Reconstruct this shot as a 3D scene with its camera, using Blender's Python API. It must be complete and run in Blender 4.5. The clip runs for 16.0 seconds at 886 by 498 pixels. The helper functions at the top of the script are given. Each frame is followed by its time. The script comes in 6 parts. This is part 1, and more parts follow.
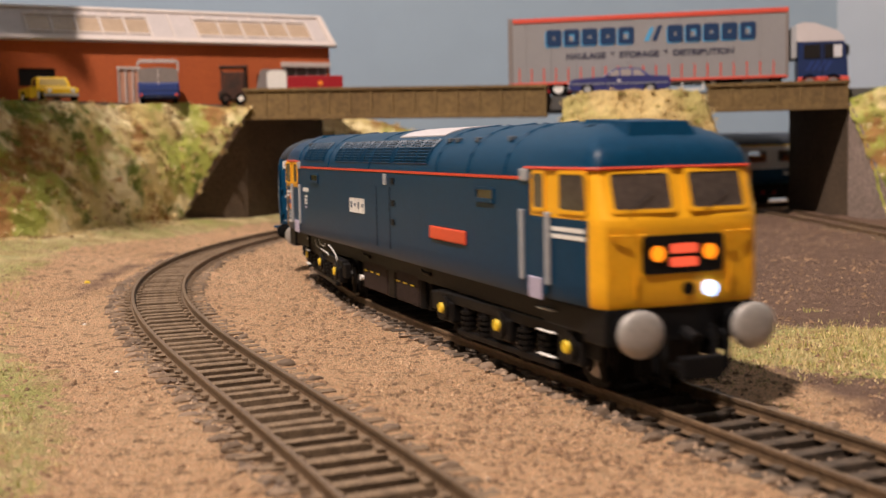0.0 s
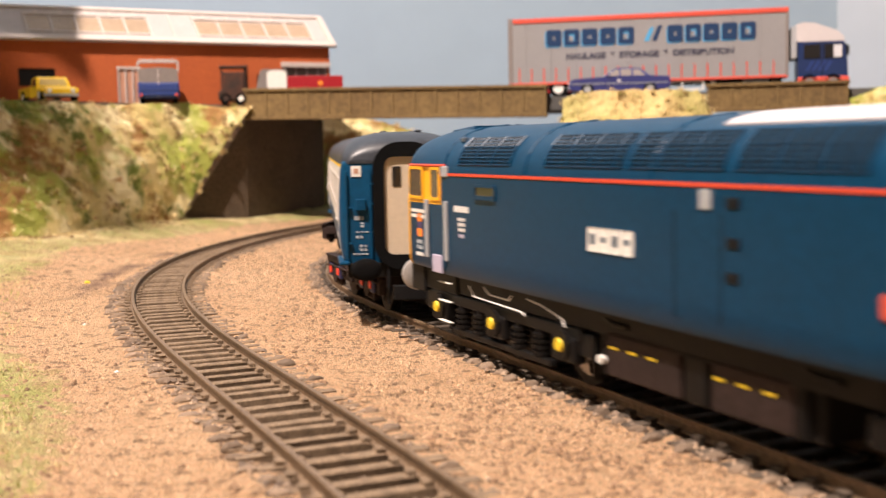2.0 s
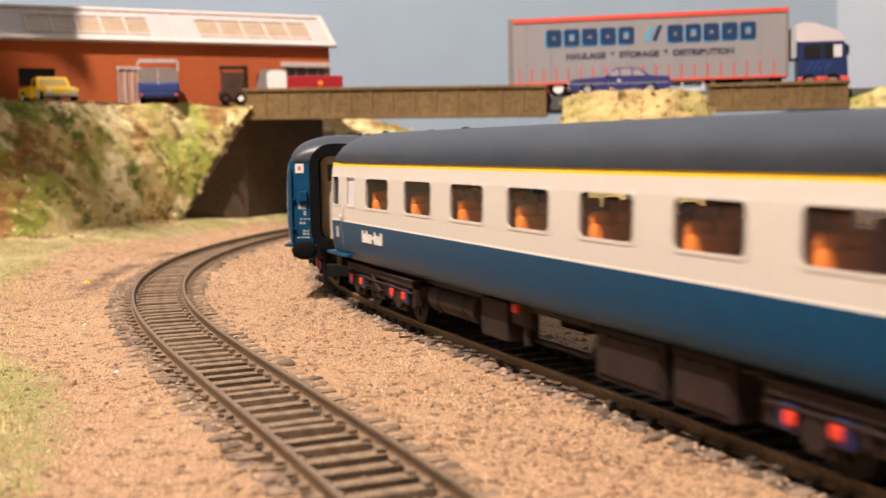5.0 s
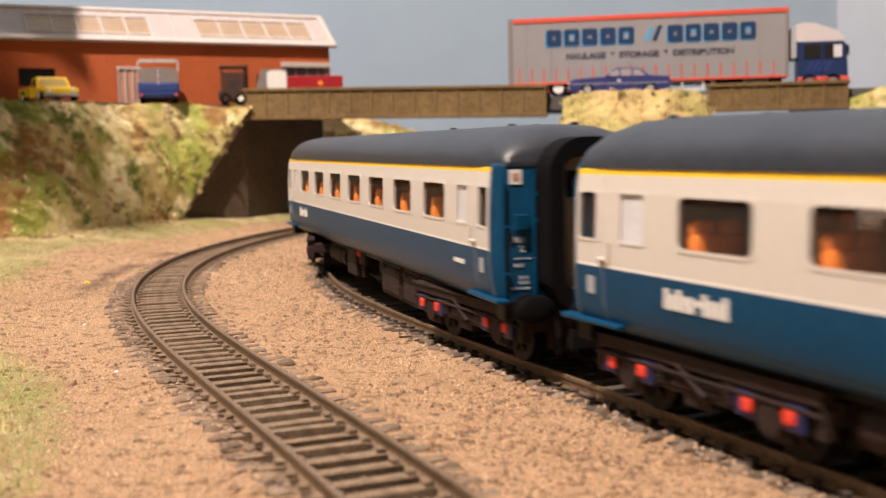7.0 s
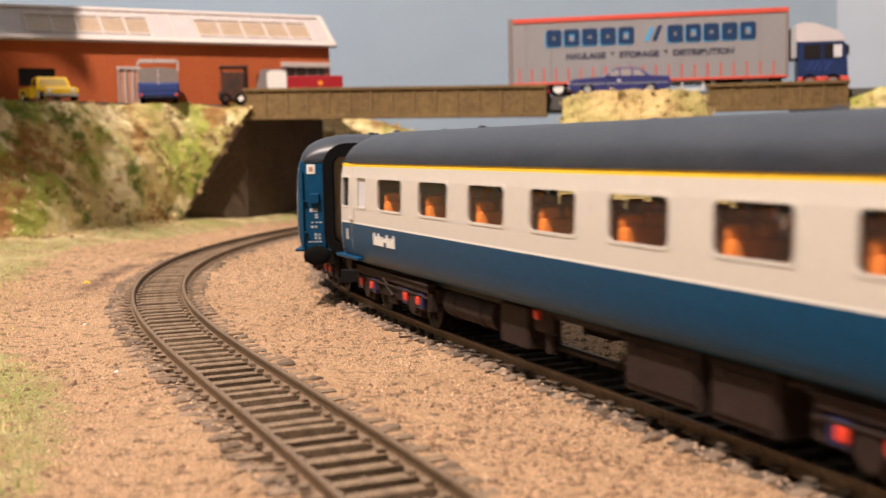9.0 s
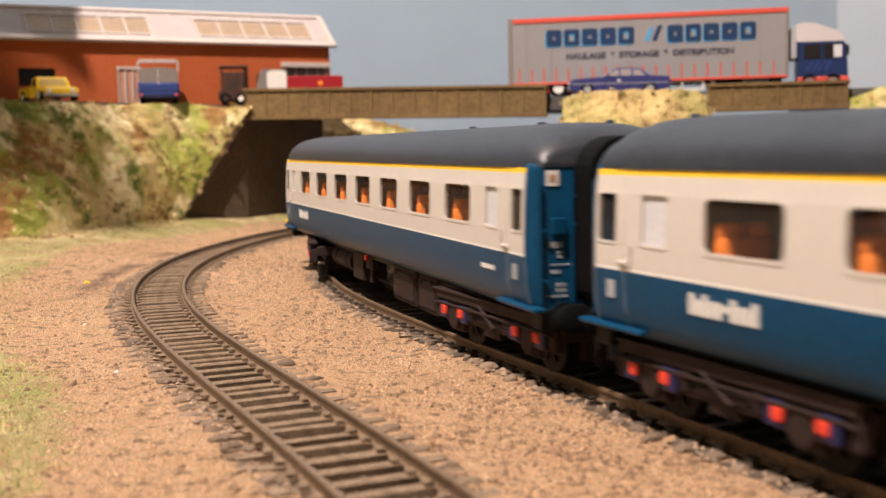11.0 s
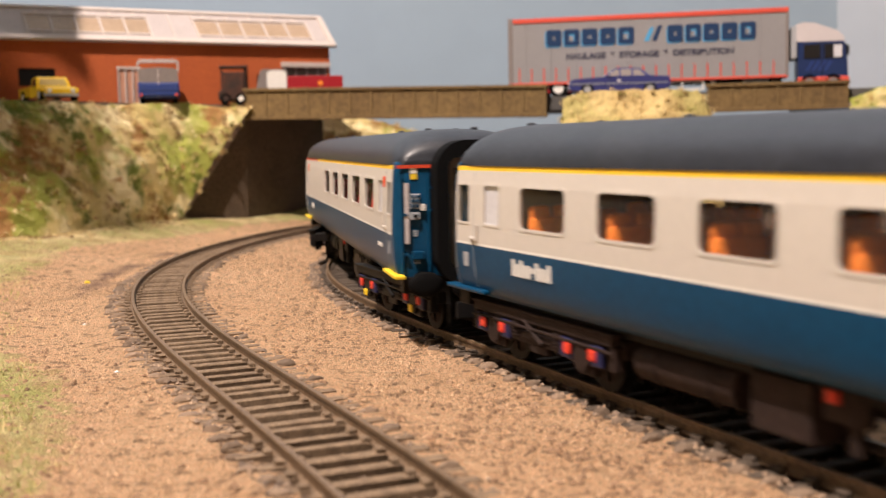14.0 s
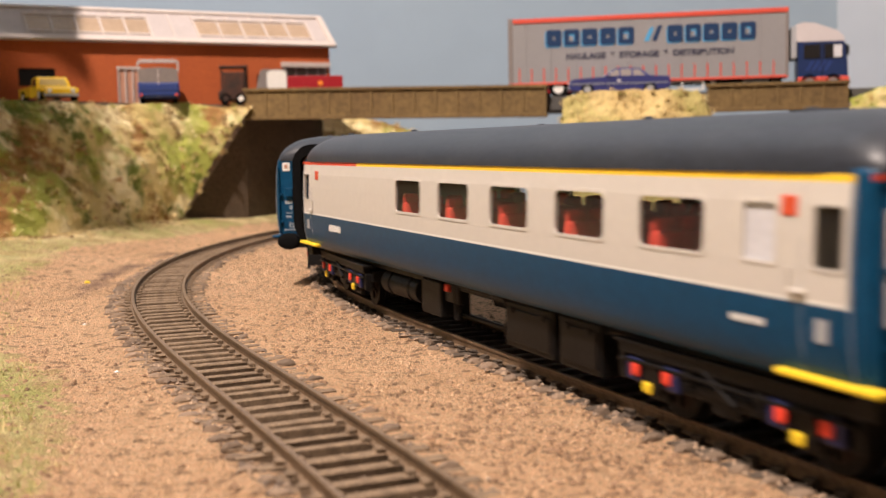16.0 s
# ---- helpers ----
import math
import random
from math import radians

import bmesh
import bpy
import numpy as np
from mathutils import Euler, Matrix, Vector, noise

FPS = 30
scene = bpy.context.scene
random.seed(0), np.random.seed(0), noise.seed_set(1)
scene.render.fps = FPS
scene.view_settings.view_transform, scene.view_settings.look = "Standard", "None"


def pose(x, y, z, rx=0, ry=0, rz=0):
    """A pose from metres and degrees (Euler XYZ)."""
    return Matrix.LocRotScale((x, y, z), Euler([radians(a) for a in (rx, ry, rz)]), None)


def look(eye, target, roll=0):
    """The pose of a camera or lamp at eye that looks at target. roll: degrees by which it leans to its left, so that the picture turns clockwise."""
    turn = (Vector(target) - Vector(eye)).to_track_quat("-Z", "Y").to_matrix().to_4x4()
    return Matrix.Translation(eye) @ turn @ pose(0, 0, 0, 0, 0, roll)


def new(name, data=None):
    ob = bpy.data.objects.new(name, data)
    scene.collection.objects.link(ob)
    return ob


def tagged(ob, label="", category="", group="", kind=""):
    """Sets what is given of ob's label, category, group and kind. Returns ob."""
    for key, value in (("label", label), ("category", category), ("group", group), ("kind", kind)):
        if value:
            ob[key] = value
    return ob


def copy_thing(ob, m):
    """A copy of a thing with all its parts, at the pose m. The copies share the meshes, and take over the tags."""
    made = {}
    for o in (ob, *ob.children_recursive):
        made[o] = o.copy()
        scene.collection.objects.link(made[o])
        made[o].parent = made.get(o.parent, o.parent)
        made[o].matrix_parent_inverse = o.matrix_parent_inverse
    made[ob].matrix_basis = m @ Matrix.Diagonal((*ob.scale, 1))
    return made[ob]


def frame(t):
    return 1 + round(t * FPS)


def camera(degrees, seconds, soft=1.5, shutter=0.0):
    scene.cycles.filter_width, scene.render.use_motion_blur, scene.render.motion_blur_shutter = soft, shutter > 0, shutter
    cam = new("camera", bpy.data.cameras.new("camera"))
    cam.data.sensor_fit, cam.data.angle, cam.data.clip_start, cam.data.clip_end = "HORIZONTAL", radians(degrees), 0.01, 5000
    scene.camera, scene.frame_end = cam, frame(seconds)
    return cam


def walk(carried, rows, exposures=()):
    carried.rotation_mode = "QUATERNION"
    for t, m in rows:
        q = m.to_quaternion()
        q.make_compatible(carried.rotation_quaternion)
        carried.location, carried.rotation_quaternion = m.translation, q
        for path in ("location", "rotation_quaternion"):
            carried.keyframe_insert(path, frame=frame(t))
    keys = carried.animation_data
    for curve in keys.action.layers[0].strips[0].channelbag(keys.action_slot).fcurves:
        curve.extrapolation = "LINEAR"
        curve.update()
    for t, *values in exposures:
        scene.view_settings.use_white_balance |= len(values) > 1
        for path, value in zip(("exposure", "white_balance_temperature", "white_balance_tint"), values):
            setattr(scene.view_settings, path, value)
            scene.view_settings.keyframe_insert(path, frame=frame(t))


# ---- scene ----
import itertools

S = 0.001                      # the layout is drawn in millimetres


def mm(x, y, z, rx=0, ry=0, rz=0):
    return pose(x * S, y * S, z * S, rx, ry, rz)


# ---- camera, standing still ----
EYE = (0.0, 0.0, 0.04994)
TILT = 5.23
AIM = (0.0, math.cos(radians(TILT)), EYE[2] - math.sin(radians(TILT)))
cam = camera(42.5, 16.0, soft=1.35, shutter=0.85)
cam.data.dof.use_dof = True
cam.data.dof.focus_distance, cam.data.dof.aperture_fstop = 0.29, 29.0
walk(cam, [(0.0, look(EYE, AIM, -1.16)), (16.0, look(EYE, AIM, -1.16))], exposures=[(0.0, -0.32), (0.5, -0.12), (1.5, 0.27), (3.0, 0.44), (4.2, 0.36), (6.5, 0.10), (9.0, 0.10), (13.0, 0.06), (16.0, 0.02)])

# ---- light: one warm room lamp behind and to the side, a weak added fill, the rest is bounce ----
world = bpy.data.worlds.new("room_air")
world.use_nodes = True
world.node_tree.nodes["Background"].inputs[0].default_value = (1.0, 0.86, 0.72, 1)
world.node_tree.nodes["Background"].inputs[1].default_value = 0.03
scene.world = world


def disk_lamp(name, at, to, size, watts, colour):
    data = bpy.data.lights.new(name, "AREA")
    data.shape, data.size, data.energy, data.color = "DISK", size, watts, colour
    ob = new(name, data)
    ob.matrix_world = look(at, to)
    return ob


disk_lamp("ceiling_lamp", (-0.58, -0.46, 1.95), (-1.0, 1.6, 0.0), 0.07, 111.0, (1.0, 0.83, 0.735))
# Added fill lamp, no known source; weakly brightens the far side.
disk_lamp("ceiling_lamp", (0.95, 0.10, 2.20), (0.3, 0.7, 0.0), 0.3, 1.8, (1.0, 0.88, 0.80))


# ---- materials ----
def material(name, colour, rough=0.6, metal=0.0, second=None, scale=120.0, fine=900.0, amount=0.35, bump=0.15, emit=0.0, coat=0.0, depth=0.0004, third=None, big=14.0, gloss=0.4):
    m = bpy.data.materials.new(name)
    m.use_nodes = True
    nt = m.node_tree
    b = nt.nodes["Principled BSDF"]
    tc = nt.nodes.new("ShaderNodeTexCoord")
    n1 = nt.nodes.new("ShaderNodeTexNoise")
    n1.inputs["Scale"].default_value, n1.inputs["Detail"].default_value, n1.inputs["Roughness"].default_value = scale, 5, 0.65
    n2 = nt.nodes.new("ShaderNodeTexNoise")
    n2.inputs["Scale"].default_value, n2.inputs["Detail"].default_value = fine, 4
    nt.links.new(tc.outputs["Object"], n1.inputs["Vector"])
    nt.links.new(tc.outputs["Object"], n2.inputs["Vector"])
    second = second or tuple(c * 0.72 for c in colour)
    ramp = nt.nodes.new("ShaderNodeMapRange")
    ramp.inputs[1].default_value, ramp.inputs[2].default_value, ramp.inputs[4].default_value = 0.38, 0.62, amount
    nt.links.new(n1.outputs[0], ramp.inputs[0])
    mix = nt.nodes.new("ShaderNodeMix")
    mix.data_type = "RGBA"
    mix.inputs[6].default_value, mix.inputs[7].default_value = (*colour, 1), (*second, 1)
    nt.links.new(ramp.outputs[0], mix.inputs[0])
    last = mix.outputs[2]
    if third:
        n3 = nt.nodes.new("ShaderNodeTexNoise")
        n3.inputs["Scale"].default_value, n3.inputs["Detail"].default_value, n3.inputs["Roughness"].default_value = big, 6, 0.7
        nt.links.new(tc.outputs["Object"], n3.inputs["Vector"])
        r3 = nt.nodes.new("ShaderNodeMapRange")
        r3.inputs[1].default_value, r3.inputs[2].default_value, r3.inputs[4].default_value = 0.47, 0.57, 0.9
        nt.links.new(n3.outputs[0], r3.inputs[0])
        mx = nt.nodes.new("ShaderNodeMix")
        mx.data_type = "RGBA"
        mx.inputs[7].default_value = (*third, 1)
        nt.links.new(r3.outputs[0], mx.inputs[0])
        nt.links.new(last, mx.inputs[6])
        last = mx.outputs[2]
    spot = nt.nodes.new("ShaderNodeMix")
    spot.data_type, spot.blend_type = "RGBA", "MULTIPLY"
    lo = nt.nodes.new("ShaderNodeMapRange")
    lo.inputs[1].default_value, lo.inputs[2].default_value, lo.inputs[3].default_value, lo.inputs[4].default_value = 0.3, 0.7, 1 - amount * 0.5, 1 + amount * 0.35
    nt.links.new(n2.outputs[0], lo.inputs[0])
    spot.inputs[0].default_value = 1.0
    nt.links.new(last, spot.inputs[6])
    nt.links.new(lo.outputs[0], spot.inputs[7])
    nt.links.new(spot.outputs[2], b.inputs["Base Color"])
    b.inputs["Roughness"].default_value, b.inputs["Metallic"].default_value = rough, metal
    b.inputs["Coat Weight"].default_value = coat
    b.inputs["Specular IOR Level"].default_value = gloss
    if bump:
        bp = nt.nodes.new("ShaderNodeBump")
        bp.inputs["Strength"].default_value, bp.inputs["Distance"].default_value = bump, depth
        nt.links.new(n2.outputs[0], bp.inputs["Height"])
        nt.links.new(bp.outputs[0], b.inputs["Normal"])
    if emit:
        b.inputs["Emission Color"].default_value, b.inputs["Emission Strength"].default_value = (*colour, 1), emit
    return m


def glass(name, tint, alpha):
    m = bpy.data.materials.new(name)
    m.use_nodes = True
    nt = m.node_tree
    b, out = nt.nodes["Principled BSDF"], nt.nodes["Material Output"]
    b.inputs["Base Color"].default_value, b.inputs["Roughness"].default_value = (*tint, 1), 0.08
    tr = nt.nodes.new("ShaderNodeBsdfTransparent")
    mx = nt.nodes.new("ShaderNodeMixShader")
    mx.inputs[0].default_value = alpha
    nt.links.new(tr.outputs[0], mx.inputs[1])
    nt.links.new(b.outputs[0], mx.inputs[2])
    nt.links.new(mx.outputs[0], out.inputs[0])
    return m


def scrub_material(name, straw, pale, green, deep, brown):
    """Scatter material in soft patches: straw, pale straw, green, dark green and brown."""
    m = bpy.data.materials.new(name)
    m.use_nodes = True
    nt = m.node_tree
    b = nt.nodes["Principled BSDF"]
    b.inputs["Roughness"].default_value, b.inputs["Specular IOR Level"].default_value = 0.95, 0.15
    tc = nt.nodes.new("ShaderNodeTexCoord")

    def field(scale, detail, lo, hi, shift):
        mp = nt.nodes.new("ShaderNodeMapping")
        mp.inputs["Location"].default_value = (shift, shift * 0.7, shift * 1.3)
        nt.links.new(tc.outputs["Object"], mp.inputs[0])
        n = nt.nodes.new("ShaderNodeTexNoise")
        n.inputs["Scale"].default_value, n.inputs["Detail"].default_value, n.inputs["Roughness"].default_value = scale, detail, 0.62
        nt.links.new(mp.outputs[0], n.inputs["Vector"])
        r = nt.nodes.new("ShaderNodeMapRange")
        r.interpolation_type = "SMOOTHSTEP"
        r.inputs[1].default_value, r.inputs[2].default_value = lo, hi
        nt.links.new(n.outputs[0], r.inputs[0])
        return r.outputs[0], n.outputs[0]

    last = None
    for colour, (scale, detail, lo, hi, shift) in ((pale, (26, 4, 0.46, 0.60, 1.0)), (green, (17, 4, 0.45, 0.56, 3.0)), (brown, (23, 5, 0.53, 0.62, 5.0)), (deep, (30, 4, 0.56, 0.66, 7.0)), (brown, (110, 4, 0.58, 0.70, 9.0)), (pale, (170, 4, 0.60, 0.72, 11.0))):
        mx = nt.nodes.new("ShaderNodeMix")
        mx.data_type = "RGBA"
        nt.links.new(field(scale, detail, lo, hi, shift)[0], mx.inputs[0])
        if last is None:
            mx.inputs[6].default_value = (*straw, 1)
        else:
            nt.links.new(last, mx.inputs[6])
        mx.inputs[7].default_value = (*colour, 1)
        last = mx.outputs[2]
    nt.links.new(last, b.inputs["Base Color"])
    bp = nt.nodes.new("ShaderNodeBump")
    bp.inputs["Strength"].default_value, bp.inputs["Distance"].default_value = 1.0, 0.002
    nt.links.new(field(420, 5, 0.2, 0.8, 13.0)[1], bp.inputs["Height"])
    nt.links.new(bp.outputs[0], b.inputs["Normal"])
    return m


M = {}
M["scrub"] = scrub_material("scrub", (0.66, 0.53, 0.23), (0.88, 0.76, 0.45), (0.36, 0.38, 0.085), (0.14, 0.17, 0.035), (0.36, 0.195, 0.075))
M["loco_blue"] = material("loco_blue", (0.0028, 0.037, 0.086), 0.34, second=(0.0032, 0.034, 0.078), scale=60, fine=700, amount=0.25, bump=0.04, gloss=0.15)
M["coach_blue"] = material("coach_blue", (0.0035, 0.051, 0.120), 0.36, second=(0.005, 0.047, 0.105), scale=50, fine=700, amount=0.3, bump=0.03, gloss=0.16)
M["cream"] = material("cream", (0.59, 0.55, 0.50), 0.5, second=(0.56, 0.52, 0.47), scale=40, fine=600, amount=0.06, bump=0.0)
M["door_cream"] = material("door_cream", (0.58, 0.48, 0.36), 0.55, second=(0.54, 0.44, 0.33), scale=40, fine=600, amount=0.1, bump=0.02)
M["line_yellow"] = material("line_yellow", (0.90, 0.56, 0.03), 0.5, amount=0.15, bump=0.0)
M["line_red"] = material("line_red", (0.62, 0.07, 0.03), 0.5, amount=0.15, bump=0.0)
M["roof_grey"] = material("roof_grey", (0.026, 0.030, 0.040), 0.40, second=(0.038, 0.042, 0.052), scale=70, amount=0.6, bump=0.06, gloss=0.4)
M["black"] = material("black", (0.007, 0.007, 0.008), 0.5, amount=0.4, bump=0.1, gloss=0.2)
M["rubber"] = material("rubber", (0.004, 0.004, 0.0045), 0.8, amount=0.4, bump=0.1, gloss=0.1)
M["bogie_brown"] = material("bogie_brown", (0.034, 0.021, 0.018), 0.7, second=(0.022, 0.015, 0.013), scale=150, amount=0.7, bump=0.25, gloss=0.18)
M["bogie_black"] = material("bogie_black", (0.006, 0.0055, 0.0055), 0.5, second=(0.010, 0.008, 0.007), scale=150, amount=0.5, bump=0.25, gloss=0.18)
M["cab_yellow"] = material("cab_yellow", (0.88, 0.43, 0.014), 0.42, second=(0.86, 0.41, 0.014), scale=80, amount=0.10, bump=0.04, coat=0.1)
M["white"] = material("white", (0.78, 0.76, 0.72), 0.5, amount=0.15, bump=0.03)
M["eye_grey"] = material("eye_grey", (0.10, 0.12, 0.15), 0.5, amount=0.15, bump=0.03)
M["pale_panel"] = material("pale_panel", (0.56, 0.52, 0.53), 0.5, amount=0.12, bump=0.03)
M["grey_paint"] = material("grey_paint", (0.36, 0.37, 0.39), 0.5, amount=0.15, bump=0.03)
M["lilac"] = material("lilac", (0.46, 0.42, 0.55), 0.5, amount=0.15, bump=0.0)
M["plate_red"] = material("plate_red", (0.70, 0.09, 0.035), 0.45, amount=0.15, bump=0.05)
M["spot_red"] = material("spot_red", (0.75, 0.06, 0.03), 0.5, amount=0.1, bump=0.0)
M["spot_blue"] = material("spot_blue", (0.014, 0.018, 0.075), 0.5, amount=0.1, bump=0.0)
M["spot_yellow"] = material("spot_yellow", (0.85, 0.60, 0.03), 0.5, amount=0.1, bump=0.0)
M["steel"] = material("steel", (0.42, 0.40, 0.38), 0.35, 0.7, amount=0.3, bump=0.08)
M["buffer_steel"] = material("buffer_steel", (0.46, 0.44, 0.42), 0.45, 0.35, amount=0.25, bump=0.05)
M["seat_orange"] = material("seat_orange", (0.88, 0.25, 0.03), 0.8, second=(0.80, 0.20, 0.03), amount=0.4, bump=0.1)
M["seat_red"] = material("seat_red", (0.62, 0.06, 0.035), 0.8, amount=0.4, bump=0.1)
M["interior"] = material("interior", (0.42, 0.33, 0.22), 0.8, amount=0.3, bump=0.05)
M["frosted"] = material("frosted", (0.62, 0.62, 0.66), 0.35, amount=0.15, bump=0.0)
M["dark_glass"] = material("dark_glass", (0.018, 0.016, 0.016), 0.12, amount=0.2, bump=0.0)
M["cab_glass"] = material("cab_glass", (0.085, 0.065, 0.055), 0.10, second=(0.05, 0.04, 0.035), scale=40, amount=0.5, bump=0.0)
M["stencil"] = material("stencil", (0.50, 0.53, 0.56), 0.5, second=(0.20, 0.27, 0.34), scale=500, amount=0.6, bump=0.0)
M["lilac_dark"] = material("lilac_dark", (0.06, 0.04, 0.12), 0.5, amount=0.15, bump=0.0)
# Golden reflection of the pickup's windscreen, put into its colour.
M["pickup_glass"] = material("pickup_glass", (0.42, 0.31, 0.10), 0.2, amount=0.2, bump=0.0)
M["sleeper_dark"] = material("sleeper_dark", (0.060, 0.045, 0.033), 0.75, second=(0.12, 0.088, 0.062), scale=260, fine=1500, amount=0.7, bump=0.35)
M["pane"] = glass("pane", (0.10, 0.09, 0.08), 0.12)
M["lamp_amber"] = material("lamp_amber", (1.0, 0.26, 0.010), 0.3, amount=0.0, bump=0.0, emit=1.5)
M["lamp_red"] = material("lamp_red", (1.0, 0.13, 0.06), 0.4, amount=0.1, bump=0.0, emit=0.7)
M["lamp_white"] = material("lamp_white", (0.45, 0.62, 1.0), 0.3, amount=0.0, bump=0.0, emit=3.0)
M["rail"] = material("rail", (0.21, 0.14, 0.085), 0.45, 0.25, second=(0.15, 0.10, 0.06), scale=200, amount=0.6, bump=0.2)
M["sleeper"] = material("sleeper", (0.15, 0.102, 0.062), 0.8, second=(0.26, 0.18, 0.112), scale=260, fine=1500, amount=0.7, bump=0.35)
M["straw"] = material("straw", (0.56, 0.43, 0.19), 0.9, second=(0.44, 0.31, 0.12), scale=60, fine=900, amount=0.8, bump=0.6, third=(0.42, 0.36, 0.13), big=22)
M["concrete"] = material("concrete", (0.20, 0.132, 0.052), 0.85, second=(0.10, 0.060, 0.026), scale=20, fine=400, amount=0.55, bump=0.3)
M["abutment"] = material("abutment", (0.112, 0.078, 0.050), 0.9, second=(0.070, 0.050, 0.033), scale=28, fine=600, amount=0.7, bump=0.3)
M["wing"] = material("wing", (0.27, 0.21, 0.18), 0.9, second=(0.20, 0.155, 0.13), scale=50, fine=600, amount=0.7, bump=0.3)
M["tarmac"] = material("tarmac", (0.10, 0.095, 0.09), 0.9, scale=60, fine=900, amount=0.5, bump=0.3)
M["sky_paint"] = material("sky_paint", (0.28, 0.365, 0.455), 0.85, second=(0.30, 0.385, 0.47), scale=2, fine=30, amount=0.05, bump=0.02)
# Lit copy of the sky paint: the angled wall's brightness is in the colour.
M["sky_pale"] = material("sky_pale", (0.44, 0.51, 0.60), 0.85, second=(0.46, 0.53, 0.61), scale=3, fine=30, amount=0.05, bump=0.02)
M["room_paint"] = material("room_paint", (0.26, 0.25, 0.23), 0.9, scale=2, fine=40, amount=0.15, bump=0.05)
M["brick_red"] = material("brick_red", (0.46, 0.105, 0.028), 0.8, second=(0.40, 0.088, 0.026), scale=60, fine=900, amount=0.5, bump=0.2)
M["roof_frame"] = material("roof_frame", (0.56, 0.49, 0.45), 0.6, scale=50, amount=0.2, bump=0.05)
M["roof_sheet"] = material("roof_sheet", (0.46, 0.41, 0.40), 0.6, scale=50, amount=0.25, bump=0.05)
M["skylight"] = material("skylight", (0.40, 0.29, 0.20), 0.4, second=(0.33, 0.24, 0.16), scale=40, amount=0.6, bump=0.05)
M["door_pink"] = material("door_pink", (0.52, 0.27, 0.18), 0.7, amount=0.3, bump=0.1)
M["van_yellow"] = material("van_yellow", (0.86, 0.56, 0.02), 0.35, amount=0.2, bump=0.03, coat=0.3)
M["van_blue"] = material("van_blue", (0.025, 0.05, 0.20), 0.45, amount=0.3, bump=0.05, coat=0.2)
M["van_grey"] = material("van_grey", (0.22, 0.19, 0.18), 0.55, amount=0.3, bump=0.05)
M["bed_red"] = material("bed_red", (0.36, 0.012, 0.02), 0.5, amount=0.3, bump=0.05)
M["cab_navy"] = material("cab_navy", (0.012, 0.028, 0.10), 0.4, amount=0.2, bump=0.02)
M["car_blue"] = material("car_blue", (0.035, 0.04, 0.16), 0.3, amount=0.2, bump=0.02, coat=0.4)
M["curtain"] = material("curtain", (0.255, 0.248, 0.255), 0.6, second=(0.235, 0.228, 0.235), scale=30, amount=0.10, bump=0.03)
M["trim_red"] = material("trim_red", (0.62, 0.08, 0.05), 0.5, amount=0.2, bump=0.0)
M["letter_blue"] = material("letter_blue", (0.006, 0.032, 0.10), 0.5, amount=0.1, bump=0.0)
M["letter_cyan"] = material("letter_cyan", (0.07, 0.33, 0.60), 0.5, amount=0.1, bump=0.0)
M["letter_grey"] = material("letter_grey", (0.03, 0.03, 0.06), 0.5, amount=0.1, bump=0.0)
M["fork_dark"] = material("fork_dark", (0.025, 0.018, 0.015), 0.6, second=(0.10, 0.03, 0.015), scale=120, amount=0.6, bump=0.2)


# ---- mesh helpers, all in millimetres ----
def part(name, bm, mat, parent=None, label="", smooth=False):
    bmesh.ops.recalc_face_normals(bm, faces=bm.faces)
    me = bpy.data.meshes.new(name)
    for v in bm.verts:
        v.co *= S
    if smooth:
        for f in bm.faces:
            f.smooth = True
    bm.to_mesh(me)
    bm.free()
    for k in (mat if isinstance(mat, (list, tuple)) else [mat]):
        me.materials.append(M[k])
    ob = new(name, me)
    if smooth:
        me.set_sharp_from_angle(angle=radians(38))
    if parent:
        ob.parent = parent
    if label:
        tagged(ob, label=label)
    return ob


def again(ob, parent, m):
    """The same mesh once more as another part of the same parent."""
    o = bpy.data.objects.new(ob.name, ob.data)
    scene.collection.objects.link(o)
    o.parent = parent
    o.matrix_basis = m
    return o


def thing(name, label, category, group="", m=None):
    ob = new(name)
    ob.empty_display_size = 0.01
    tagged(ob, label, category, group)
    if m:
        ob.matrix_basis = m
    return ob


def box(bm, x0, x1, y0, y1, z0, z1, bevel=0.0, mi=0):
    g = bmesh.ops.create_cube(bm, size=1.0)
    vs = g["verts"]
    for v in vs:
        v.co = Vector((x0 + (v.co.x + 0.5) * (x1 - x0), y0 + (v.co.y + 0.5) * (y1 - y0), z0 + (v.co.z + 0.5) * (z1 - z0)))
    fs = {f for v in vs for f in v.link_faces}
    for f in fs:
        f.material_index = mi
    if bevel:
        es = list({e for v in vs for e in v.link_edges})
        bmesh.ops.bevel(bm, geom=es, offset=bevel, segments=2, affect="EDGES", profile=0.5)
    return vs


def block(x0, x1, y0, y1, z0, z1, bevel=0.0):
    bm = bmesh.new()
    box(bm, x0, x1, y0, y1, z0, z1, bevel)
    return bm


def rod(bm, a, b, r, n=8, mi=0, r2=None):
    a, b = Vector(a), Vector(b)
    d = b - a
    q = d.to_track_quat("Z", "Y").to_matrix().to_4x4()
    g = bmesh.ops.create_cone(bm, segments=n, radius1=r, radius2=r if r2 is None else r2, depth=d.length, cap_ends=True)
    for v in g["verts"]:
        v.co = (a + b) / 2 + (q @ v.co)
    for f in {f for v in g["verts"] for f in v.link_faces}:
        f.material_index = mi


def pipe(bm, pts, r, n=6):
    for a, b in zip(pts, pts[1:]):
        rod(bm, a, b, r, n)


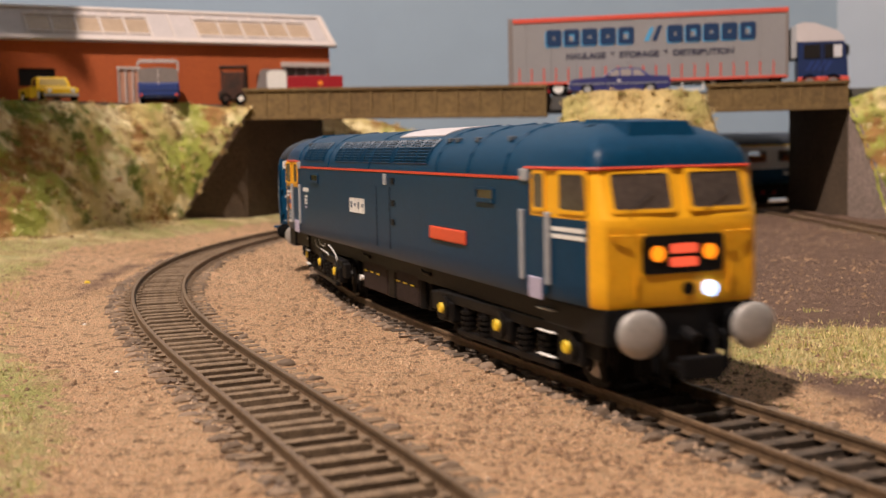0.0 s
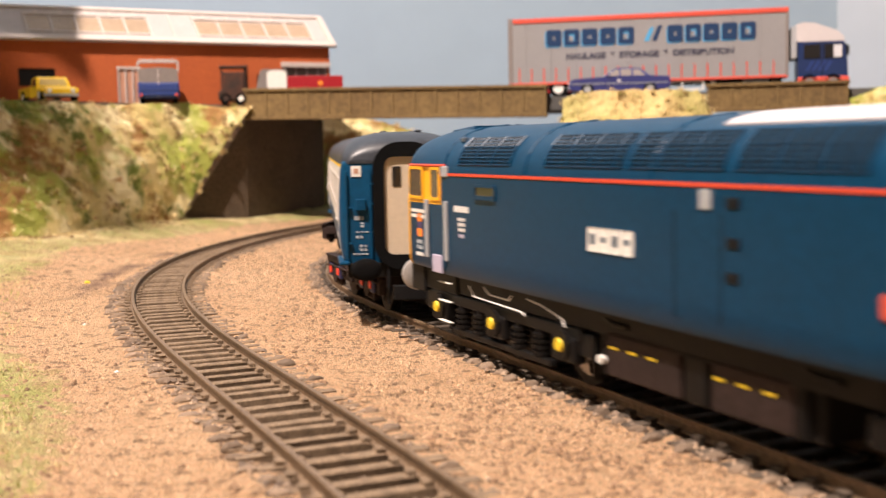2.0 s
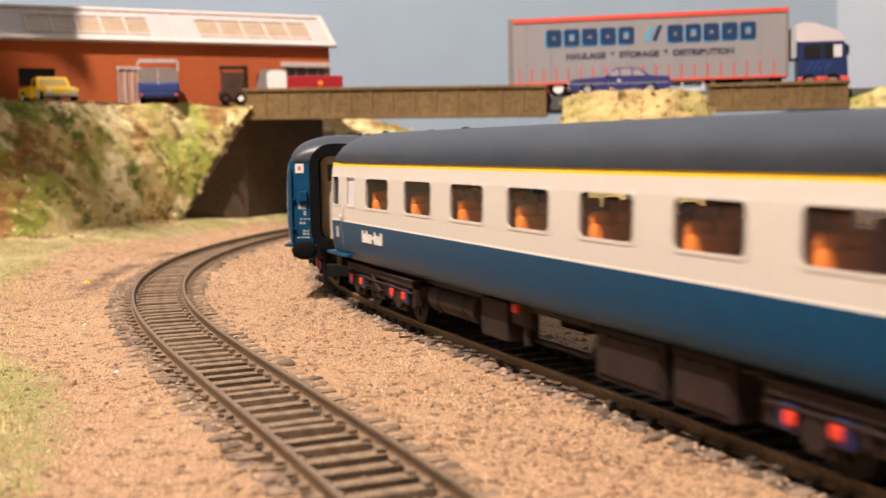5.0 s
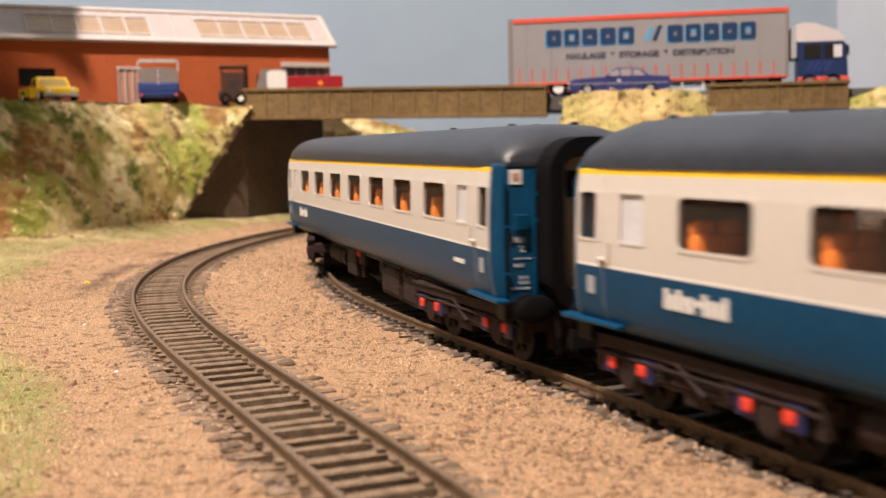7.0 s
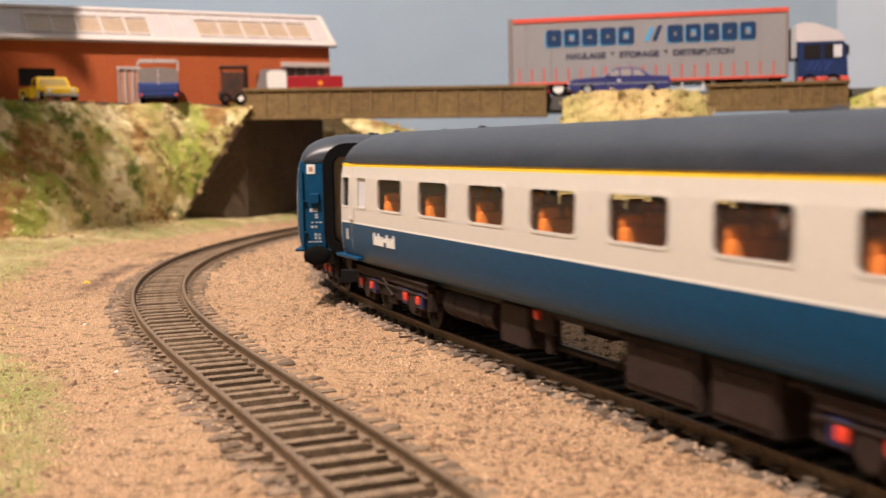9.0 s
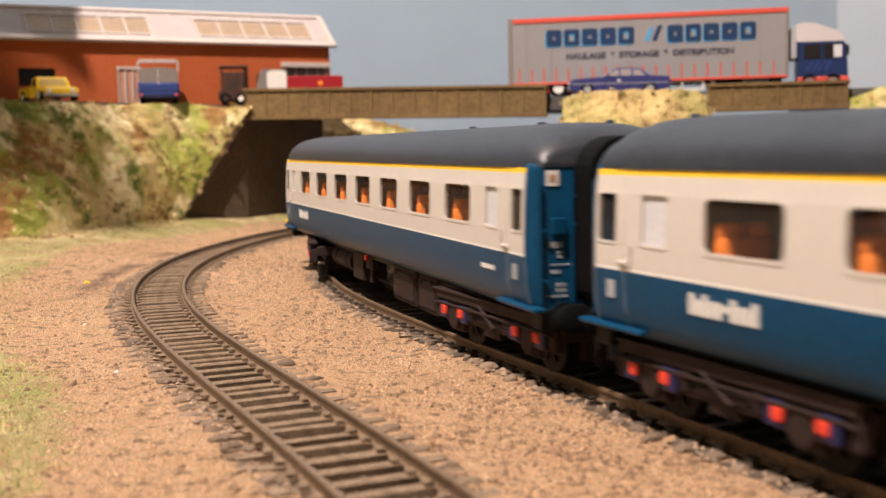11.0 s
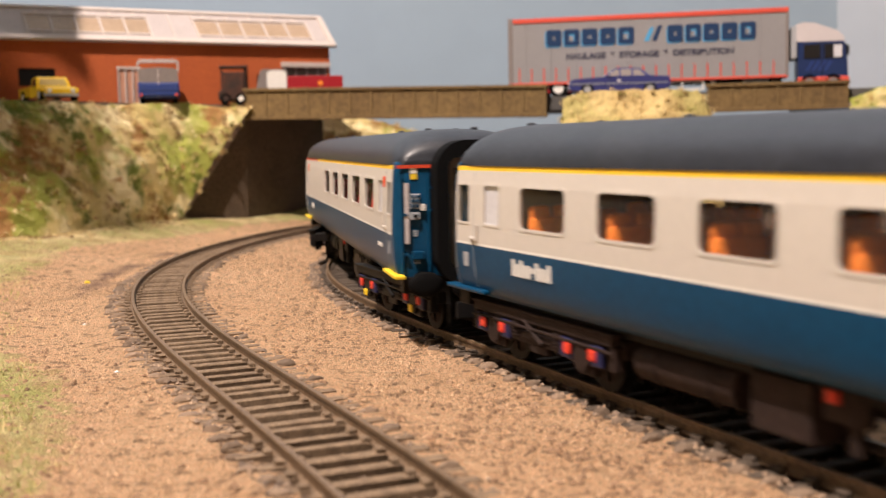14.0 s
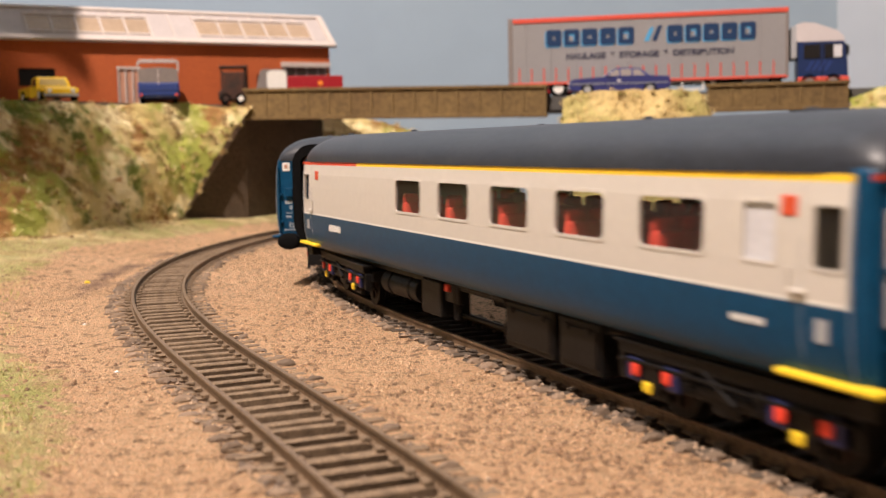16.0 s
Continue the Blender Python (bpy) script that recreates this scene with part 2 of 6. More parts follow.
def tube(bm, pts, r, n=6):
    """One unbroken tube along points at nearly one height."""
    rings = []
    for i, p in enumerate(pts):
        d = Vector(pts[min(i + 1, len(pts) - 1)]) - Vector(pts[max(i - 1, 0)])
        side = Vector((-d.y, d.x, 0)).normalized()
        rings.append([tuple(Vector(p) + side * r * math.cos(k * 2 * math.pi / n) + Vector((0, 0, r * math.sin(k * 2 * math.pi / n)))) for k in range(n)])
    loft(bm, rings)


def loft(bm, rings, close=True, caps=True, mi=0):
    vs = [[bm.verts.new(p) for p in ring] for ring in rings]
    n = len(rings[0])
    for a, b in zip(vs, vs[1:]):
        for i in range(n if close else n - 1):
            j = (i + 1) % n
            try:
                bm.faces.new((a[i], a[j], b[j], b[i])).material_index = mi
            except ValueError:
                pass
    if caps:
        for r in (vs[0], vs[-1]):
            try:
                bm.faces.new(r).material_index = mi
            except ValueError:
                pass
    return vs


def rounded(w, h, r, n=3):
    """Outline of a rounded rectangle round the origin."""
    pts = []
    for cx, cy, a0 in ((w / 2 - r, h / 2 - r, 0), (-w / 2 + r, h / 2 - r, 90), (-w / 2 + r, -h / 2 + r, 180), (w / 2 - r, -h / 2 + r, 270)):
        for i in range(n + 1):
            a = radians(a0 + 90 * i / n)
            pts.append((cx + r * math.cos(a), cy + r * math.sin(a)))
    return pts


def plate(outline, to, thick):
    """A flat plate from an outline (a, b); to(a, b, t) gives the place, t the height over the surface."""
    bm = bmesh.new()
    loft(bm, [[to(a, b, 0) for a, b in outline], [to(a, b, thick) for a, b in outline]])
    return bm


def ring(outer, inner, to, thick):
    bm = bmesh.new()
    o0, o1 = [bm.verts.new(to(a, b, 0)) for a, b in outer], [bm.verts.new(to(a, b, thick)) for a, b in outer]
    i0, i1 = [bm.verts.new(to(a, b, 0)) for a, b in inner], [bm.verts.new(to(a, b, thick)) for a, b in inner]
    n = len(outer)
    for i in range(n):
        j = (i + 1) % n
        bm.faces.new((o1[i], o1[j], i1[j], i1[i]))
        bm.faces.new((o0[i], o0[j], o1[j], o1[i]))
        bm.faces.new((i0[j], i0[i], i1[i], i1[j]))
    return bm


def text(body, height, mat, parent, m, name="lettering", depth=0.15, squeeze=1.0, bold=0.0, label=""):
    cu = bpy.data.curves.new(name, "FONT")
    cu.body, cu.size, cu.align_x, cu.align_y, cu.extrude, cu.offset = body, height * S, "CENTER", "CENTER", depth * S, bold * S
    tmp = bpy.data.objects.new(name, cu)
    scene.collection.objects.link(tmp)
    me = bpy.data.meshes.new_from_object(tmp.evaluated_get(bpy.context.evaluated_depsgraph_get()))
    bpy.data.objects.remove(tmp)
    me.materials.clear()
    me.materials.append(M[mat])
    for v in me.vertices:
        v.co.x *= squeeze
    ob = new(name, me)
    ob.parent, ob.matrix_basis = parent, m
    if label:
        tagged(ob, label=label)
    return ob


# ---- the lines of the tracks ----
def line(x, y, h, ks, step, before, after, k_after):
    """A track's centre line from (x, y) with heading h (degrees) and curvatures ks (per metre) every `step` mm: s, x, y, heading."""
    s = np.arange(-before, step * (len(ks) - 1) + after + 1, 4.0)
    kk = np.interp(s, np.arange(len(ks)) * step, ks) * 1e-3
    kk[s < 0] = 0
    kk[s > step * (len(ks) - 1)] = k_after * 1e-3
    hd = np.concatenate([[0], np.cumsum((kk[1:] + kk[:-1]) / 2 * 4.0)])
    i0 = int(before / 4)
    hd = hd - hd[i0] + radians(h)
    hm = (hd[1:] + hd[:-1]) / 2
    X = np.concatenate([[0], np.cumsum(np.cos(hm) * 4.0)])
    Y = np.concatenate([[0], np.cumsum(np.sin(hm) * 4.0)])
    return s, X - X[i0] + x, Y - Y[i0] + y, hd


MAIN = line(188.21, -112.93, 119.55, [-0.86, -0.51, -0.16, 0.13, -0.38, -2.38, -3.02, -3.04, -2.71, -2.22, -1.71, -1.21, -0.74], 110, 1100, 900, 0.0)
LOOP = line(-7.6, 154.5, 112.3, [0.79, -0.42, -1.93, -2.11, -1.75, -2.0, -2.2, -2.2, -2.1], 110, 260, 300, -1.3)
SIDING = line(222.0, 430.0, 90.6, [0.0, 0.0], 330, 300, 0, 0.0)


def on(track, s, off=0.0):
    x, y, h = (float(np.interp(s, track[0], track[i])) for i in (1, 2, 3))
    return x - math.sin(h) * off, y + math.cos(h) * off, h


def near(track, x, y):
    """Signed distance to a track (camera's left side positive) over arrays."""
    x, y = np.asarray(x, float), np.asarray(y, float)
    best, side = np.full(x.shape, 1e9), np.zeros(x.shape)
    for sx, sy, h in zip(track[1][::3], track[2][::3], track[3][::3]):
        d = np.hypot(x - sx, y - sy)
        lat = -(x - sx) * math.sin(h) + (y - sy) * math.cos(h)
        k = d < best
        best[k], side[k] = d[k], lat[k]
    return np.where(side < 0, -best, best)


RAIL_TOP = 3.2
ROAD = 79.0


def fbm(x, y, f, seed=0.0):
    return noise.fractal(Vector((x * f, y * f, seed)), 0.9, 2.1, 4)


# ---- ground sheet ----
def ground_height(x, y, dl, dm):
    """dl, dm: distance to the loop and to the main line."""
    z = 0.55 * fbm(x, y, 0.02, 3.0) + 0.35 * fbm(x, y, 0.09, 8.0)
    calm = max(0.0, min(1.0, (min(abs(dl), abs(dm)) - 12) / 14))
    z *= 0.25 + 0.75 * calm
    rise = max(0.0, min(1.0, (dl - 28) / 70))
    z += 7.5 * rise * rise * (3 - 2 * rise)
    left = max(0.0, min(1.0, (dl - 40) / 60)) * (1.6 * fbm(x, y, 0.05, 5.0))
    right = max(0.0, min(1.0, (-dm - 16) / 25)) * (1.2 + 1.5 * fbm(x, y, 0.035, 6.0))
    d = min(abs(dl), abs(dm))
    if d < 24:
        fill = -0.30 if d < 9.4 else -0.30 + 1.15 * min(1.0, (d - 9.4) / 2.0)
        fade = 1.0 if d < 17 else (24 - d) / 7
        z += fade * (fill + (0.42 if d > 10 else 0.15) * fbm(x, y, 0.22, 13.0))
    return z + left + right - 0.15


def build_ground():
    xs = np.unique(np.concatenate([np.arange(-900, -330, 60), np.arange(-330, 330, 3.2), np.arange(330, 1501, 60)]))
    ys = np.unique(np.concatenate([np.arange(-1490, 90, 60), np.arange(90, 470, 2.6), np.arange(470, 900, 5.0), np.arange(900, 1101, 40)]))
    X, Y = np.meshgrid(xs, ys)
    dl, dm = near(LOOP, X, Y), near(MAIN, X, Y)
    verts = [(float(x) * S, float(y) * S, ground_height(float(x), float(y), a, b) * S) for x, y, a, b in zip(X.ravel(), Y.ravel(), dl.ravel(), dm.ravel())]
    w, h = len(xs), len(ys)
    faces = [(j * w + i, j * w + i + 1, (j + 1) * w + i + 1, (j + 1) * w + i) for j in range(h - 1) for i in range(w - 1)]
    me = bpy.data.meshes.new("ground")
    me.from_pydata(verts, [], faces)
    me.polygons.foreach_set("use_smooth", [True] * len(faces))
    # where grass, ballast and bare earth lie
    a = me.attributes.new("cover", "FLOAT_COLOR", "POINT")
    edge = np.interp(Y, [150, 320, 420, 560, 700], [34, 38, 54, 58, 40])
    grass = np.clip((dl - edge + 5 * np.sin(Y / 31.0) + 4 * np.sin(X / 17.0)) / 16, 0, 1)
    gx = np.clip(1 - np.hypot((X - 108) / 56, (Y - 258) / 44), 0, 1) * 3.0
    gx = np.maximum(gx, np.clip(1 - np.hypot((X - 135) / 45, (Y - 262) / 40), 0, 1) * 2.0)
    grass = np.maximum(grass, np.clip(gx, 0, 1))
    bed = np.clip((15 - np.minimum(np.abs(dl), np.abs(dm))) / 5, 0, 1) * 0.9
    earth = np.clip((-dm - 20) / 30, 0, 1)
    bare = 0.8 * np.clip(1 - np.abs(dl - 27) / 16, 0, 1) * np.clip(1 - np.abs(Y - 470) / 150, 0, 1)
    earth = np.maximum(earth, 0.95 * bare)
    # Darker bed between the rails; on the loop, painted shade of the sleeper gaps.
    bed_dark = np.maximum(np.clip((11.5 - np.abs(dm)) / 3, 0, 1), 0.74 * np.clip((10.5 - np.abs(dl)) / 1.5, 0, 1))
    col = np.stack([grass, bed, earth, bed_dark], -1).astype(np.float32).ravel()
    a.data.foreach_set("color", col)
    m = bpy.data.materials.new("ground_cover")
    m.use_nodes = True
    nt = m.node_tree
    b = nt.nodes["Principled BSDF"]
    b.inputs["Roughness"].default_value = 0.95
    b.inputs["Specular IOR Level"].default_value = 0.2
    tc = nt.nodes.new("ShaderNodeTexCoord")
    at = nt.nodes.new("ShaderNodeAttribute")
    at.attribute_name = "cover"
    sep = nt.nodes.new("ShaderNodeSeparateColor")
    nt.links.new(at.outputs["Color"], sep.inputs[0])

    def tex(scale, detail=5, rough=0.65):
        n = nt.nodes.new("ShaderNodeTexNoise")
        n.inputs["Scale"].default_value, n.inputs["Detail"].default_value, n.inputs["Roughness"].default_value = scale, detail, rough
        nt.links.new(tc.outputs["Object"], n.inputs["Vector"])
        return n.outputs[0]

    def rng(v, a0, a1, b0=0.0, b1=1.0):
        n = nt.nodes.new("ShaderNodeMapRange")
        for i, k in enumerate((a0, a1, b0, b1)):
            n.inputs[i + 1].default_value = k
        nt.links.new(v, n.inputs[0])
        return n.outputs[0]

    def mixc(f, p, q, mode="MIX"):
        n = nt.nodes.new("ShaderNodeMix")
        n.data_type, n.blend_type = "RGBA", mode
        for sock, v in ((0, f), (6, p), (7, q)):
            if isinstance(v, (tuple, float)):
                n.inputs[sock].default_value = (*v, 1) if isinstance(v, tuple) else v
            else:
                nt.links.new(v, n.inputs[sock])
        return n.outputs[2]

    def masked(mask, noise_out):
        add = nt.nodes.new("ShaderNodeMath")
        add.operation = "ADD"
        nt.links.new(mask, add.inputs[0])
        nt.links.new(rng(noise_out, 0.3, 0.7, -0.45, 0.45), add.inputs[1])
        return rng(add.outputs[0], 0.38, 0.62)

    coarse, mid, fine, speck = tex(16), tex(120), tex(650, 4, 0.7), tex(1700, 3, 0.7)
    grit = mixc(rng(coarse, 0.35, 0.65), (0.88, 0.575, 0.345), (0.70, 0.42, 0.23))
    grit = mixc(rng(fine, 0.45, 0.62), grit, (0.84, 0.56, 0.34))
    grit = mixc(rng(tex(230, 4, 0.7), 0.54, 0.64), grit, (0.28, 0.17, 0.10))
    grit = mixc(rng(speck, 0.57, 0.65), grit, (0.22, 0.125, 0.07))
    grit = mixc(rng(tex(1100, 3, 0.7), 0.60, 0.68), grit, (0.58, 0.44, 0.32))
    soil = mixc(rng(mid, 0.35, 0.65), (0.28, 0.18, 0.13), (0.21, 0.13, 0.095))
    soil = mixc(rng(speck, 0.58, 0.68), soil, (0.42, 0.29, 0.22))
    base = mixc(masked(sep.outputs[2], coarse), grit, soil)
    green = mixc(rng(coarse, 0.40, 0.60), (0.90, 0.75, 0.42), (0.50, 0.50, 0.17))
    green = mixc(rng(mid, 0.45, 0.66), green, (0.50, 0.35, 0.17))
    green = mixc(rng(fine, 0.58, 0.70), green, (0.34, 0.32, 0.10))
    base = mixc(masked(sep.outputs[0], mid), base, green)
    bedc = mixc(rng(fine, 0.40, 0.60), (0.29, 0.205, 0.14), (0.19, 0.13, 0.09))
    base = mixc(masked(sep.outputs[1], fine), base, bedc)
    base = mixc(masked(at.outputs["Alpha"], fine), base, (0.085, 0.060, 0.042))
    nt.links.new(base, b.inputs["Base Color"])
    bp = nt.nodes.new("ShaderNodeBump")
    bp.inputs["Strength"].default_value, bp.inputs["Distance"].default_value = 1.0, 0.0024
    hsum = nt.nodes.new("ShaderNodeMath")
    hsum.operation = "ADD"
    nt.links.new(fine, hsum.inputs[0])
    nt.links.new(speck, hsum.inputs[1])
    nt.links.new(hsum.outputs[0], bp.inputs["Height"])
    nt.links.new(bp.outputs[0], b.inputs["Normal"])
    me.materials.append(m)
    return tagged(new("ground", me), "brown gritty model ground with patches of straw-coloured grass", "ground", kind="structure")


ground = build_ground()


# ---- tracks ----
def sweep(track, s0, s1, off, profile, ds=6.0):
    bm = bmesh.new()
    rings = []
    for s in np.arange(s0, s1 + 0.1, ds):
        x, y, h = on(track, s, off)
        rings.append([(x - math.sin(h) * a, y + math.cos(h) * a, z) for a, z in profile])
    loft(bm, rings)
    return bm


RAIL_PROFILE = [(-0.45, 3.2), (0.45, 3.2), (0.5, 2.9), (0.42, 2.45), (0.22, 2.3), (0.22, 1.15), (1.05, 0.95), (1.05, 0.7), (-1.05, 0.7), (-1.05, 0.95), (-0.22, 1.15), (-0.22, 2.3), (-0.42, 2.45), (-0.5, 2.9)]


def sleeper_mesh(k, mat="sleeper"):
    rnd = random.Random(k)
    bm = bmesh.new()
    box(bm, -1.3, 1.3, -15.2, 15.2, -1.2, 1.0 + rnd.uniform(-0.1, 0.1), 0.25)
    for side in (-8.25, 8.25):
        for dy in (-1.6, 1.6):
            box(bm, -1.1, 1.1, side + dy - 0.7, side + dy + 0.7, 0.9, 1.75, 0.2)
    for v in bm.verts:
        v.co.y += 0.25 * rnd.uniform(-1, 1)
        v.co.x += 0.12 * rnd.uniform(-1, 1)
    ob = part("sleeper", bm, mat)
    me = ob.data
    bpy.data.objects.remove(ob)
    return me


SLEEPERS = [sleeper_mesh(k) for k in range(6)]
DARK_SLEEPERS = [sleeper_mesh(k, "sleeper_dark") for k in range(6)]


def build_track(name, track, s0, s1, label, spacing=6.8, kinds=SLEEPERS):
    t = tagged(thing(name, label, "railway track"), kind="structure")
    for off in (8.25, -8.25):
        r = part("rail", sweep(track, s0, s1, off, RAIL_PROFILE), "rail", t, "rust-brown steel rail", smooth=True)
    rnd = random.Random(5)
    s = s0 + 3
    while s < s1 - 2:
        x, y, h = on(track, s)
        o = bpy.data.objects.new("sleeper", rnd.choice(kinds))
        scene.collection.objects.link(o)
        o.parent = t
        o.matrix_basis = mm(x, y, rnd.uniform(-0.2, 0.1), 0, 0, math.degrees(h) + rnd.uniform(-1.6, 1.6) + rnd.choice((0, 180)))
        s += spacing
    return t


loop_track = build_track("railway_track", LOOP, -60, 1000, "curved model railway track with brown sleepers in sandy ballast")
main_track = build_track("railway_track", MAIN, -1080, 2200, "curved model railway track with dark sleepers under the moving train", 6.8, DARK_SLEEPERS)
siding_track = build_track("railway_track", SIDING, -200, 326, "straight model railway track passing under the far bridge", 6.8)


# ---- loose stones ----
def by_island(name, colours, rough=0.9):
    """A material whose colour goes from piece to piece."""
    m = bpy.data.materials.new(name)
    m.use_nodes = True
    nt = m.node_tree
    g = nt.nodes.new("ShaderNodeNewGeometry")
    r = nt.nodes.new("ShaderNodeValToRGB")
    while len(r.color_ramp.elements) < len(colours):
        r.color_ramp.elements.new(0.5)
    for i, c in enumerate(colours):
        r.color_ramp.elements[i].position = i / (len(colours) - 1)
        r.color_ramp.elements[i].color = (*c, 1)
    nt.links.new(g.outputs["Random Per Island"], r.inputs[0])
    b = nt.nodes["Principled BSDF"]
    nt.links.new(r.outputs[0], b.inputs["Base Color"])
    b.inputs["Roughness"].default_value = rough
    return m


M["stone"] = by_island("stone", [(0.36, 0.22, 0.12), (0.44, 0.275, 0.155), (0.50, 0.315, 0.185), (0.54, 0.35, 0.205), (0.62, 0.415, 0.255)])
M["ballast_grey"] = by_island("ballast_grey", [(0.13, 0.095, 0.07), (0.20, 0.145, 0.105), (0.28, 0.20, 0.14), (0.38, 0.265, 0.175)])
M["lump"] = by_island("lump", [(0.115, 0.080, 0.054), (0.18, 0.126, 0.085), (0.25, 0.175, 0.118)])
M["clod"] = by_island("clod", [(0.17, 0.102, 0.058), (0.26, 0.158, 0.092), (0.35, 0.22, 0.13)])
M["tuft_green"] = by_island("tuft_green", [(0.20, 0.21, 0.045), (0.32, 0.33, 0.08), (0.44, 0.43, 0.12), (0.55, 0.50, 0.18)])
M["tuft_straw"] = by_island("tuft_straw", [(0.42, 0.30, 0.13), (0.62, 0.48, 0.22), (0.72, 0.57, 0.28), (0.80, 0.66, 0.36)])
M["tuft_brown"] = by_island("tuft_brown", [(0.12, 0.065, 0.03), (0.22, 0.12, 0.05), (0.34, 0.19, 0.08), (0.44, 0.27, 0.12)])


def stones(name, places, mat, label):
    """places: x, y, z, size."""
    rnd = np.random.RandomState(4)
    base = np.array([(1, 0, 0), (-1, 0, 0), (0, 1, 0), (0, -1, 0), (0, 0, 1), (0, 0, -1)], float)
    tri = np.array([(0, 2, 4), (2, 1, 4), (1, 3, 4), (3, 0, 4), (2, 0, 5), (1, 2, 5), (3, 1, 5), (0, 3, 5)])
    n = len(places)
    p = np.asarray(places, float)
    v = base[None] * (0.6 + 0.7 * rnd.rand(n, 6, 1)) * (p[:, 3, None, None] * np.array([1, 1, 0.75]))
    a = rnd.rand(n) * 6.283
    c, s_ = np.cos(a), np.sin(a)
    x, y = v[..., 0] * c[:, None] - v[..., 1] * s_[:, None], v[..., 0] * s_[:, None] + v[..., 1] * c[:, None]
    v = np.stack([x, y, v[..., 2]], -1) + p[:, None, :3]
    me = bpy.data.meshes.new(name)
    me.from_pydata((v.reshape(-1, 3) * S).tolist(), [], (tri[None] + 6 * np.arange(n)[:, None, None]).reshape(-1, 3).tolist())
    me.materials.append(M[mat])
    return tagged(new(name, me), label, "stones", kind="stuff")


def scatter_stones():
    rnd = np.random.RandomState(7)
    n = 95000
    Y = 120 + 520 * rnd.rand(n) ** 1.6
    X = (rnd.rand(n) - 0.5) * 0.86 * (Y + 30)
    dl, dm = near(LOOP, X, Y), near(MAIN, X, Y)
    tan, grey, brown = [], [], []
    for x, y, a, b in zip(X, Y, dl, dm):
        d = min(abs(a), abs(b))
        z = ground_height(x, y, a, b)
        if d > 16:
            if rnd.rand() < (0.45 if a > 0 else 1.0) * max(0.03, 0.10 + 0.22 * fbm(x, y, 0.018, 21.0)):
                brown.append((x, y, z + 0.10, 0.35 + 0.55 * rnd.rand() ** 1.6))
            elif b < -32 and rnd.rand() < 0.85:
                continue
            elif rnd.rand() < 0.65:
                tan.append((x, y, z + 0.05, 0.14 + 0.30 * rnd.rand() ** 3))
        elif d < 7 and rnd.rand() < 0.25:
            grey.append((x, y, z + 0.1, 0.22 + 0.4 * rnd.rand() ** 2))
    stones("grit_stones", tan, "stone", "fine sandy grit scattered over the ground")
    stones("earth_clods", brown, "clod", "small dark brown clods on the sandy ground")
    for track in (LOOP, MAIN):
        for k in range(620):
            s = rnd.uniform(-60, 480) + (330 if track is MAIN else 0)
            o = (11.6 + 4.2 * rnd.rand()) * rnd.choice([-1, 1, 1, 1])
            x, y, h = on(track, s, o)
            grey.append((x, y, 0.75 + 0.4 * rnd.rand(), 0.4 + 0.5 * rnd.rand() ** 1.3))
    stones("ballast_stones", grey, "ballast_grey", "grey-brown ballast stones along the sleepers")


scatter_stones()


def ballast_lumps():
    """Rounded lumps of ballast heaped against the sleeper ends, one or two to each."""
    rnd = random.Random(17)
    verts, faces = [], []
    seed = bmesh.new()
    bmesh.ops.create_icosphere(seed, subdivisions=2, radius=1.0)
    ball, tris = [v.co.copy() for v in seed.verts], [[v.index for v in f.verts] for f in seed.faces]
    seed.free()
    for track, s0, s1, sides in ((LOOP, -60, 620, (1, -1)), (MAIN, 100, 900, (1, -1))):
        s = s0 + 3
        while s < s1:
            for side in sides:
                if rnd.random() < (0.06 if side > 0 else 0.55):
                    continue
                x, y, h = on(track, s + rnd.uniform(-0.9, 0.9), side * rnd.uniform(13.2, 15.6))
                a, kx, ky, kz = h + rnd.uniform(-0.25, 0.25), rnd.uniform(1.0, 1.7), rnd.uniform(1.4, 2.4), rnd.uniform(0.7, 1.15)
                base = len(verts)
                for p in ball:
                    k = 1 + 0.28 * noise.noise(p * 1.7 + Vector((x, y, 0)))
                    u, v = p.x * kx * k, p.y * ky * k
                    verts.append(((x + u * math.cos(a) - v * math.sin(a)) * S, (y + u * math.sin(a) + v * math.cos(a)) * S, (0.75 + p.z * kz * k) * S))
                faces.extend([[base + i for i in t] for t in tris])
            s += 6.8
    me = bpy.data.meshes.new("ballast_lumps")
    me.from_pydata(verts, [], faces)
    me.materials.append(M["lump"])
    tagged(new("ballast_lumps", me), "rounded grey-brown ballast lumps against the sleeper ends", "stones", kind="stuff")


ballast_lumps()


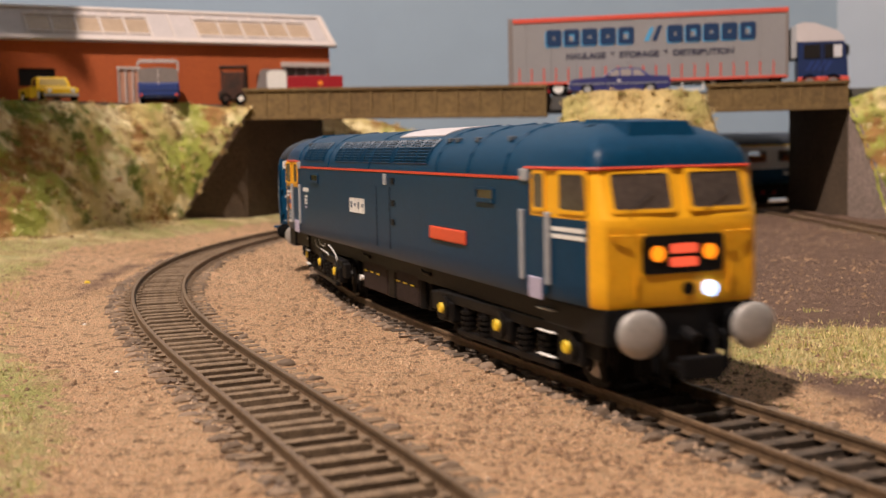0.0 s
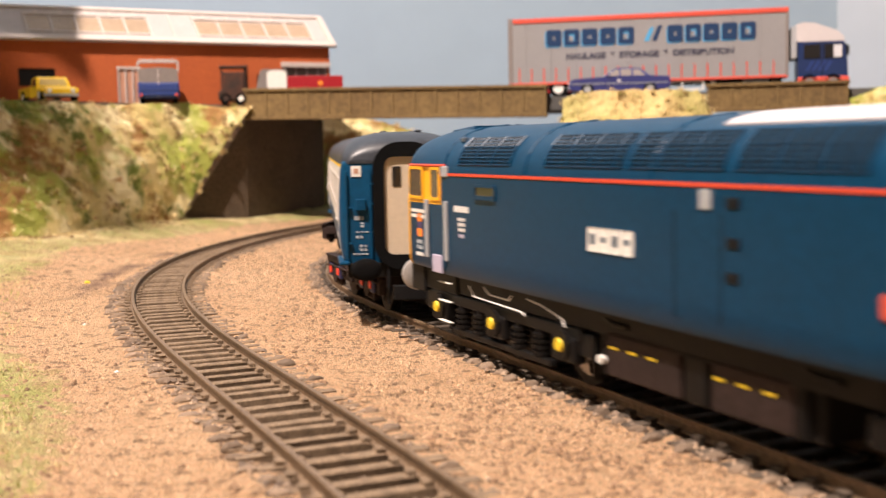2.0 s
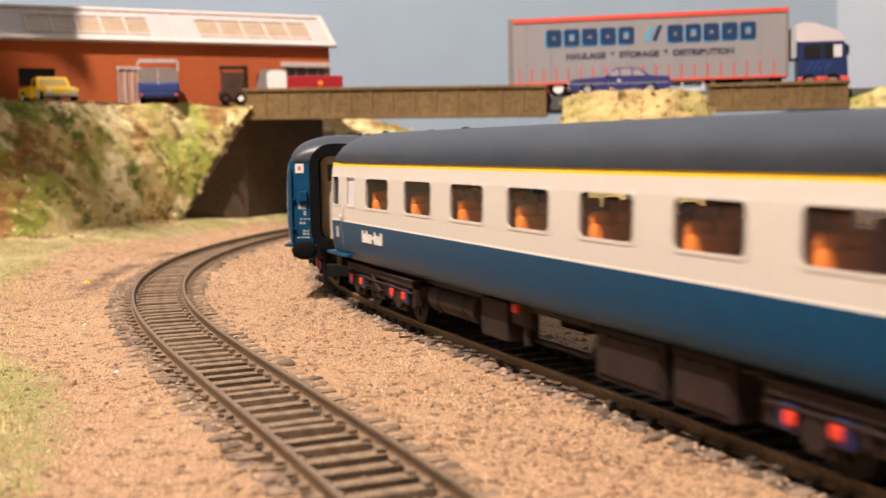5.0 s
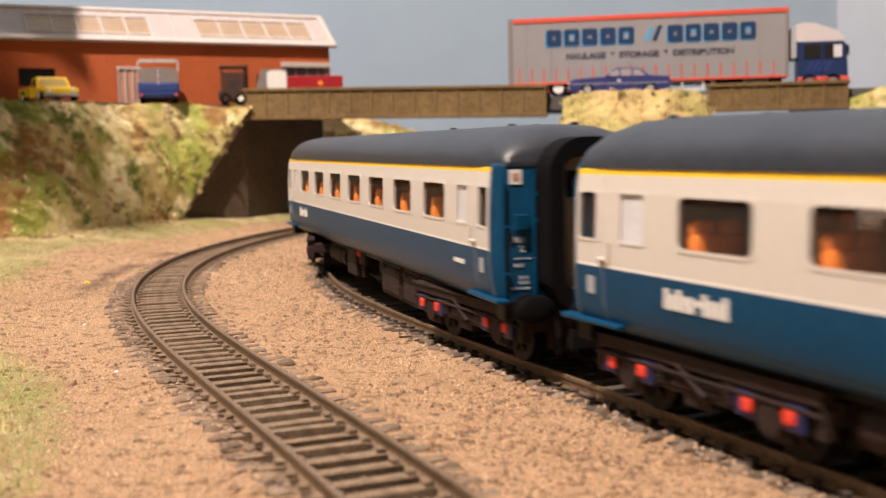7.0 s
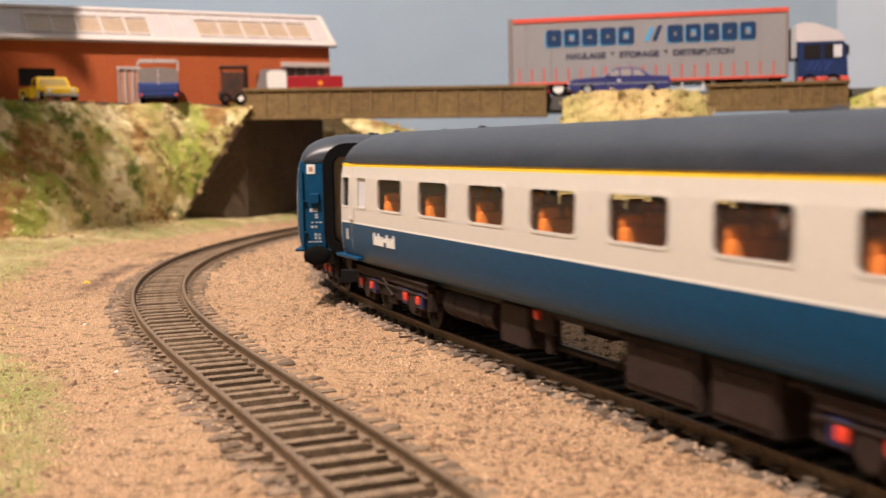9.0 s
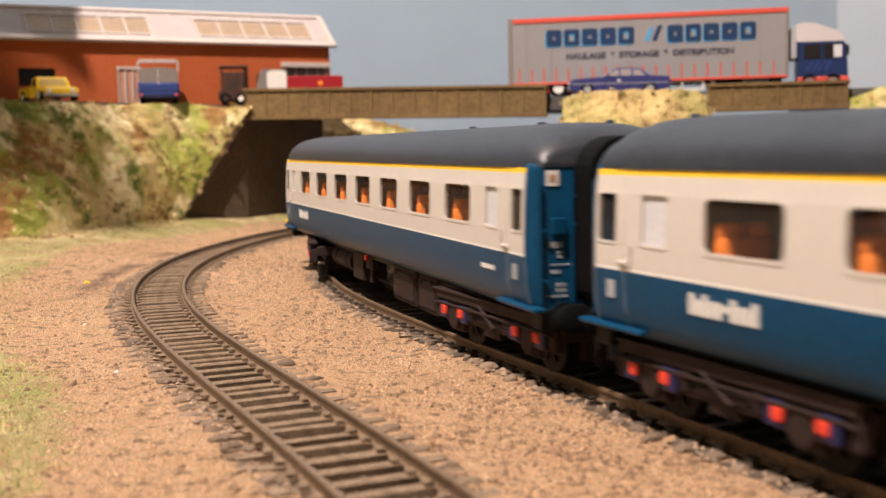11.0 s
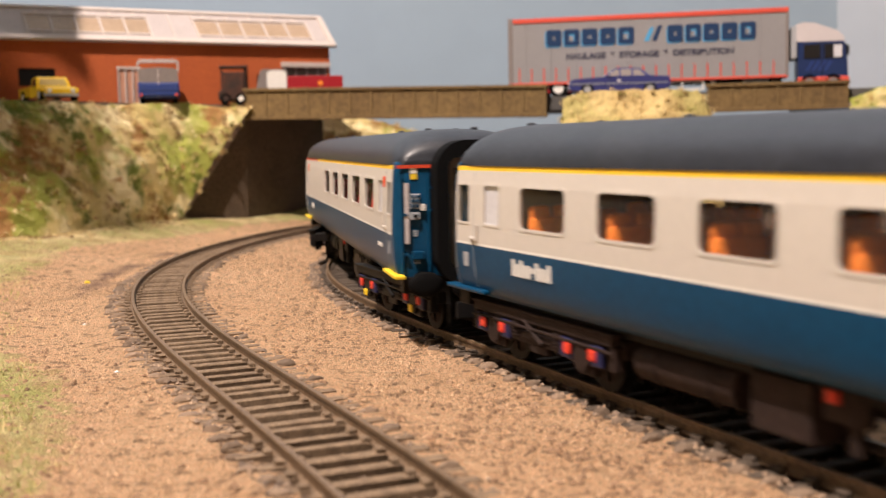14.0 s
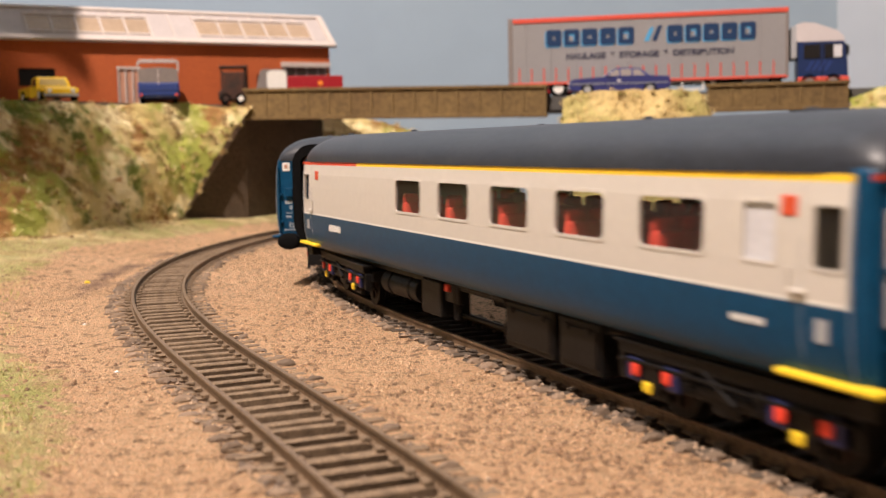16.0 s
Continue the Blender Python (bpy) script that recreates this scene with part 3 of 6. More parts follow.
# ---- banks ----
def bank(name, foot, top, label, mats, lumps=4.0, rows=60, per=2.6, cap=40.0, seed=1.0, crown=1.5):
    """A lumpy planted slope between two polylines of (x, y, z), with a flat cap behind its top."""
    def along(pl, n):
        d = [0.0]
        for a, b in zip(pl, pl[1:]):
            d.append(d[-1] + (Vector(b) - Vector(a)).length)
        out = []
        for i in range(n):
            t = d[-1] * i / (n - 1)
            out.append(Vector([float(np.interp(t, d, [q[k] for q in pl])) for k in range(3)]))
        return out
    length = sum((Vector(b) - Vector(a)).length for a, b in zip(foot, foot[1:]))
    n = max(8, int(length / per))
    F, T = along(foot, n), along(top, n)
    bm = bmesh.new()
    grid = []
    for j in range(rows + 4):
        rowv = []
        for i in range(n):
            if j <= rows:
                t = j / rows
                q = F[i].lerp(T[i], t)
                q.z = F[i].z + (T[i].z - F[i].z) * (t ** 0.9) + crown * math.sin(math.pi * t)
                out = Vector((-(T[i] - F[i]).x, -(T[i] - F[i]).y, 0.6 * (T[i] - F[i]).z)).normalized()
                amp = min(1.0, (n - 1 - i) / 6 + 0.15) * lumps * (0.35 + 0.65 * math.sin(math.pi * min(1, max(0, t * 0.9 + 0.05))))
                q = q + out * amp * (fbm(q.x, q.z + q.y, 0.045, seed) * 1.2 + 0.8 * fbm(q.x, q.z + q.y, 0.10, seed + 4) + 0.2 * fbm(q.x, q.z + q.y, 0.26, seed + 9))
            else:
                q = T[i] + Vector((0, cap * (j - rows) / 3, 0.6 * fbm(T[i].x, j * 9.0, 0.08, seed)))
            rowv.append(bm.verts.new(q))
        grid.append(rowv)
    for a, b in zip(grid, grid[1:]):
        for i in range(n - 1):
            bm.faces.new((a[i], a[i + 1], b[i + 1], b[i]))
    ob = part(name, bm, mats, smooth=True)
    tagged(ob, label, "embankment", kind="structure")
    return ob, F, T


left_bank = bank("embankment_left", [(-330, 450, 6), (-236, 535, 5), (-200, 592, 5), (-184, 650, 5), (-170, 692, 6), (-160, 704, 9)],
                 [(-420, 530, 78), (-262, 588, 78.4), (-222, 628, 78.2), (-196, 684, 78), (-160, 728, 79), (-122, 743, 77)],
                 "steep grassy bank of straw, green and brown scrub", "scrub", cap=70, seed=2.0, lumps=4.2)
mid_bank = bank("embankment_middle", [(66, 662, 1), (100, 622, 1), (150, 628, 1), (178, 655, 0.5), (182, 690, 0.5)],
                [(74, 690, 76), (90, 678, 79), (125, 672, 79.5), (152, 676, 78), (158, 692, 74)],
                "straw-coloured grassy mound between the two bridges", "straw", cap=16, seed=6.0, lumps=3.0)
right_bank = bank("embankment_right", [(260, 666, 2), (310, 636, 2), (420, 600, 2), (700, 580, 2)],
                  [(244, 694, 72), (264, 688, 78), (280, 687, 81), (430, 685, 84), (700, 678, 84)],
                  "green and straw-coloured grassy bank beside the far bridge", "scrub", cap=60, seed=9.0)
back_bank = bank("embankment_back", [(-110, 850, 2), (-60, 868, 2), (-20, 878, 2), (0, 890, 2)],
                 [(-130, 880, 76), (-70, 890, 74), (-30, 900, 64), (-6, 905, 54)],
                 "brown grassy slope behind the bridge", "scrub", cap=6, seed=12.0)


def tufts(name, patches, mat, label, count, seed, size=(1.2, 3.0)):
    """Short static-grass fibres as thin three-sided blades over sampled places."""
    rnd = np.random.RandomState(seed)
    idx = rnd.randint(0, len(patches), count)
    p = np.asarray(patches, float)[idx] + rnd.normal(0, 1.0, (count, 3)) * np.array([1.4, 1.4, 0.3])
    a, h = rnd.rand(count) * 6.283, rnd.uniform(size[0], size[1], count)
    lean = rnd.normal(0, 0.55, (count, 2))
    w = 0.09 + 0.12 * rnd.rand(count)
    dx, dy = np.cos(a) * w, np.sin(a) * w
    v = np.stack([p + np.stack([dx, dy, -0.3 + 0 * w], 1), p + np.stack([-dx, -dy, -0.3 + 0 * w], 1), p + np.stack([-dy, dx, -0.3 + 0 * w], 1), p + np.stack([lean[:, 0] * h, lean[:, 1] * h, h], 1)], 1)
    tri = np.array([(0, 1, 3), (1, 2, 3), (2, 0, 3)])
    me = bpy.data.meshes.new(name)
    me.from_pydata((v.reshape(-1, 3) * S).tolist(), [], (tri[None] + 4 * np.arange(count)[:, None, None]).reshape(-1, 3).tolist())
    me.materials.append(M[mat])
    return tagged(new(name, me), label, "grass", kind="stuff")


def clumps(name, places, mat, label, seed, size=(1.0, 3.0)):
    """Ragged foam clumps: many small leaf-like facets round each place."""
    rnd = np.random.RandomState(seed)
    per = 26
    p = np.repeat(np.asarray(places, float), per, 0)
    r = np.repeat(rnd.uniform(size[0], size[1], len(places)), per)
    d = rnd.normal(0, 1, (len(p), 3))
    d /= np.linalg.norm(d, axis=1)[:, None]
    c = p + d * (r * rnd.rand(len(p)) ** 0.4)[:, None] * np.array([1, 1, 0.75])
    e = rnd.normal(0, 1, (len(p), 3, 3)) * (0.16 + 0.22 * rnd.rand(len(p), 1, 1)) * r[:, None, None] * 0.75
    v = c[:, None] + e
    me = bpy.data.meshes.new(name)
    me.from_pydata((v.reshape(-1, 3) * S).tolist(), [], np.arange(len(p) * 3).reshape(-1, 3).tolist())
    me.materials.append(M[mat])
    return tagged(new(name, me), label, "scrub", kind="stuff")


def surface_points(ob, count, seed, zmin=-1e9, zmax=1e9):
    rnd = random.Random(seed)
    vs = [v.co / S for v in ob.data.vertices]
    vs = [v for v in vs if zmin < v.z < zmax]
    out = []
    while len(out) < count:
        v = rnd.choice(vs)
        out.append((v.x + rnd.uniform(-2, 2), v.y + rnd.uniform(-2, 2), v.z + rnd.uniform(-0.4, 0.6)))
    return out


def plant_banks():
    for k, (bk, n) in enumerate(((left_bank, 900), (mid_bank, 420), (right_bank, 300), (back_bank, 160))):
        pts = surface_points(bk[0], n, 20 + k)
        pick = lambda seed, lo, hi: [q for q in pts if lo < fbm(q[0], q[2] + q[1], 0.03, seed) + 0.25 * fbm(q[0], q[2], 0.2, seed) < hi] or pts[:3]
        green, straw, brown = pick(31.0, 0.08, 9), pick(31.0, -0.25, 0.2), pick(37.0, 0.12, 9)
        if bk is mid_bank:
            green, straw, brown = pts[:40], pts[30:], pts[:30]
        clumps("scrub_clumps", green, "tuft_green", "clumps of dull green foam scrub on the bank", 41 + k, (0.9, 2.8))
        clumps("scrub_clumps", straw, "tuft_straw", "clumps of straw-coloured scrub on the bank", 51 + k, (0.9, 2.8))
        clumps("scrub_clumps", brown, "tuft_brown", "clumps of brown scrub on the bank", 61 + k)
        tufts("static_grass", straw, "tuft_straw", "straw-coloured static grass on the bank", 2600 if k == 0 else 1200, 71 + k)
        tufts("static_grass", green, "tuft_green", "green static grass on the bank", 2000 if k == 0 else 600, 81 + k)


def plant_ground():
    rnd = np.random.RandomState(3)
    n = 9000
    Y = 130 + 560 * rnd.rand(n)
    X = -60 - 270 * rnd.rand(n) * (Y / 600)
    dl, dm = near(LOOP, X, Y), near(MAIN, X, Y)
    pts = [(x, y, ground_height(x, y, a, b)) for x, y, a, b in zip(X, Y, dl, dm) if a > float(np.interp(y, [150, 320, 420, 560, 700], [38, 42, 58, 62, 44])) + 14 * fbm(x, y, 0.03, 2.0) and x > -330]
    g = [q for q in pts if fbm(q[0], q[1], 0.025, 15.0) > 0.02]
    s = [q for q in pts if fbm(q[0], q[1], 0.025, 15.0) <= 0.10]
    tufts("static_grass", s, "tuft_straw", "short straw-coloured static grass on the ground", 9000, 91, (0.6, 1.6))
    tufts("static_grass", g, "tuft_green", "short green static grass on the ground", 4000, 92, (0.6, 1.7))
    X, Y = rnd.normal(102, 24, 2600), rnd.normal(258, 19, 2600)
    dl, dm = near(LOOP, X, Y), near(MAIN, X, Y)
    pts = [(x, y, ground_height(x, y, a, b)) for x, y, a, b in zip(X, Y, dl, dm) if -b > 17]
    tufts("static_grass", pts, "tuft_straw", "straw-coloured grass beside the track", 9000, 93, (0.4, 1.1))
    tufts("static_grass", pts[:700], "tuft_green", "green grass beside the track", 3000, 94, (0.4, 1.0))


def scrap(x, y, r, mat, label):
    bm = bmesh.new()
    bmesh.ops.create_icosphere(bm, subdivisions=1, radius=r)
    for v in bm.verts:
        v.co = Vector((v.co.x * 1.4 + 0.2 * r * math.sin(9 * v.co.y), v.co.y, v.co.z * 0.7))
    ob = part("crumb", bm, mat)
    dl, dm = float(near(LOOP, np.array([x]), np.array([y]))[0]), float(near(MAIN, np.array([x]), np.array([y]))[0])
    ob.matrix_basis = mm(x, y, ground_height(x, y, dl, dm) + 0.3 * r)
    tagged(ob, label, "crumb")


def foot_scrub():
    """Crumbs and low scrub where the bank runs out on the ground."""
    rnd = random.Random(12)
    dark, pale = [], []
    for k in range(620):
        i = rnd.randrange(len(left_bank[1]))
        f = left_bank[1][i]
        d = abs(rnd.gauss(0, 13))
        x, y = f.x + d * 0.55 + rnd.uniform(-6, 6), f.y - d * 0.85 + rnd.uniform(-6, 6)
        dl, dm = float(near(LOOP, np.array([x]), np.array([y]))[0]), float(near(MAIN, np.array([x]), np.array([y]))[0])
        if dl < 22:
            continue
        (dark if fbm(x, y, 0.05, 44.0) > 0.05 else pale).append((x, y, ground_height(x, y, dl, dm) + 0.4))
    clumps("scrub_crumbs", dark, "tuft_brown", "dark brown crumbs of scrub at the foot of the bank", 101, (0.5, 1.5))
    clumps("scrub_crumbs", pale, "tuft_straw", "pale crumbs of scrub at the foot of the bank", 102, (0.5, 1.6))
    wall = [(-164 + 37 * k, 709.5 + 35.5 * k, 10 + 65 * k) for k in (rnd.random() for _ in range(150))]
    wall = [(x + rnd.uniform(-7, 1.0), y + rnd.uniform(-5, 0), z + rnd.uniform(-3, 3)) for x, y, z in wall]
    clumps("scrub_clumps", wall[:70], "tuft_green", "green scrub hanging over the wing wall", 103, (1.2, 3.2))
    clumps("scrub_clumps", wall[70:], "tuft_brown", "brown scrub hanging over the wing wall", 104, (1.2, 3.2))


plant_banks()
plant_ground()
foot_scrub()
scrap(-136, 432, 1.0, "spot_yellow", "tiny bright yellow crumb on the bare ground")
scrap(-74, 253, 0.55, "white", "tiny white crumb on the bare ground")
scrap(-104, 326, 0.5, "white", "tiny white crumb on the bare ground")


# ---- bridges, walls, road ----
def slab(pts, z0, z1):
    bm = bmesh.new()
    loft(bm, [[(x, y, z0) for x, y in pts], [(x, y, z1) for x, y in pts]])
    return bm


road = part("road", slab([(-460, 760), (-425, 545), (-330, 572), (-260, 600), (-218, 640), (-192, 694), (-160, 740), (-126, 753), (68, 722), (160, 704), (256, 694), (420, 712), (700, 700), (700, 780), (250, 775), (190, 800), (60, 835), (-110, 850), (-110, 912), (-460, 912)], 70.5, ROAD), "tarmac")
tagged(road, "grey model road across the bridges", "road", kind="structure")


def girder(a, b, z0, z1, z0b, z1b, count, label):
    """A concrete edge beam from a to b with a coping and pilaster strips."""
    d = Vector((b[0] - a[0], b[1] - a[1], 0))
    n = d.length
    ang = math.degrees(math.atan2(d.y, d.x))
    lean = math.degrees(math.atan2((z0b + z1b - z0 - z1) / 2, n))
    t = tagged(thing("bridge_parapet", label, "bridge", "bridge parapets", mm(a[0], a[1], z0, 0, -lean, ang)), kind="structure")
    h = z1 - z0
    part("beam", block(0, n, 0.8, 7, 0, h - 2.0, 0.25), "concrete", t)
    part("coping", block(-0.6, n + 0.6, -0.5, 8, h - 2.0, h, 0.3), "concrete", t)
    part("bottom_flange", block(-0.3, n + 0.3, -0.2, 7.4, -0.8, 1.6, 0.25), "concrete", t)
    strip = None
    for i in range(count + 1):
        x = 1.0 + (n - 2.0) * i / count
        if strip is None:
            strip = part("pilaster", block(-0.7, 0.7, 0.1, 1.2, 1.4, h - 1.8, 0.2), "concrete", t)
            strip.matrix_basis = mm(x, 0, 0)
        else:
            again(strip, t, mm(x, 0, 0))
    return t


girder((-127.5, 745), (66.5, 716), 69.5, 88.8, 66.8, 86.0, 14, "weathered brown concrete bridge parapet beam with pilaster strips")
girder((163.5, 700), (246, 690), 67.2, 83.6, 66.6, 84.6, 6, "weathered brown concrete parapet beam of the far bridge")


def wall_piece(name, pts, label, mat="abutment", thick=8.0):
    """An upright wall from plan points with top heights: (x, y, top)."""
    bm = bmesh.new()
    rings = []
    for i, (x, y, z) in enumerate(pts):
        a, b = Vector(pts[max(0, i - 1)][:2]), Vector(pts[min(len(pts) - 1, i + 1)][:2])
        d = (b - a).normalized()
        nx, ny = -d.y * thick, d.x * thick
        rings.append([(x, y, -4), (x, y, z), (x + nx, y + ny, z), (x + nx, y + ny, -4)])
    loft(bm, rings)
    return tagged(part(name, bm, mat), label, "wall", kind="structure")


wall_piece("wall_wing_left", [(-164, 712, 9), (-127, 747.5, 74)], "dark brown sloping wing wall of the bridge")
bm = bmesh.new()
loft(bm, [[(x - 0.6, y - 2.6, z - 0.8), (x - 0.6, y - 2.6, z + 2.2), (x + 4, y + 4, z + 2.2), (x + 4, y + 4, z)] for x, y, z in ((-164.5, 712, 8.6), (-127.5, 747, 73.6))])
tagged(part("trim_coping", bm, "wing"), "pale sloping coping of the wing wall", "coping", kind="structure")
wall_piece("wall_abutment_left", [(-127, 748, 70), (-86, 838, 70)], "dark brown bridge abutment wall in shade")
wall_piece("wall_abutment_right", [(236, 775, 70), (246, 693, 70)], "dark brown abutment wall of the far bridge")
wall_piece("wall_wing_right", [(246.5, 692, 71), (249.5, 687, 62), (263, 662, 5)], "pale brown sloping wing wall of the far bridge", "wing")
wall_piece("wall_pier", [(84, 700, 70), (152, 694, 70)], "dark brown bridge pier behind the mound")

# painted backdrop and the room around
def upright(name, pts, z0, z1, mat, label, thick=12):
    bm = bmesh.new()
    rings = []
    for x, y in pts:
        rings.append([(x, y, z0), (x, y, z1), (x, y + thick, z1), (x, y + thick, z0)])
    loft(bm, rings)
    return tagged(part(name, bm, mat), label, "wall", kind="structure")


upright("wall_backdrop", [(-900, 915), (316, 915)], -20, 2400, "sky_paint", "pale blue painted backdrop wall")
upright("wall_backdrop_side", [(316, 915), (1500, 875)], -20, 2400, "sky_pale", "blue painted backdrop wall, its brighter angle put into the colour")
# Unseen board added to cast the shade on the workshop; its form is assumed.
bm = bmesh.new()
low, high = (-257, 600, 290), (-286, 643, 395)
loft(bm, [[(-880, low[1], low[2]), (-880, high[1], high[2]), (-880, high[1] + 10, high[2]), (-880, low[1] + 10, low[2])], [low, high, (high[0], high[1] + 10, high[2]), (low[0], low[1] + 10, low[2])]])
tagged(part("wall_side_board", bm, "room_paint"), "plain unseen board added to shade the workshop", "wall", kind="structure")
# Unseen panel added as a shadow caster, its edge shaped for the bank's soft shade.
bm = bmesh.new()
loft(bm, [[(-880, 160, z), (x, 160, z), (x, 170, z), (-880, 170, z)] for x, z in ((-418, -20), (-418, 560), (-418, 742), (-387, 780), (-357, 815), (-345, 846), (-353, 876), (-388, 924), (-398, 955), (-407, 998))])
tagged(part("wall_end_panel", bm, "room_paint"), "plain unseen panel added to shade the bank and workshop", "wall", kind="structure")
tagged(part("wall_west", block(-920, -900, -1500, 980, -20, 2400), "room_paint"), "plain pale room wall", "wall", kind="structure")
tagged(part("wall_east", block(1500, 1520, -1500, 980, -20, 2400), "room_paint"), "plain pale room wall", "wall", kind="structure")
tagged(part("wall_south", block(-920, 1520, -1520, -1500, -20, 2400), "room_paint"), "plain pale room wall", "wall", kind="structure")
tagged(part("ceiling", block(-920, 1520, -1520, 980, 2400, 2420), "room_paint"), "plain white ceiling", "ceiling", kind="structure")
tagged(part("floor", block(-920, 1520, -1520, 1100, -30, -20), "room_paint"), "plain board under the layout", "floor", kind="structure")
# ---- the train ----
def wheelset_mesh(r):
    bm = bmesh.new()
    for side in (-1, 1):
        rod(bm, (0, side * 6.9, 0), (0, side * 9.2, 0), r, 24, 0)
        rod(bm, (0, side * 6.7, 0), (0, side * 7.3, 0), r + 0.7, 24, 0)
        rod(bm, (0, side * 9.2, 0), (0, side * 9.35, 0), r * 0.72, 20, 1)
        for k in range(6):
            a = k * math.pi / 3
            rod(bm, (0.3 * r * math.cos(a), side * 9.4, 0.3 * r * math.sin(a)), (0.65 * r * math.cos(a), side * 9.4, 0.65 * r * math.sin(a)), 0.45, 5, 0)
    rod(bm, (0, -12.5, 0), (0, 12.5, 0), 1.1, 8, 1)
    return bm


def screw_coupling(parent, x, sign, mat="black"):
    bm = bmesh.new()
    box(bm, min(x, x + sign * 7.5), max(x, x + sign * 7.5), -2.2, 2.2, 6.0, 7.2, 0.3)
    box(bm, min(x + sign * 6, x + sign * 8), max(x + sign * 6, x + sign * 8), -4.2, 4.2, 5.5, 9.5, 0.3)
    rod(bm, (x + sign * 3, -5, 14), (x + sign * 4.2, -5.2, 4), 0.55)
    rod(bm, (x + sign * 3, 5, 14), (x + sign * 4.2, 5.2, 4), 0.55)
    rod(bm, (x + sign * 2, 0, 13), (x + sign * 5.5, 0, 12), 1.2)
    part("coupling", bm, mat, parent)


def buffer(parent, x, y, sign, head, r=3.4, wide=1.0, mat="black"):
    bm = bmesh.new()
    rod(bm, (x, y, 13.9), (x + sign * 5.2, y, 13.9), 1.7, 12)
    rod(bm, (x, y, 13.9), (x + sign * 1.2, y, 13.9), 2.6, 12)
    shank = part("buffer", bm, mat, parent)
    bm = bmesh.new()
    prof = [(5.0, 0.75), (5.4, 0.98), (5.9, 1.0), (6.3, 0.93), (6.6, 0.7), (6.72, 0.35), (6.75, 0.02)]
    rings = [[(x + sign * px, y + r * q * wide * math.cos(a), 13.9 + r * q * math.sin(a)) for a in [i * math.pi / 12 for i in range(24)]] for px, q in prof]
    loft(bm, rings)
    part("buffer_head", bm, head, shank, "round steel buffer head", smooth=True)


def side_to(y, sign):
    """Maps (u, z, t) on to an upright side at half width y."""
    return lambda a, b, t: (a, sign * (y + t), b)


def bars(parent, name, u0, u1, z0, z1, sign, y, mat, rows=1, cols=1, gap=0.25, label="", end=False):
    """Plain bars in place of writing."""
    for r in range(rows):
        for c in range(cols):
            w, h = (u1 - u0) / cols, (z1 - z0) / rows
            a, b = u0 + c * w, z0 + r * h
            if end:
                bm = block(y, y + 0.12, a + gap * w / 2, a + w * (1 - gap / 2), b + gap * h / 2, b + h * (1 - gap / 2)) if y > 0 else block(y - 0.12, y, a + gap * w / 2, a + w * (1 - gap / 2), b + gap * h / 2, b + h * (1 - gap / 2))
            else:
                bm = block(a + gap * w / 2, a + w * (1 - gap / 2), min(sign * y, sign * (y + 0.12)), max(sign * y, sign * (y + 0.12)), b + gap * h / 2, b + h * (1 - gap / 2))
            part(name, bm, mat, parent, label)


COACH_SIDE = [(14.4, 16.2), (15.6, 16.9), (17.2, 17.4), (19.5, 17.8), (22.5, 18.0), (25.2, 18.05), (25.7, 18.05), (29.9, 18.0), (34, 17.9), (38.1, 17.7), (41.1, 17.35), (42.1, 17.2)]


def half_width(z, prof=COACH_SIDE):
    return float(np.interp(z, [a for a, b in prof], [b for a, b in prof]))


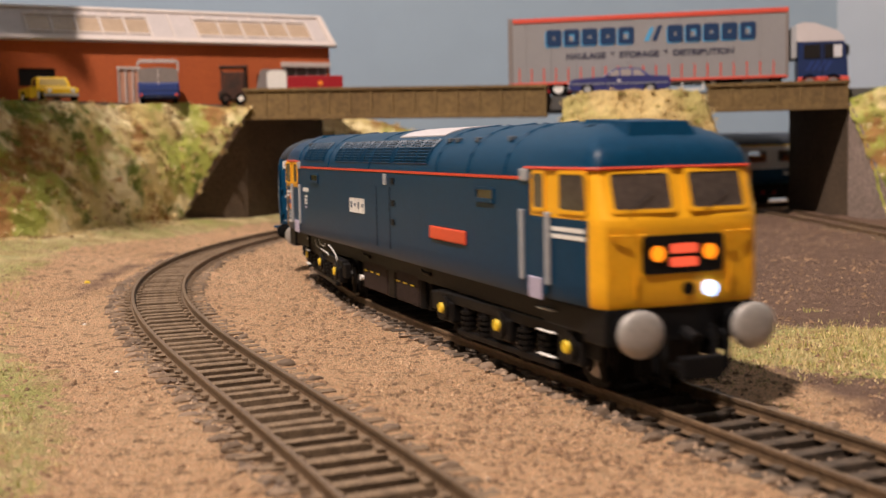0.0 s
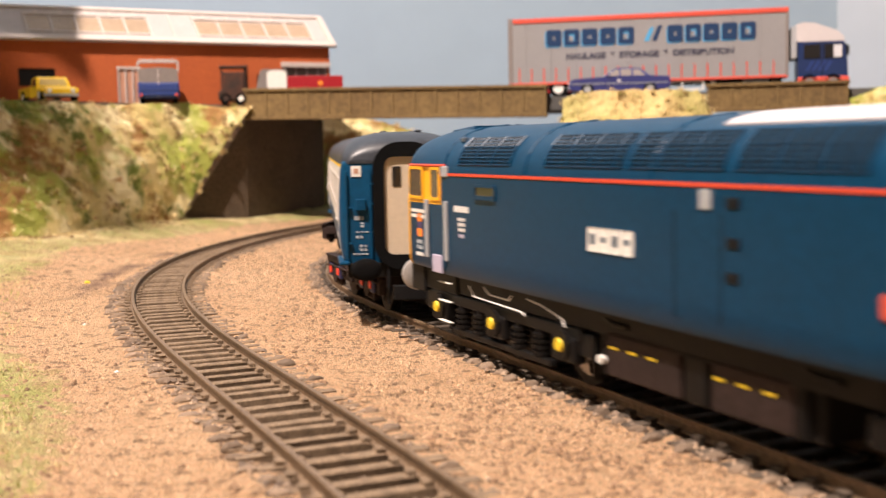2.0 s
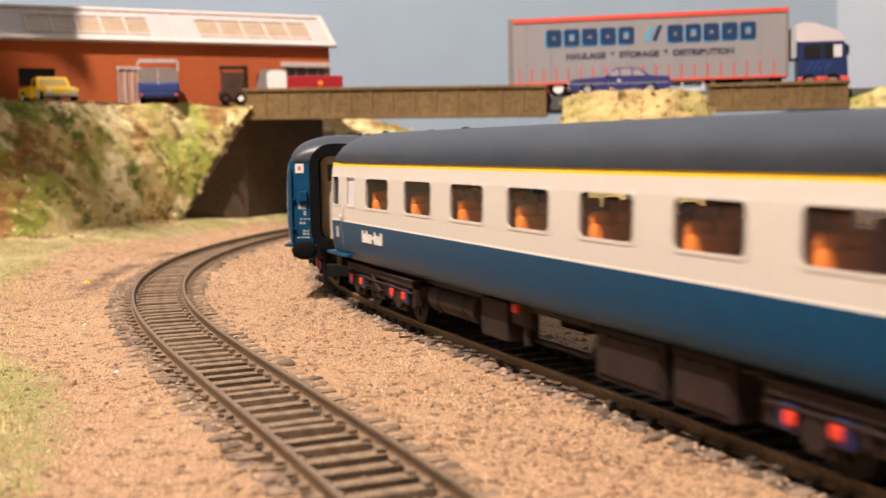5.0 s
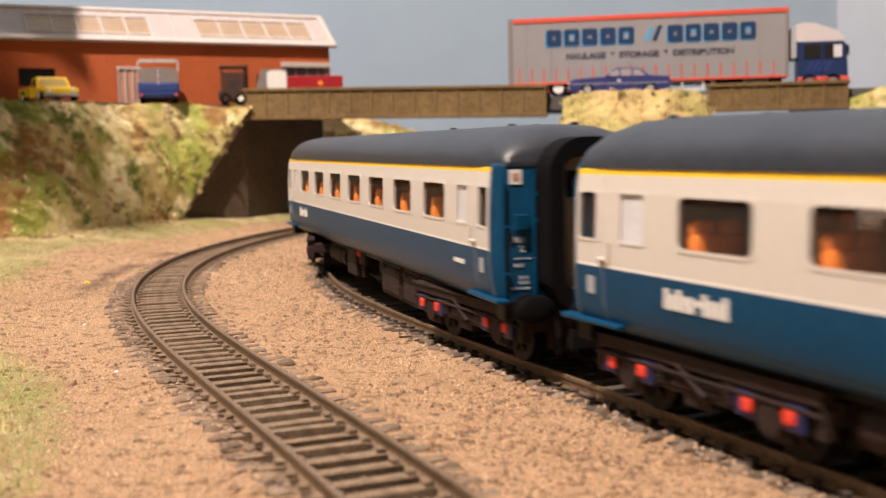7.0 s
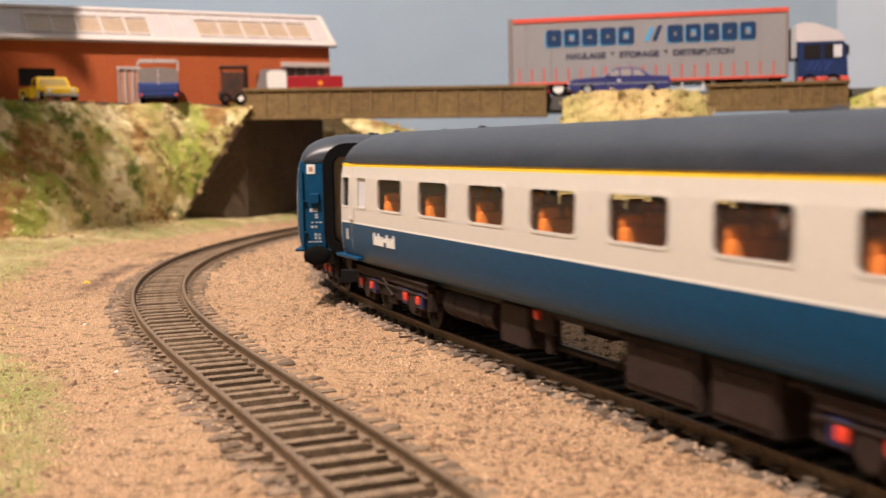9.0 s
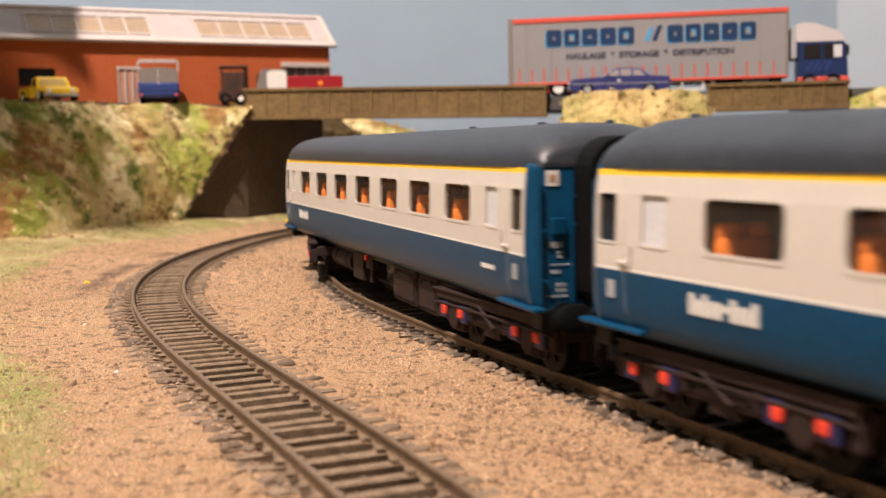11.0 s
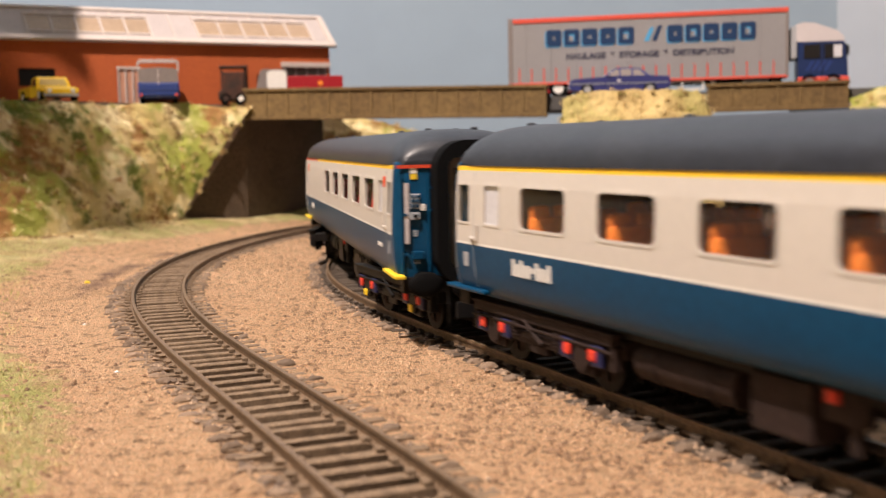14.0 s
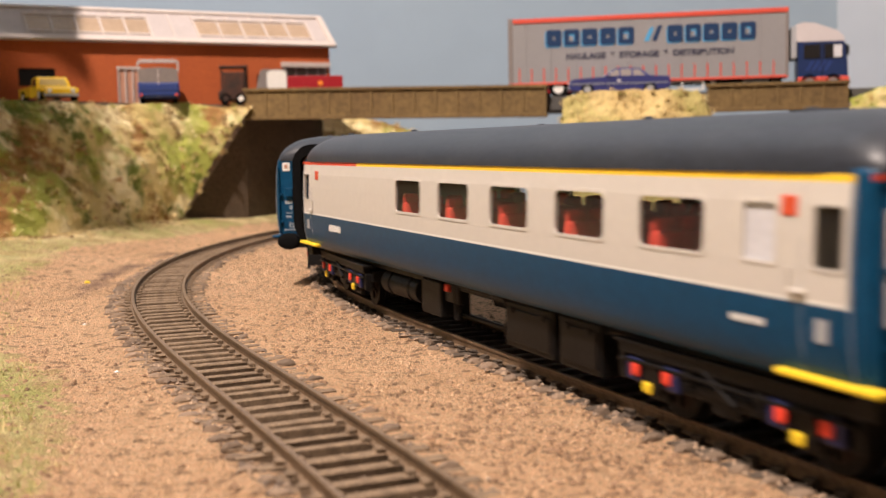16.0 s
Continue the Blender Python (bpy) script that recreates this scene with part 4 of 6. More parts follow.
def coach_bogie(coach, x, brake):
    """Bogie frame, two wheelsets, axle boxes, springs, dampers and brake gear."""
    iron = "bogie_black" if brake else "bogie_brown"
    bm = bmesh.new()
    box(bm, -27, 27, -6.2, 6.2, 3.4, 11.8)
    box(bm, -4, 4, -12.8, 12.8, 6, 11.5, 0.3)
    box(bm, -30, -26, -12.7, 12.7, 8.0, 11.4, 0.3)
    box(bm, 26, 30, -12.7, 12.7, 8.0, 11.4, 0.3)
    frame_ = part("bogie", bm, iron, coach, "dark weathered four-wheel bogie")
    frame_.matrix_basis = mm(x, 0, 0)
    for sgn in (-1, 1):
        yy = lambda a, b: sorted((sgn * a, sgn * b))
        bm = bmesh.new()
        box(bm, -29, 29, *yy(12.6, 15.0), 10.4, 12.6, 0.35)
        box(bm, -30, 30, *yy(12.4, 15.4), 12.3, 12.9, 0.15)
        for ax in (-18.5, 18.5):
            box(bm, ax - 6.4, ax + 6.4, *yy(12.2, 14.6), 5.6, 10.6, 0.5)
            box(bm, ax - 3.0, ax + 3.0, *yy(12.4, 14.0), 3.6, 5.8, 0.4)
        for u in (-28.4, 28.4):
            box(bm, u - 1.2, u + 1.2, *yy(12.4, 14.6), 5.8, 10.6, 0.4)
        part("side_frame", bm, iron, frame_)
        bm = bmesh.new()
        box(bm, -13.0, 13.0, *yy(12.6, 14.4), 6.2, 7.4, 0.3)
        box(bm, -6.5, 6.5, *yy(12.8, 14.8), 7.2, 8.6, 0.3)
        box(bm, -3.4, 3.4, *yy(12.6, 14.2), 4.6, 6.4, 0.3)
        part("spring_plank", bm, iron, frame_)
        for ax in (-18.5, 18.5):
            bm = bmesh.new()
            rod(bm, (ax, sgn * 14.2, 7.0), (ax, sgn * 15.2, 7.0), 2.6, 14)
            part("axle_end", bm, iron, frame_)
        bm = bmesh.new()
        pipe(bm, [(-29, sgn * 14.9, 9.2), (-26.5, sgn * 15.2, 9.6), (26.5, sgn * 15.2, 9.6), (29, sgn * 14.9, 9.2)], 0.32)
        part("brake_rod", bm, iron, frame_)
    for sgn in (-1, 1):
        yy = lambda a, b: sorted((sgn * a, sgn * b))
        for u in (-9.0, 9.0):
            bm = bmesh.new()
            for k in range(4):
                rod(bm, (u, sgn * 13.8, 7.4 + 0.75 * k), (u, sgn * 13.8, 7.85 + 0.75 * k), 1.7, 12)
            rod(bm, (u, sgn * 13.8, 7.2), (u, sgn * 13.8, 10.6), 1.1, 10)
            part("coil_spring", bm, iron, frame_)
        bm = bmesh.new()
        rod(bm, (-2.2, sgn * 15.1, 9.9), (3.4, sgn * 15.1, 7.0), 0.5, 10)
        rod(bm, (-4.4, sgn * 15.1, 11.0), (-2.2, sgn * 15.1, 9.9), 0.3, 8)
        part("damper", bm, iron, frame_)
        for ax in (-18.5, 18.5):
            for dx in (-4.6, 4.6):
                out = math.copysign(1.9, dx)
                part("axle_box", block(ax + dx - 2.0 + 0.5 * out, ax + dx + 2.0 + 0.5 * out, *yy(14.4, 15.3), 6.2, 10.0, 0.3), "spot_blue", frame_, "dark blue suspension cover")
                part("marker_dot", block(ax + dx - 1.2, ax + dx + 1.2, *yy(15.1, 15.65), 7.2, 9.3, 0.45), "spot_red", frame_, "bright red marking")
            if brake:
                part("marker_dot", block(ax - 2.2, ax + 0.4, *yy(15.1, 15.75), 4.7, 6.7, 0.4), "spot_yellow", frame_, "yellow marking")
    for ax in (-18.5, 18.5):
        w = part("wheelset", wheelset_mesh(6.0), ["bogie_black", "bogie_brown"], frame_, smooth=True)
        w.matrix_basis = mm(ax, 0, 6.0)
    return frame_


def build_coach(label, brake=False, leading=False):
    """Local x runs forward, z = 0 is the rail top."""
    t = thing("passenger_coach", label, "railway coach", "coaches of the train")
    E_, F_ = 127.5, 130.0          # ends of the painted sides and of the body
    wins = [(i * 29.3 - 9.05, i * 29.3 + 9.05, 29.9, 38.1) for i in range(-3, 4)]
    if brake:
        wins = [w for i, w in zip(range(-3, 4), wins) if i > -2]
    ends = []
    for sg in (-1, 1):
        a = sorted((sg * 106.2, sg * 113.4))
        if not (brake and sg < 0):
            ends.append((a[0], a[1], 29.9, 38.1, "frosted"))
        a = sorted((sg * 120.8, sg * 126.6))
        ends.append((a[0], a[1], 29.9, 38.1, "pane"))
    holes = [w[:4] for w in wins] + [e[:4] for e in ends]
    us = sorted({-E_, E_, *[h[0] for h in holes], *[h[1] for h in holes]})
    zs = [z for z, _ in COACH_SIDE]
    bm = bmesh.new()
    red_to = -72.0
    if brake:
        us = sorted(us + [red_to])
    for sgn in (-1, 1):
        V = [[bm.verts.new((u, sgn * half_width(z), z)) for u in us] for z in zs]
        for j in range(len(zs) - 1):
            zc = (zs[j] + zs[j + 1]) / 2
            for i in range(len(us) - 1):
                uc = (us[i] + us[i + 1]) / 2
                if any(a < uc < b and c < zc < d for a, b, c, d in holes):
                    continue
                f = bm.faces.new((V[j][i], V[j][i + 1], V[j + 1][i + 1], V[j + 1][i]))
                f.smooth = zc < 25.2
                f.material_index = 0 if zc < 25.2 else 2 if zc < 25.7 else 1 if zc < 41.1 else (4 if brake and uc < red_to else 3)
    body = part("body", bm, ["coach_blue", "cream", "white", "line_yellow", "line_red"], t, "blue and cream painted coach body with a yellow line")
    so = body.modifiers.new("skin", "SOLIDIFY")
    so.thickness, so.offset = 0.7 * S, -1
    # ends, with the corridor connection
    for sg in (-1, 1):
        bm = bmesh.new()
        top = [(17.2 * math.cos(a), 42.1 + 3.0 * math.sin(a)) for a in [math.pi * k / 14 for k in range(15)]]
        prof = [(half_width(z) - 0.05, z) for z in zs[:-1]] + top + [(-half_width(z) + 0.05, z) for z in reversed(zs[:-1])]
        loft(bm, [[(sg * (E_ + du), y * k, z) for y, z in prof] for du, k in ((-0.6, 1.0), (0.3, 0.997), (1.4, 0.975), (2.4, 0.93), (2.95, 0.87))])
        end = part("end_wall", bm, "coach_blue", t, "blue coach end with small fittings", smooth=True)
        for k in range(5):
            part("step_iron", block(sg * (F_ + 0.4) - 0.5, sg * (F_ + 0.4) + 0.5, 13.2 if k % 2 else 11.0, 15.0 if k % 2 else 12.4, 17 + 4.7 * k, 17.6 + 4.7 * k), "coach_blue", end)
        for yy in (9.4, -9.4, 16.0, -16.0):
            bm = bmesh.new()
            pipe(bm, [(sg * (F_ + 1.0), yy, 16.5), (sg * (F_ + 1.0), yy, 40.0)], 0.35)
            part("end_pipe", bm, "coach_blue", end)
        if brake and sg > 0:
            bars(end, "warning_label", -13.8, -12.0, 40.0, 41.4, 0, F_ + 0.5, "white", end=True, gap=0.05)
            bars(end, "warning_label", -13.8, -12.0, 38.6, 40.0, 0, F_ + 0.5, "spot_yellow", end=True, gap=0.05)
        else:
            bars(end, "warning_label", -14.6, -11.8, 38.5, 41.6, 0, sg * (F_ + 0.5), "white", end=True, gap=0.05)
            bars(end, "warning_label", -13.8, -12.6, 39.4, 40.8, 0, sg * (F_ + 0.58), "door_pink", end=True, gap=0.05)
            bars(end, "stencil", -14.0, -11.4, 26.6, 28.3, 0, sg * (F_ + 0.5), "stencil", 1, 3, 0.30, end=True)
            bars(end, "stencil", -12.6, -11.2, 24.8, 26.4, 0, sg * (F_ + 0.5), "stencil", 2, 1, 0.35, end=True)
            bars(end, "stencil", -13.8, -8.7, 23.4, 23.9, 0, sg * (F_ + 0.5), "stencil", 1, 4, 0.35, end=True)
            bars(end, "stencil", -13.8, -11.6, 21.8, 22.8, 0, sg * (F_ + 0.5), "stencil", 1, 2, 0.3, end=True)
            bars(end, "stencil", -12.8, -10.5, 18.3, 20.3, 0, sg * (F_ + 0.5), "stencil", 2, 2, 0.3, end=True)
            bars(end, "stencil", -14.6, -10.3, 17.3, 18.0, 0, sg * (F_ + 0.5), "stencil", 1, 4, 0.3, end=True)
        for yy, zz in ((-15.2, 30.2), (-8.9, 31.2), (-15.2, 20.6), (-8.9, 36.5), (15.2, 30.2), (8.9, 36.5)):
            part("bracket", block(*sorted((sg * (F_ + 0.4), sg * (F_ + 1.5))), yy - 0.5, yy + 0.5, zz - 0.3, zz + 0.3, 0.1), "coach_blue", end)
        part("junction_box", block(*sorted((sg * (F_ + 0.4), sg * (F_ + 1.7))), -13.6, -10.8, 19.4 if brake else 29.4, 21.4 if brake else 32.6, 0.25), "coach_blue", end)
        if brake:
            part("end_line", block(*sorted((sg * (F_ + 0.4), sg * (F_ + 0.8))), -17.0, 17.0, 41.3, 42.1), "line_red", end, "thin orange-red line")
        if brake and sg > 0:
            part("lamp_rail", block(F_ + 0.5, F_ + 1.3, -15.3, -14.2, 23.2, 37.8, 0.15), "pale_panel", end, "pale upright trunking")
            part("jumper_panel", block(F_ + 0.5, F_ + 1.0, -13.9, -11.5, 31.6, 35.2, 0.1), "stencil", end, "white panel with dark sockets")
            for yy in (-13.3, -12.1):
                for zz in (32.3, 33.5, 34.6):
                    part("jumper_socket", block(F_ + 0.9, F_ + 1.5, yy - 0.4, yy + 0.4, zz - 0.35, zz + 0.35, 0.1), "coach_blue", end)
            part("jumper_panel", block(F_ + 0.5, F_ + 1.2, -14.0, -11.6, 29.0, 30.8, 0.1), "stencil", end)
            part("jumper_socket", block(F_ + 1.1, F_ + 1.6, -13.2, -12.2, 29.5, 30.3, 0.1), "black", end)
            part("tag", block(F_ + 0.5, F_ + 1.5, -11.4, -10.2, 31.1, 32.7, 0.1), "white", end, "small white tag")
            bars(end, "stencil", -13.5, -12.0, 24.9, 26.5, 0, F_ + 0.5, "stencil", 3, 1, 0.3, end=True)
            bars(end, "stencil", -13.2, -11.6, 18.2, 19.6, 0, F_ + 0.5, "stencil", 2, 2, 0.4, end=True)
        deep, inset = (2.6, 1.2) if leading and sg > 0 else (7.6, 5.0)
        out = rounded(17.6, 34.4, 7.2, 6)
        inn = rounded(11.6, 26.4, 2.6, 6)
        to = lambda a, b, q, sg=sg: (sg * (F_ + 0.4 + q), a, b + 30.6)
        gang = part("gangway", ring(out, inn, to, deep), "rubber", t, "black rubber corridor connection")
        part("gangway_door", block(*sorted((sg * (F_ + deep - inset), sg * (F_ + deep - inset + 0.8))), -6.5, 6.5, 16.6, 44.4), "door_cream", gang, "cream corridor door")
        part("door_window", block(*sorted((sg * (F_ + deep - inset + 0.7), sg * (F_ + deep - inset + 1.0))), -3.6, -1.2, 35.8, 41.2, 0.1), "dark_glass", gang)
        for yy in (-11.35, 11.35):
            buffer(t, sg * F_, yy, sg, "rubber", 3.0, 1.4)
        part("buffer_beam", block(*sorted((sg * (F_ - 4), sg * (F_ + 0.8))), -16, 16, 11.2, 15.2, 0.3), "bogie_black", t)
        screw_coupling(t, sg * (F_ - 1), sg)
        for sy in (-1, 1):
            y0, y1 = sorted((sy * 15.6, sy * 18.4))
            part("footstep", block(*sorted((sg * 113.5, sg * 133.0)), y0, y1, 14.9, 15.8, 0.3), "spot_yellow" if brake else "coach_blue", t, "yellow step board" if brake else "blue step board")
    # roof with domed ends
    bm = bmesh.new()
    rings = []
    for x, k in [(-F_ - 0.6, 0.30), (-F_ + 0.2, 0.52), (-F_ + 2, 0.72), (-F_ + 5, 0.88), (-F_ + 9, 0.97), (-F_ + 15, 1.0), (0, 1.0), (F_ - 15, 1.0), (F_ - 9, 0.97), (F_ - 5, 0.88), (F_ - 2, 0.72), (F_ - 0.2, 0.52), (F_ + 0.6, 0.30)]:
        arc = [(x, (17.45 - (1 - k) * 3.2) * math.copysign(abs(math.cos(a)) ** 0.72, math.cos(a)), 42.1 + (8.4 * k + 0.2) * math.sin(a) ** 0.92) for a in [math.pi * i / 20 for i in range(21)]]
        rings.append(arc)
    loft(bm, rings)
    roof = part("roof", bm, "roof_grey", t, "dark grey curved coach roof", smooth=True)
    for k, u in enumerate((-118, -104, -60, 0, 60, 96, 104, 118)):
        bm = bmesh.new()
        rod(bm, (u, 5 if k % 2 else -4, 49.4), (u, 5 if k % 2 else -4, 50.8), 0.9, 10)
        rod(bm, (u, 5 if k % 2 else -4, 50.7), (u, 5 if k % 2 else -4, 51.1), 1.2, 10, 0, 0.7)
        part("roof_vent", bm, "roof_grey", roof)
    # windows
    for sgn in (-1, 1):
        for u0, u1, z0, z1 in wins:
            uc, zc = (u0 + u1) / 2, (z0 + z1) / 2
            w = part("window", ring([(a, b + zc) for a, b in rounded(19.1, 9.1, 1.5)], [(a, b + zc) for a, b in rounded(17.8, 7.9, 1.3)], lambda a, b, q, sgn=sgn: (a, sgn * (half_width(b) - 0.15 + q), b), 0.27), "cream", t, "cream raised window frame")
            w.matrix_basis = mm(uc, 0, 0)
            p = part("pane", plate([(-9.0, z0 + 0.05), (9.0, z0 + 0.05), (9.0, z1 - 0.05), (-9.0, z1 - 0.05)], lambda a, b, q, sgn=sgn: (a, sgn * (half_width(b) - 0.5 + q), b), 0.15), "pane", w)
            p.visible_shadow = False
        for u0, u1, z0, z1, mat in ends:
            uc, zc = (u0 + u1) / 2, (z0 + z1) / 2
            w = part("window", ring([(a, b + zc) for a, b in rounded(u1 - u0 + 0.9, 9.0, 0.8)], [(a, b + zc) for a, b in rounded(u1 - u0 - 0.3, 8.0, 0.5)], lambda a, b, q, sgn=sgn: (a, sgn * (half_width(b) - 0.15 + q), b), 0.26), "cream", t, "narrow end window")
            w.matrix_basis = mm(uc, 0, 0)
            p = part("pane", plate([(-(u1 - u0) / 2, z0), ((u1 - u0) / 2, z0), ((u1 - u0) / 2, z1), (-(u1 - u0) / 2, z1)], lambda a, b, q, sgn=sgn: (a, sgn * (half_width(b) - 0.5 + q), b), 0.15), mat, w, "frosted white glass" if mat == "frosted" else "")
            p.visible_shadow = False
        # door seams, handles and lettering bars
        for sg in (-1, 1):
            for u in (118.6, 128.0):
                z_ = [(sg * u, sgn * (half_width(z) + 0.03), z) for z in (16, 19.5, 25, 32, 40.6)]
                bm = bmesh.new()
                pipe(bm, z_, 0.07, 4)
                part("door_seam", bm, "grey_paint", t)
            bm = bmesh.new()
            rod(bm, (sg * 119.6, sgn * 18.2, 26.6), (sg * 117.2, sgn * 18.5, 26.6), 0.4)
            rod(bm, (sg * 116.4, sgn * 18.4, 26.2), (sg * 116.4, sgn * 18.4, 29.6), 0.3)
            part("door_handle", bm, "cream", t)
            bars(t, "class_mark", *sorted((sg * 121.3, sg * 124.0)), 20.2, 23.6, sgn, 17.95, "grey_paint", 1, 1, 0.1)
        bars(t, "coach_number", 103.4, 111.2, 20.8, 22.2, sgn, 17.95, "white", 1, 6, 0.3)
        if brake:
            bars(t, "logo_bar", -99, -87, 20.6, 23.4, sgn, 18.0, "white", 1, 8, 0.32)
        else:
            for k in range(10):
                u = -100.2 + 1.65 * k
                tall = k in (0, 2, 6, 9)
                part("logo_bar", block(u, u + 1.15, *sorted((sgn * 17.95, sgn * 18.12)), (20.4 if k != 5 else 21.6), 23.7 if tall else 22.6 if k == 5 else 22.9, 0.0), "white", t, "white logo bar")
        if brake:
            for u in (-112.0, 116.0):
                part("warning_label", block(u - 1.6, u + 1.6, *sorted((sgn * 17.6, sgn * 17.95)), 36.4, 39.2, 0.2), "plate_red", t, "orange-red square label")
    # inside
    part("coach_floor", block(-127, 127, -16.4, 16.4, 15.2, 16.2), "interior", t)
    for u in (-116, -102, 102, 116):
        if brake and u == -102:
            u = -64
        part("partition", block(u - 0.4, u + 0.4, -16.6, 16.6, 16.2, 44), "interior", t)
    seat = None
    for i in range(-3, 4):
        if brake and i < -1:
            continue
        for du in (-5.4, 5.4):
            for y in (-11.2, 11.2):
                if seat is None:
                    bm = bmesh.new()
                    box(bm, -2.6, 2.6, -5.0, 5.0, 16.2, 22.0, 0.6)
                    box(bm, -1.9, 0.9, -5.0, 5.0, 21.5, 32.2, 0.9)
                    box(bm, -2.1, 0.2, -4.7, -0.5, 31.4, 34.4, 0.8)
                    box(bm, -2.1, 0.2, 0.5, 4.7, 31.4, 34.4, 0.8)
                    seat = part("seat", bm, "seat_red" if brake else "seat_orange", t, "upholstered orange seat" if not brake else "upholstered dark red seat", smooth=True)
                    seat.matrix_basis = mm(i * 29.3 + du - 2, y, 0)
                else:
                    again(seat, t, mm(i * 29.3 + du - (2 if du < 0 else -2), y, 0, 0, 0, 0 if du < 0 else 180))
        part("table", block(i * 29.3 - 4.2, i * 29.3 + 4.2, -16, -6.5, 25.4, 26.0), "interior", t)
    # underframe equipment
    und = "bogie_black" if brake else "bogie_brown"
    for sgn in (-1, 1):
        yy = lambda a, b: sorted((sgn * a, sgn * b))
        for u0, u1, zb in ((19.5, 41.5, 3.8), (44.0, 60.0, 3.8)):
            bb = part("battery_box", block(u0, u1, *yy(5, 14.2), zb, 13.5, 0.4), und, t, "brown underframe equipment box")
            part("box_lid", block(u0 + 1.0, u1 - 1.0, *yy(14.1, 14.6), zb + 1.2, 12.2, 0.25), und, bb)
            for u in (u0 + 4.0, u1 - 4.0):
                part("hinge", block(u - 0.8, u + 0.8, *yy(14.5, 14.9), 11.2, 12.6, 0.15), und, bb)
        bm = bmesh.new()
        pipe(bm, [(-14, sgn * 13.0, 13.4), (16, sgn * 13.0, 13.2), (18, sgn * 13.4, 12.2)], 0.4)
        part("brake_pipe", bm, und, t)
        bm = bmesh.new()
        pipe(bm, [(61, sgn * 13.4, 12.4), (66, sgn * 13.6, 13.0), (112, sgn * 13.8, 13.4)], 0.4)
        part("brake_pipe", bm, und, t)
        part("equipment_box", block(-31, -18, *yy(6, 14.0), 4.5, 13.2, 0.4), und, t, "brown underframe equipment box")
        part("marker_dot", block(-15.2, -13.2, *yy(13.2, 14.2), 11.4, 13.2, 0.2), "spot_red", t, "red cock handle")
        bm = bmesh.new()
        rod(bm, (-62, sgn * 10.8, 9.0), (-35, sgn * 10.8, 9.0), 3.4, 18)
        for u in (-56, -41):
            rod(bm, (u - 0.5, sgn * 10.8, 9.0), (u + 0.5, sgn * 10.8, 9.0), 3.7, 18)
        rod(bm, (-10.5, sgn * 12.6, 5.0), (-10.5, sgn * 12.6, 14), 1.0)
        box(bm, -16.5, -8.0, *yy(11.6, 13.4), 8.8, 13.8, 0.4)
        part("air_tank", bm, und, t, smooth=True)
        bm = bmesh.new()
        pipe(bm, [(-20, sgn * 11, 12.5), (-10, sgn * 11, 6.0), (12, sgn * 11, 6.0), (20, sgn * 11, 12.5)], 0.55)
        part("truss", bm, und, t)
    part("underframe", block(-122, 122, -13, 13, 12.2, 14.8), "bogie_black", t)
    for x in (-97, 97):
        coach_bogie(t, x, brake)
    return t


LOCO_ROOF = [(17.6, 40.0), (17.5, 41.4), (16.9, 43.6), (15.7, 45.8), (13.6, 47.8), (10.5, 49.4), (6.0, 50.5), (0.0, 50.9)]


def roof_at(k):
    """Point on the roof curve for k from 0 (cantrail) to 1 (crown)."""
    i = k * (len(LOCO_ROOF) - 1)
    a = min(int(i), len(LOCO_ROOF) - 2)
    f = i - a
    return LOCO_ROOF[a][0] * (1 - f) + LOCO_ROOF[a + 1][0] * f, LOCO_ROOF[a][1] * (1 - f) + LOCO_ROOF[a + 1][1] * f


